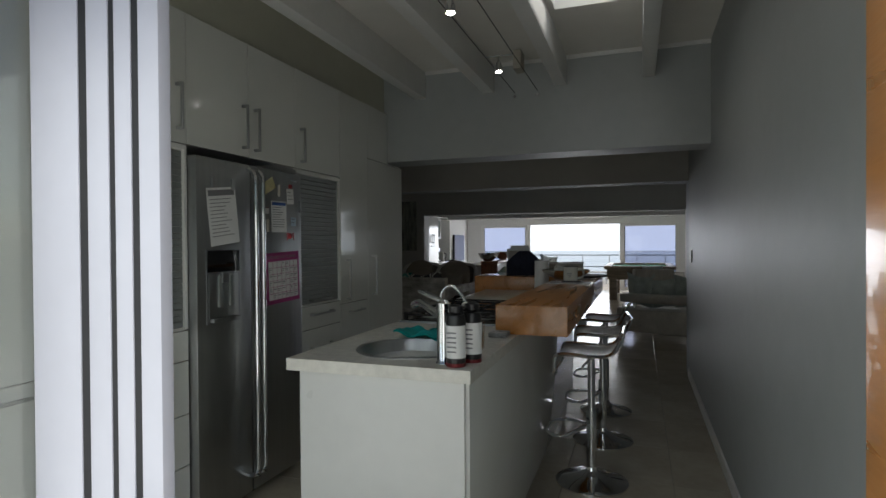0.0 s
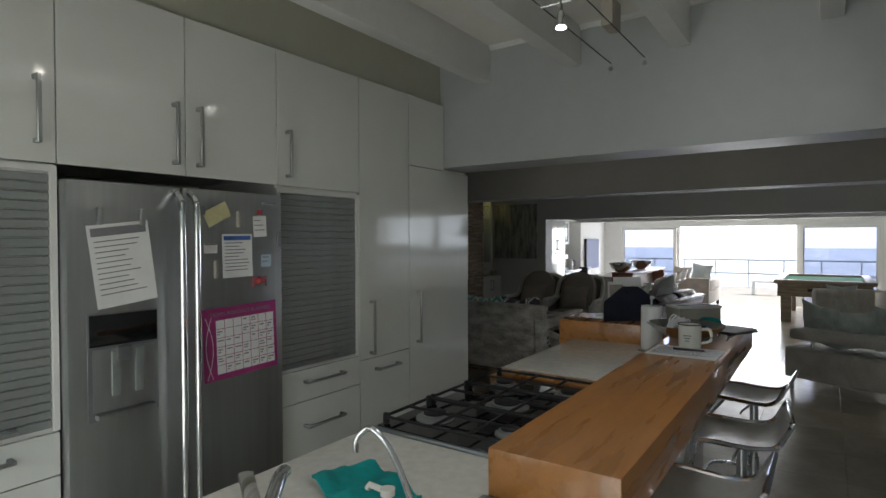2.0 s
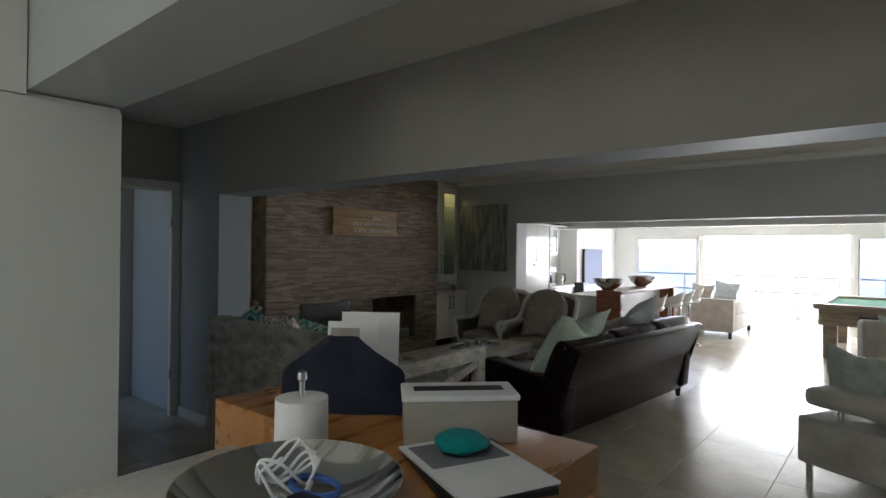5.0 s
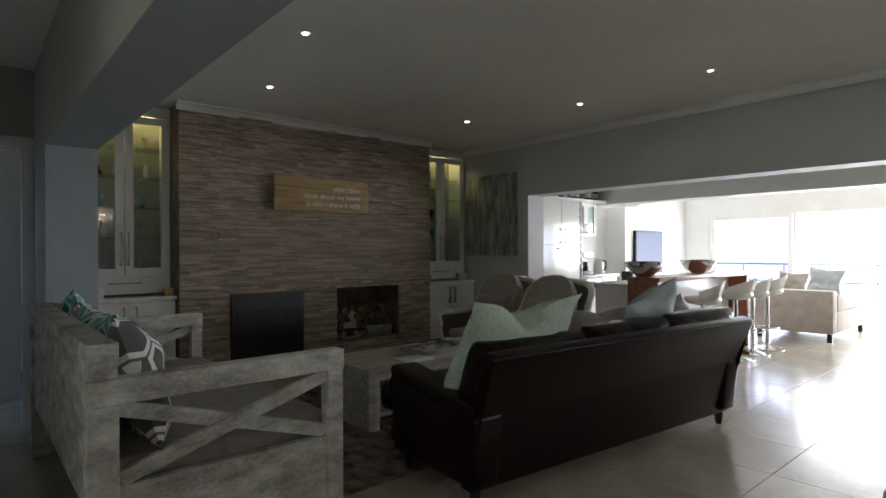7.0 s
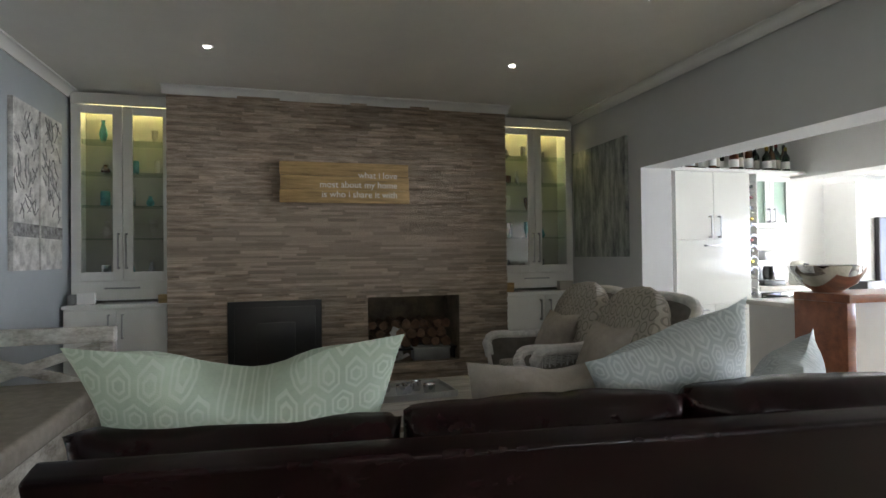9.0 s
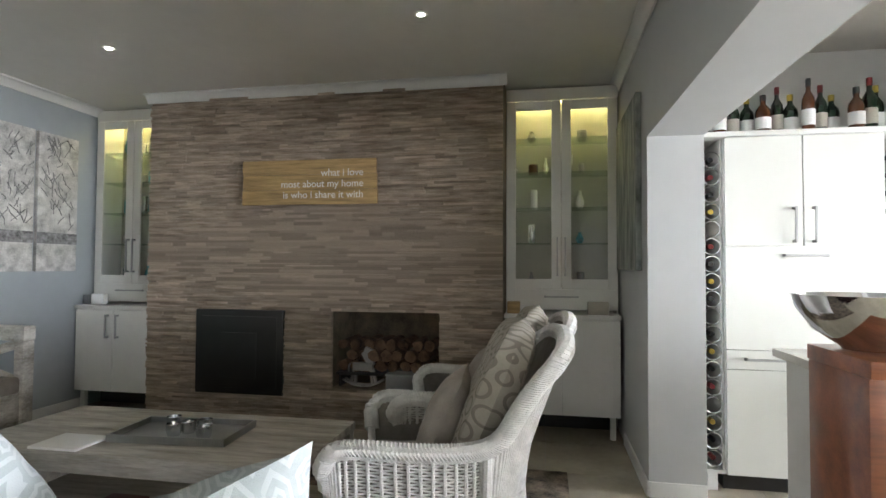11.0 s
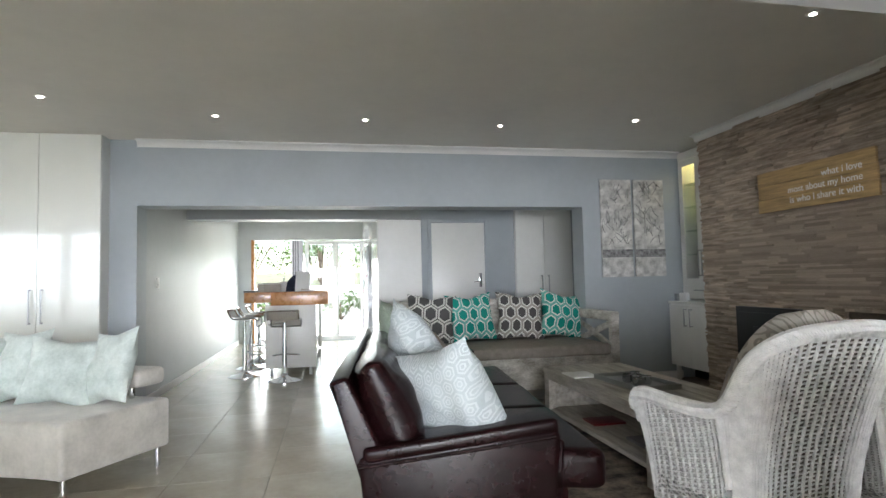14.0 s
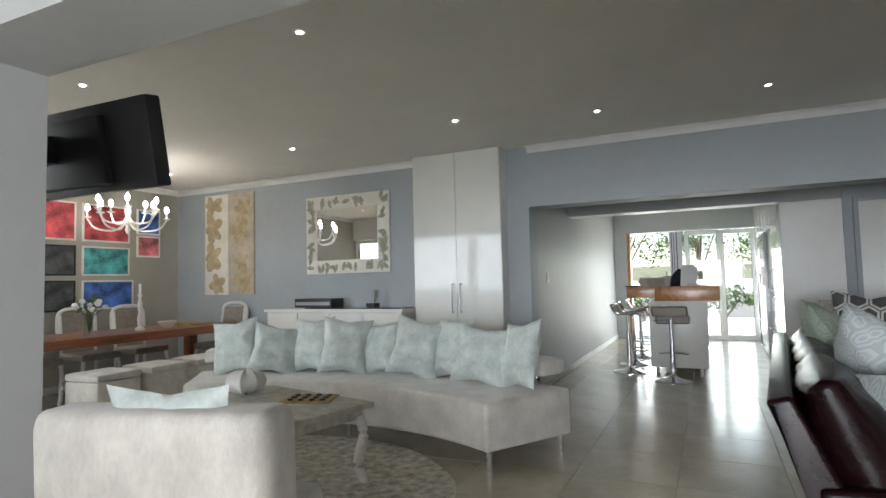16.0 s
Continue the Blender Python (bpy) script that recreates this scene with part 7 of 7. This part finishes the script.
part("soap", box(-0.033, 0.033, -0.025, 0.025, 0.003, 0.07, 0.012, 3), "amber", sb_)
part("pump", lathe([(0.02, 0.122), (0.02, 0.142), (0.008, 0.145), (0.008, 0.172), (0.014, 0.174), (0.014, 0.186)], 16), "enamel", sb_)
part("nozzle", tube([(0, 0, 0.18), (-0.045, 0, 0.182), (-0.05, 0, 0.173)], 0.006, 8), "enamel", sb_)
part("label", box(-0.02, 0.02, -0.0288, -0.0284, 0.02, 0.06), "paper", sb_)
cloth = bmesh.new()
bmesh.ops.create_grid(cloth, x_segments=22, y_segments=16, size=0.5)
for v in cloth.verts:
    p = v.co.copy()
    v.co = Vector((p.x * 0.24, p.y * 0.19, 0.014 + 0.016 * noise.noise(Vector((p.x * 4, p.y * 4, 3))) + 0.010 * math.sin(p.x * 9 + 2 * p.y)))
bmesh.ops.solidify(cloth, geom=list(cloth.faces), thickness=0.008)
single("dish_cloth", cloth, "tealcloth", "crumpled teal dish cloth on the worktop", "cloth", pose(-0.85, 2.37, 0.975, 0, 0, -20))
single("cork_coaster", box(-0.57, -0.49, 2.40, 2.49, 0.971, 0.992, 0.004), "band", "dark square coaster beside the bar", "coaster")

ZB = 1.106
pr = thing("paper_roll", "white kitchen paper roll on a steel stand", "paper roll", pose(-0.685, 4.55, 0.991))
part("roll", lathe([(0.02, 0.012), (0.058, 0.012), (0.056, 0.25), (0.02, 0.25)], 28), "paper", pr)
part("stand", lathe([(0.075, 0), (0.075, 0.008), (0.006, 0.012), (0.006, 0.285), (0.011, 0.29), (0.009, 0.305), (0, 0.31)], 20), "steel", pr)
mg = thing("enamel_mug", "white enamel mug with dark rim", "mug", pose(-0.405, 4.12, ZB))
part("body", lathe([(0.045, 0), (0.05, 0.006), (0.051, 0.105), (0.053, 0.11), (0.049, 0.11), (0.047, 0.012), (0.0, 0.008)], 28), "enamel", mg)
part("rim", lathe([(0.0525, 0.108), (0.0545, 0.110), (0.053, 0.113), (0.049, 0.112)], 28, ring=True), "black", mg)
part("handle", tube(curve_pts([(0.05, 0, 0.09), (0.085, 0.01, 0.088), (0.088, 0.01, 0.04), (0.05, 0, 0.025)], 5), 0.007, 8), "enamel", mg)
for k in range(3):
    part("print_line", box(-0.018 + 0.004 * k, 0.016 - 0.004 * k, -0.0532, -0.0526, 0.06 - 0.012 * k, 0.064 - 0.012 * k), "ink", mg)
ps = thing("paper_sheet", "printed white sheet of paper on the bar", "paper", pose(-0.40, 3.99, ZB, 0, 0, -1))
part("sheet", box(-0.145, 0.145, -0.12, 0.12, 0, 0.0015), "paper", ps)
for k in range(12):
    part("print_line", box(-0.13, 0.13 - 0.03 * (k % 3), 0.085 - 0.015 * k, 0.090 - 0.015 * k, 0.0016, 0.002), "ink", ps)
pe = thing("pen", "black ballpoint pen lying on paper", "pen", pose(-0.385, 4.02, ZB + 0.008, 0, 0, 6))
part("barrel", turned(cyl(0.0055, -0.07, 0.06, 12), pose(0, 0, 0, 0, 90, 0)), "black", pe)
part("tip", turned(cyl(0.0055, 0.06, 0.078, 12, r2=0.001), pose(0, 0, 0, 0, 90, 0)), "steel", pe)
bw = thing("steel_bowl", "wide shallow steel bowl with cables and clutter", "bowl", pose(-0.47, 4.37, ZB))
part("bowl", lathe([(0.06, 0), (0.08, 0.004), (0.135, 0.03), (0.172, 0.057), (0.188, 0.074), (0.185, 0.076), (0.168, 0.061), (0.13, 0.036), (0.07, 0.012), (0, 0.01)], 36), "chrome", bw)
rk_ = random.Random(2)
for k in range(3):
    pts = [(-0.04 + 0.05 * math.cos(q * 0.9 + k) + rk_.uniform(-0.01, 0.01), 0.02 + 0.05 * math.sin(q * 0.9 + k), 0.05 + 0.03 * math.sin(q * 1.7 + k) + 0.01 * k) for q in range(12)]
    single("charging_cable", tube(curve_pts(pts, 4), 0.003, 6), "paper", "coiled white cable in the steel bowl", "cable", pose(-0.47, 4.37, ZB + 0.01), "bowl clutter")
single("lanyard", tube([(0.05 * math.cos(q), 0.03 * math.sin(q), 0.055) for q in [2 * math.pi * j / 20 for j in range(20)]], 0.006, 6, closed=True), "pic_blue", "blue wristband in the steel bowl", "lanyard", pose(-0.43, 4.39, ZB + 0.01))
single("small_pouch", box(-0.03, 0.03, -0.02, 0.02, 0.02, 0.05, 0.01), "navy", "dark pouch in the steel bowl", "pouch", pose(-0.40, 4.35, ZB + 0.02))
bg = bmesh.new()
bmesh.ops.create_grid(bg, x_segments=10, y_segments=12, size=0.5)
for v in bg.verts:
    u, w_ = v.co.x, v.co.y + 0.5
    v.co = Vector((u * 0.34 * (1 - 0.75 * max(0, w_ - 0.55) / 0.45), 0.03 * noise.noise(Vector((u * 3, w_ * 3, 1))), w_ * 0.215))
bmesh.ops.solidify(bg, geom=list(bg.faces), thickness=0.10)
single("navy_bag", bg, "navy", "soft navy fabric bag standing on the bar", "bag", pose(-0.88, 4.83, ZB, 0, 0, 38))
br_ = thing("brochure_stand", "white brochures standing behind the bag", "brochure", pose(-0.955, 4.95, ZB, -8, 0, 35))
part("brochure", box(-0.10, 0.06, 0, 0.004, 0, 0.235), "paper", br_)
part("brochure", box(-0.06, 0.12, 0.008, 0.012, 0, 0.265), "paper", br_)
part("photo", box(-0.09, 0.0, -0.0012, -0.0004, 0.14, 0.215), "linen_taupe", br_)
bb = thing("storage_box", "beige box with white rim and slot", "box", pose(-0.53, 4.90, ZB, 0, 0, 45))
part("body", box(-0.135, 0.135, -0.065, 0.065, 0, 0.10, 0.004), "beige_box", bb)
part("lid", box(-0.14, 0.14, -0.07, 0.07, 0.1005, 0.115, 0.004), "paper", bb)
part("slot", box(-0.11, 0.11, -0.02, 0.02, 0.1155, 0.117), "black", bb)
pp = thing("paper_stack", "stack of documents and a magazine on the bar", "paper", pose(-0.365, 4.74, ZB, 0, 0, -30))
part("folder", box(-0.15, 0.15, -0.11, 0.11, 0, 0.014, 0.002), "black", pp)
part("sheet", turned(box(-0.15, 0.15, -0.105, 0.105, 0.0145, 0.02), pose(0, 0, 0, 0, 0, 6)), "paper", pp)
part("photo", turned(box(-0.13, 0.0, -0.09, 0.09, 0.0205, 0.0215), pose(0, 0, 0, 0, 0, 6)), "ink", pp)
pk = bmesh.new()
bmesh.ops.create_uvsphere(pk, u_segments=14, v_segments=9, radius=0.06)
for v in pk.verts:
    v.co.z = (v.co.z + 0.06) * 0.35
    v.co += 0.012 * Vector((noise.noise(v.co * 30), noise.noise(v.co * 30 + Vector((5, 0, 0))), 0))
single("teal_packet", pk, "tealcloth", "crinkled green packet on the papers", "packet", pose(-0.42, 4.77, ZB + 0.022))
nb = thing("notepad", "pile of white notepads on the bar end", "notepad", pose(-1.0, 4.92, ZB, 0, 0, 10))
part("pad", box(-0.12, 0.1, -0.08, 0.08, 0, 0.015, 0.002), "paper", nb)
part("pad", box(-0.05, 0.09, -0.06, 0.05, 0.0155, 0.03, 0.002), "beige_box", nb)
sp2 = thing("power_socket", "white wall socket beside the opening", "socket", pose(KX1, 5.9, 1.25, 0, 0, 90))
part("plate", box(-0.04, 0.04, 0.0, 0.01, -0.06, 0.06, 0.003), "trim", sp2)
part("switch", box(-0.012, 0.012, 0.01, 0.014, -0.02, 0.02, 0.002), "paper", sp2)

# ---- outdoors ----
gr = bmesh.new()
bmesh.ops.create_grid(gr, x_segments=60, y_segments=60, size=1.0)
for v in gr.verts:
    x, y = v.co.x, v.co.y
    wx = math.copysign(abs(x) ** 3 * 2500 + abs(x) * 20, x)
    wy = math.copysign(abs(y) ** 3 * 2500 + abs(y) * 20, y)
    z = -0.22
    if wy > 24:
        z = max(-24.0, -0.22 - (wy - 24) * 0.16)
    if wy <= -15:
        z = -0.22 + min(3.0, (-15 - wy) * 0.05)
    v.co = Vector((wx, wy, z))
structure("ground", gr, "grass", "coastal grass sloping down towards the sea", "ground")
structure("water", turned(box(-3500, 3500, 90, 3500, -21.0, -20.5), pose(0, 0, 0)), "sea", "pale blue sea reaching the horizon", "sea")
structure("backdrop", box(-4200, 4200, 1500, 1502, -60, 900), "haze", "bright hazy sky over the sea horizon", "sky")
hd = bmesh.new()
bmesh.ops.create_grid(hd, x_segments=60, y_segments=24, size=0.5)
for v in hd.verts:
    u, w_ = v.co.x, v.co.y
    prof = max(0, (u + 0.5)) ** 0.7 * max(0.0, 1 - (2 * w_) ** 2)
    v.co = Vector((40 + (u + 0.5) * 900, 620 + w_ * 260, -22 + 34 * prof * (0.75 + 0.35 * noise.noise(Vector((u * 6, w_ * 4, 0))))))
structure("headland", hd, "hill", "dark scrub covered headland beyond the bay", "headland")
structure("deck_sea", box(-7, 6, SEAY + 0.2, 22.5, -0.2, -0.02), "paving", "pale paved terrace outside the sea doors", "terrace")
wl = thing("terrace_bench", "small white bench on the sea terrace", "bench", pose(-1.3, 19.8, -0.02))
part("seat", box(-0.4, 0.4, -0.15, 0.15, 0.36, 0.42, 0.01), "trim", wl)
for x in (-0.32, 0.32):
    part("leg", box(x - 0.04, x + 0.04, -0.1, 0.1, 0, 0.36, 0.006), "trim", wl)
rlg = thing("terrace_rail", "low steel railing at the terrace edge", "railing")
for i in range(14):
    part("post", cyl(0.02, -0.02, 0.9, 10, m=Matrix.Translation((-7 + i, 22.3, 0))), "steel", rlg)
for z in (0.45, 0.9):
    part("rail", tube([(-7, 22.3, z), (6, 22.3, z)], 0.02, 8), "steel", rlg)
structure("patio", box(-8, 8, -6.0, KY - 0.125, -0.2, -0.015), "paving", "sunlit pale garden patio outside the kitchen", "patio")
structure("garden_wall", box(-12, 12, -7.6, -7.35, -0.2, 1.1, 0.01), "wall_white", "low white plastered garden wall", "garden wall")


def leafy(seed, w, d, h, n, size):
    r = random.Random(seed)
    bm = bmesh.new()
    blobs = [(r.uniform(-w, w), r.uniform(-d, d), r.uniform(0.25, 0.95) * h, r.uniform(0.25, 0.5) * h * 0.6) for _ in range(14)]
    verts, faces = [], []
    for i in range(n):
        bx_, by_, bz_, br2 = r.choice(blobs)
        v = Vector((r.gauss(0, 1), r.gauss(0, 1), r.gauss(0, 1))).normalized() * br2 * r.uniform(0.55, 1.05)
        c = Vector((bx_, by_, bz_)) + v
        if c.z < 0.05:
            continue
        m = Euler((r.uniform(-1, 1), r.uniform(-1, 1), r.uniform(0, 6.28))).to_matrix()
        s = size * r.uniform(0.6, 1.3)
        k = len(verts)
        for p in ((-0.5, 0, 0), (0, 0.28, 0.04), (0.5, 0, 0), (0, -0.28, 0.04)):
            verts.append(tuple(c + m @ (Vector(p) * s)))
        faces.append((k, k + 1, k + 2, k + 3))
    me = bpy.data.meshes.new("crown")
    me.from_pydata(verts, [], faces)
    me.materials.append(M["leaf"])
    return me


def shrub(x, y, seed, w, h, trunk_h, n=2600, size=0.13):
    t = thing("garden_tree" if trunk_h > 0.6 else "garden_shrub", "leafy green garden " + ("tree with pale trunk" if trunk_h > 0.6 else "shrub by the wall"), "tree" if trunk_h > 0.6 else "shrub", pose(x, y, -0.2))
    bm = tube(curve_pts([(0, 0, 0), (0.05, 0.03, trunk_h * 0.5), (-0.03, 0.0, trunk_h), (0.05, 0, trunk_h + h * 0.4)], 4), 0.07 if trunk_h > 0.6 else 0.03, 8)
    rr_ = random.Random(seed)
    for k in range(5):
        a = rr_.uniform(0, 6.28)
        tube(curve_pts([(0, 0, trunk_h * 0.9), (0.3 * w * math.cos(a), 0.3 * w * math.sin(a), trunk_h + h * 0.3), (0.6 * w * math.cos(a), 0.6 * w * math.sin(a), trunk_h + h * 0.6)], 4), 0.025, 6, bm=bm)
    part("trunk", bm, "bark", t)
    crown = new("crown", leafy(seed, w * 0.75, w * 0.6, h, n, size))
    crown.parent, crown.location = t, (0, 0, trunk_h)


for i, (x, y, w, h, th) in enumerate(((-6.0, -9.2, 1.7, 2.8, 1.5), (-3.4, -8.8, 1.6, 2.6, 1.4), (-0.9, -9.0, 1.7, 2.9, 1.5), (1.7, -8.8, 1.6, 2.6, 1.4), (4.3, -9.2, 1.7, 2.8, 1.5))):
    shrub(x, y, 40 + i, w, h, th)
for i, (x, y) in enumerate(((-4.6, -6.9), (-2.6, -6.8), (-1.6, -6.9), (0.6, -6.8), (2.6, -6.9))):
    shrub(x, y, 60 + i, 0.7, 0.9, 0.15, 900, 0.10)

# ---- pieces: stone strips ----
def stone_strips():
    r = random.Random(77)
    mats = M["stone"]
    strips = []
    z = 0.0
    while z < SZ1 - 0.06:
        h = r.choice((0.016, 0.020, 0.024, 0.029))
        y = SY0
        while y < SY1 - 0.001:
            ln = r.uniform(0.08, 0.42)
            y1 = min(SY1, y + ln)
            if SY1 - y1 < 0.08:
                y1 = SY1
            for a, b in clip(y, y1, z, z + h):
                strips.append((a, b, z, z + h, r.uniform(0.0, 0.026)))
            y = y1
        z += h
    return strips


def clip(y0, y1, z0, z1):
    out = [(y0, y1)]
    for hy0, hy1, hz0, hz1 in HOLES:
        if z1 > hz0 + 0.004 and z0 < hz1 - 0.004:
            nxt = []
            for a, b in out:
                if b <= hy0 or a >= hy1:
                    nxt.append((a, b))
                else:
                    if a < hy0 - 0.01:
                        nxt.append((a, hy0))
                    if b > hy1 + 0.01:
                        nxt.append((hy1, b))
            out = nxt
    return out


strips = stone_strips()
strips.sort(key=lambda s: abs((s[2] + s[3]) / 2 - 1.35) + 0.25 * abs((s[0] + s[1]) / 2 - 8.9))
unit = box(0, 1, 0, 1, 0, 1)
unit_me = mesh_of("stone_strip", unit)
unit_me.materials.append(M["stone"])
for a, b, z0, z1, d in strips[:300]:
    s = new("stone_strip", unit_me)
    s.parent = breast
    s.matrix_basis = Matrix.Translation((STX - 0.03, a + 0.0008, z0 + 0.0008)) @ Matrix.Diagonal((0.02 + d, b - a - 0.0016, z1 - z0 - 0.0016, 1))
verts, faces = [], []
for a, b, z0, z1, d in strips[300:]:
    k = len(verts)
    x0, x1 = STX - 0.03, STX - 0.01 + d
    a, b, z0, z1 = a + 0.0008, b - 0.0008, z0 + 0.0008, z1 - 0.0008
    verts += [(x0, a, z0), (x1, a, z0), (x1, b, z0), (x0, b, z0), (x0, a, z1), (x1, a, z1), (x1, b, z1), (x0, b, z1)]
    faces += [tuple(k + i for i in f_) for f_ in ((0, 1, 5, 4), (1, 2, 6, 5), (2, 3, 7, 6), (4, 5, 6, 7), (3, 2, 1, 0))]
me = bpy.data.meshes.new("stone_strips")
me.from_pydata(verts, [], faces)
me.materials.append(M["stone_rest"])
rest = new("stone_strips", me)
rest.parent = breast
rest["kind"] = "stuff"

# ---- pieces: floor tiles ----
floor_ob = bpy.data.objects["floor"]
TS, JT = 0.60, 0.003
tile_me = mesh_of("tile", box(JT / 2, TS - JT / 2, JT / 2, TS - JT / 2, -0.0075, 0.0, 0.001, 1))
tile_me.materials.append(M["tile"])
near, far = [], []
ix0, iy0 = -0.955, 8.22
for i in range(-9, 12):
    for j in range(-14, 16):
        x, y = ix0 + TS * i, iy0 + TS * j
        if x + TS > 6.3 or x < -6.1 or y < KY - 0.1 or y + TS > SEAY + 0.1:
            continue
        near.append((x, y)) if -2.6 < x < 1.7 and y < 13.2 else far.append((x, y))
for x, y in near[:290]:
    t_ = new("tile", tile_me)
    t_.parent, t_.location = floor_ob, (x, y, 0)
far += near[290:]
verts, faces = [], []
for x, y in far:
    k = len(verts)
    a, b, c, d = x + JT / 2, x + TS - JT / 2, y + JT / 2, y + TS - JT / 2
    verts += [(a, c, -0.0075), (b, c, -0.0075), (b, d, -0.0075), (a, d, -0.0075), (a, c, 0), (b, c, 0), (b, d, 0), (a, d, 0)]
    faces += [tuple(k + i for i in f_) for f_ in ((0, 1, 5, 4), (1, 2, 6, 5), (2, 3, 7, 6), (3, 0, 4, 7), (4, 5, 6, 7))]
me = bpy.data.meshes.new("tiles")
me.from_pydata(verts, [], faces)
me.materials.append(M["tile_far"])
rest = new("tiles", me)
rest.parent = floor_ob
rest["kind"] = "stuff"
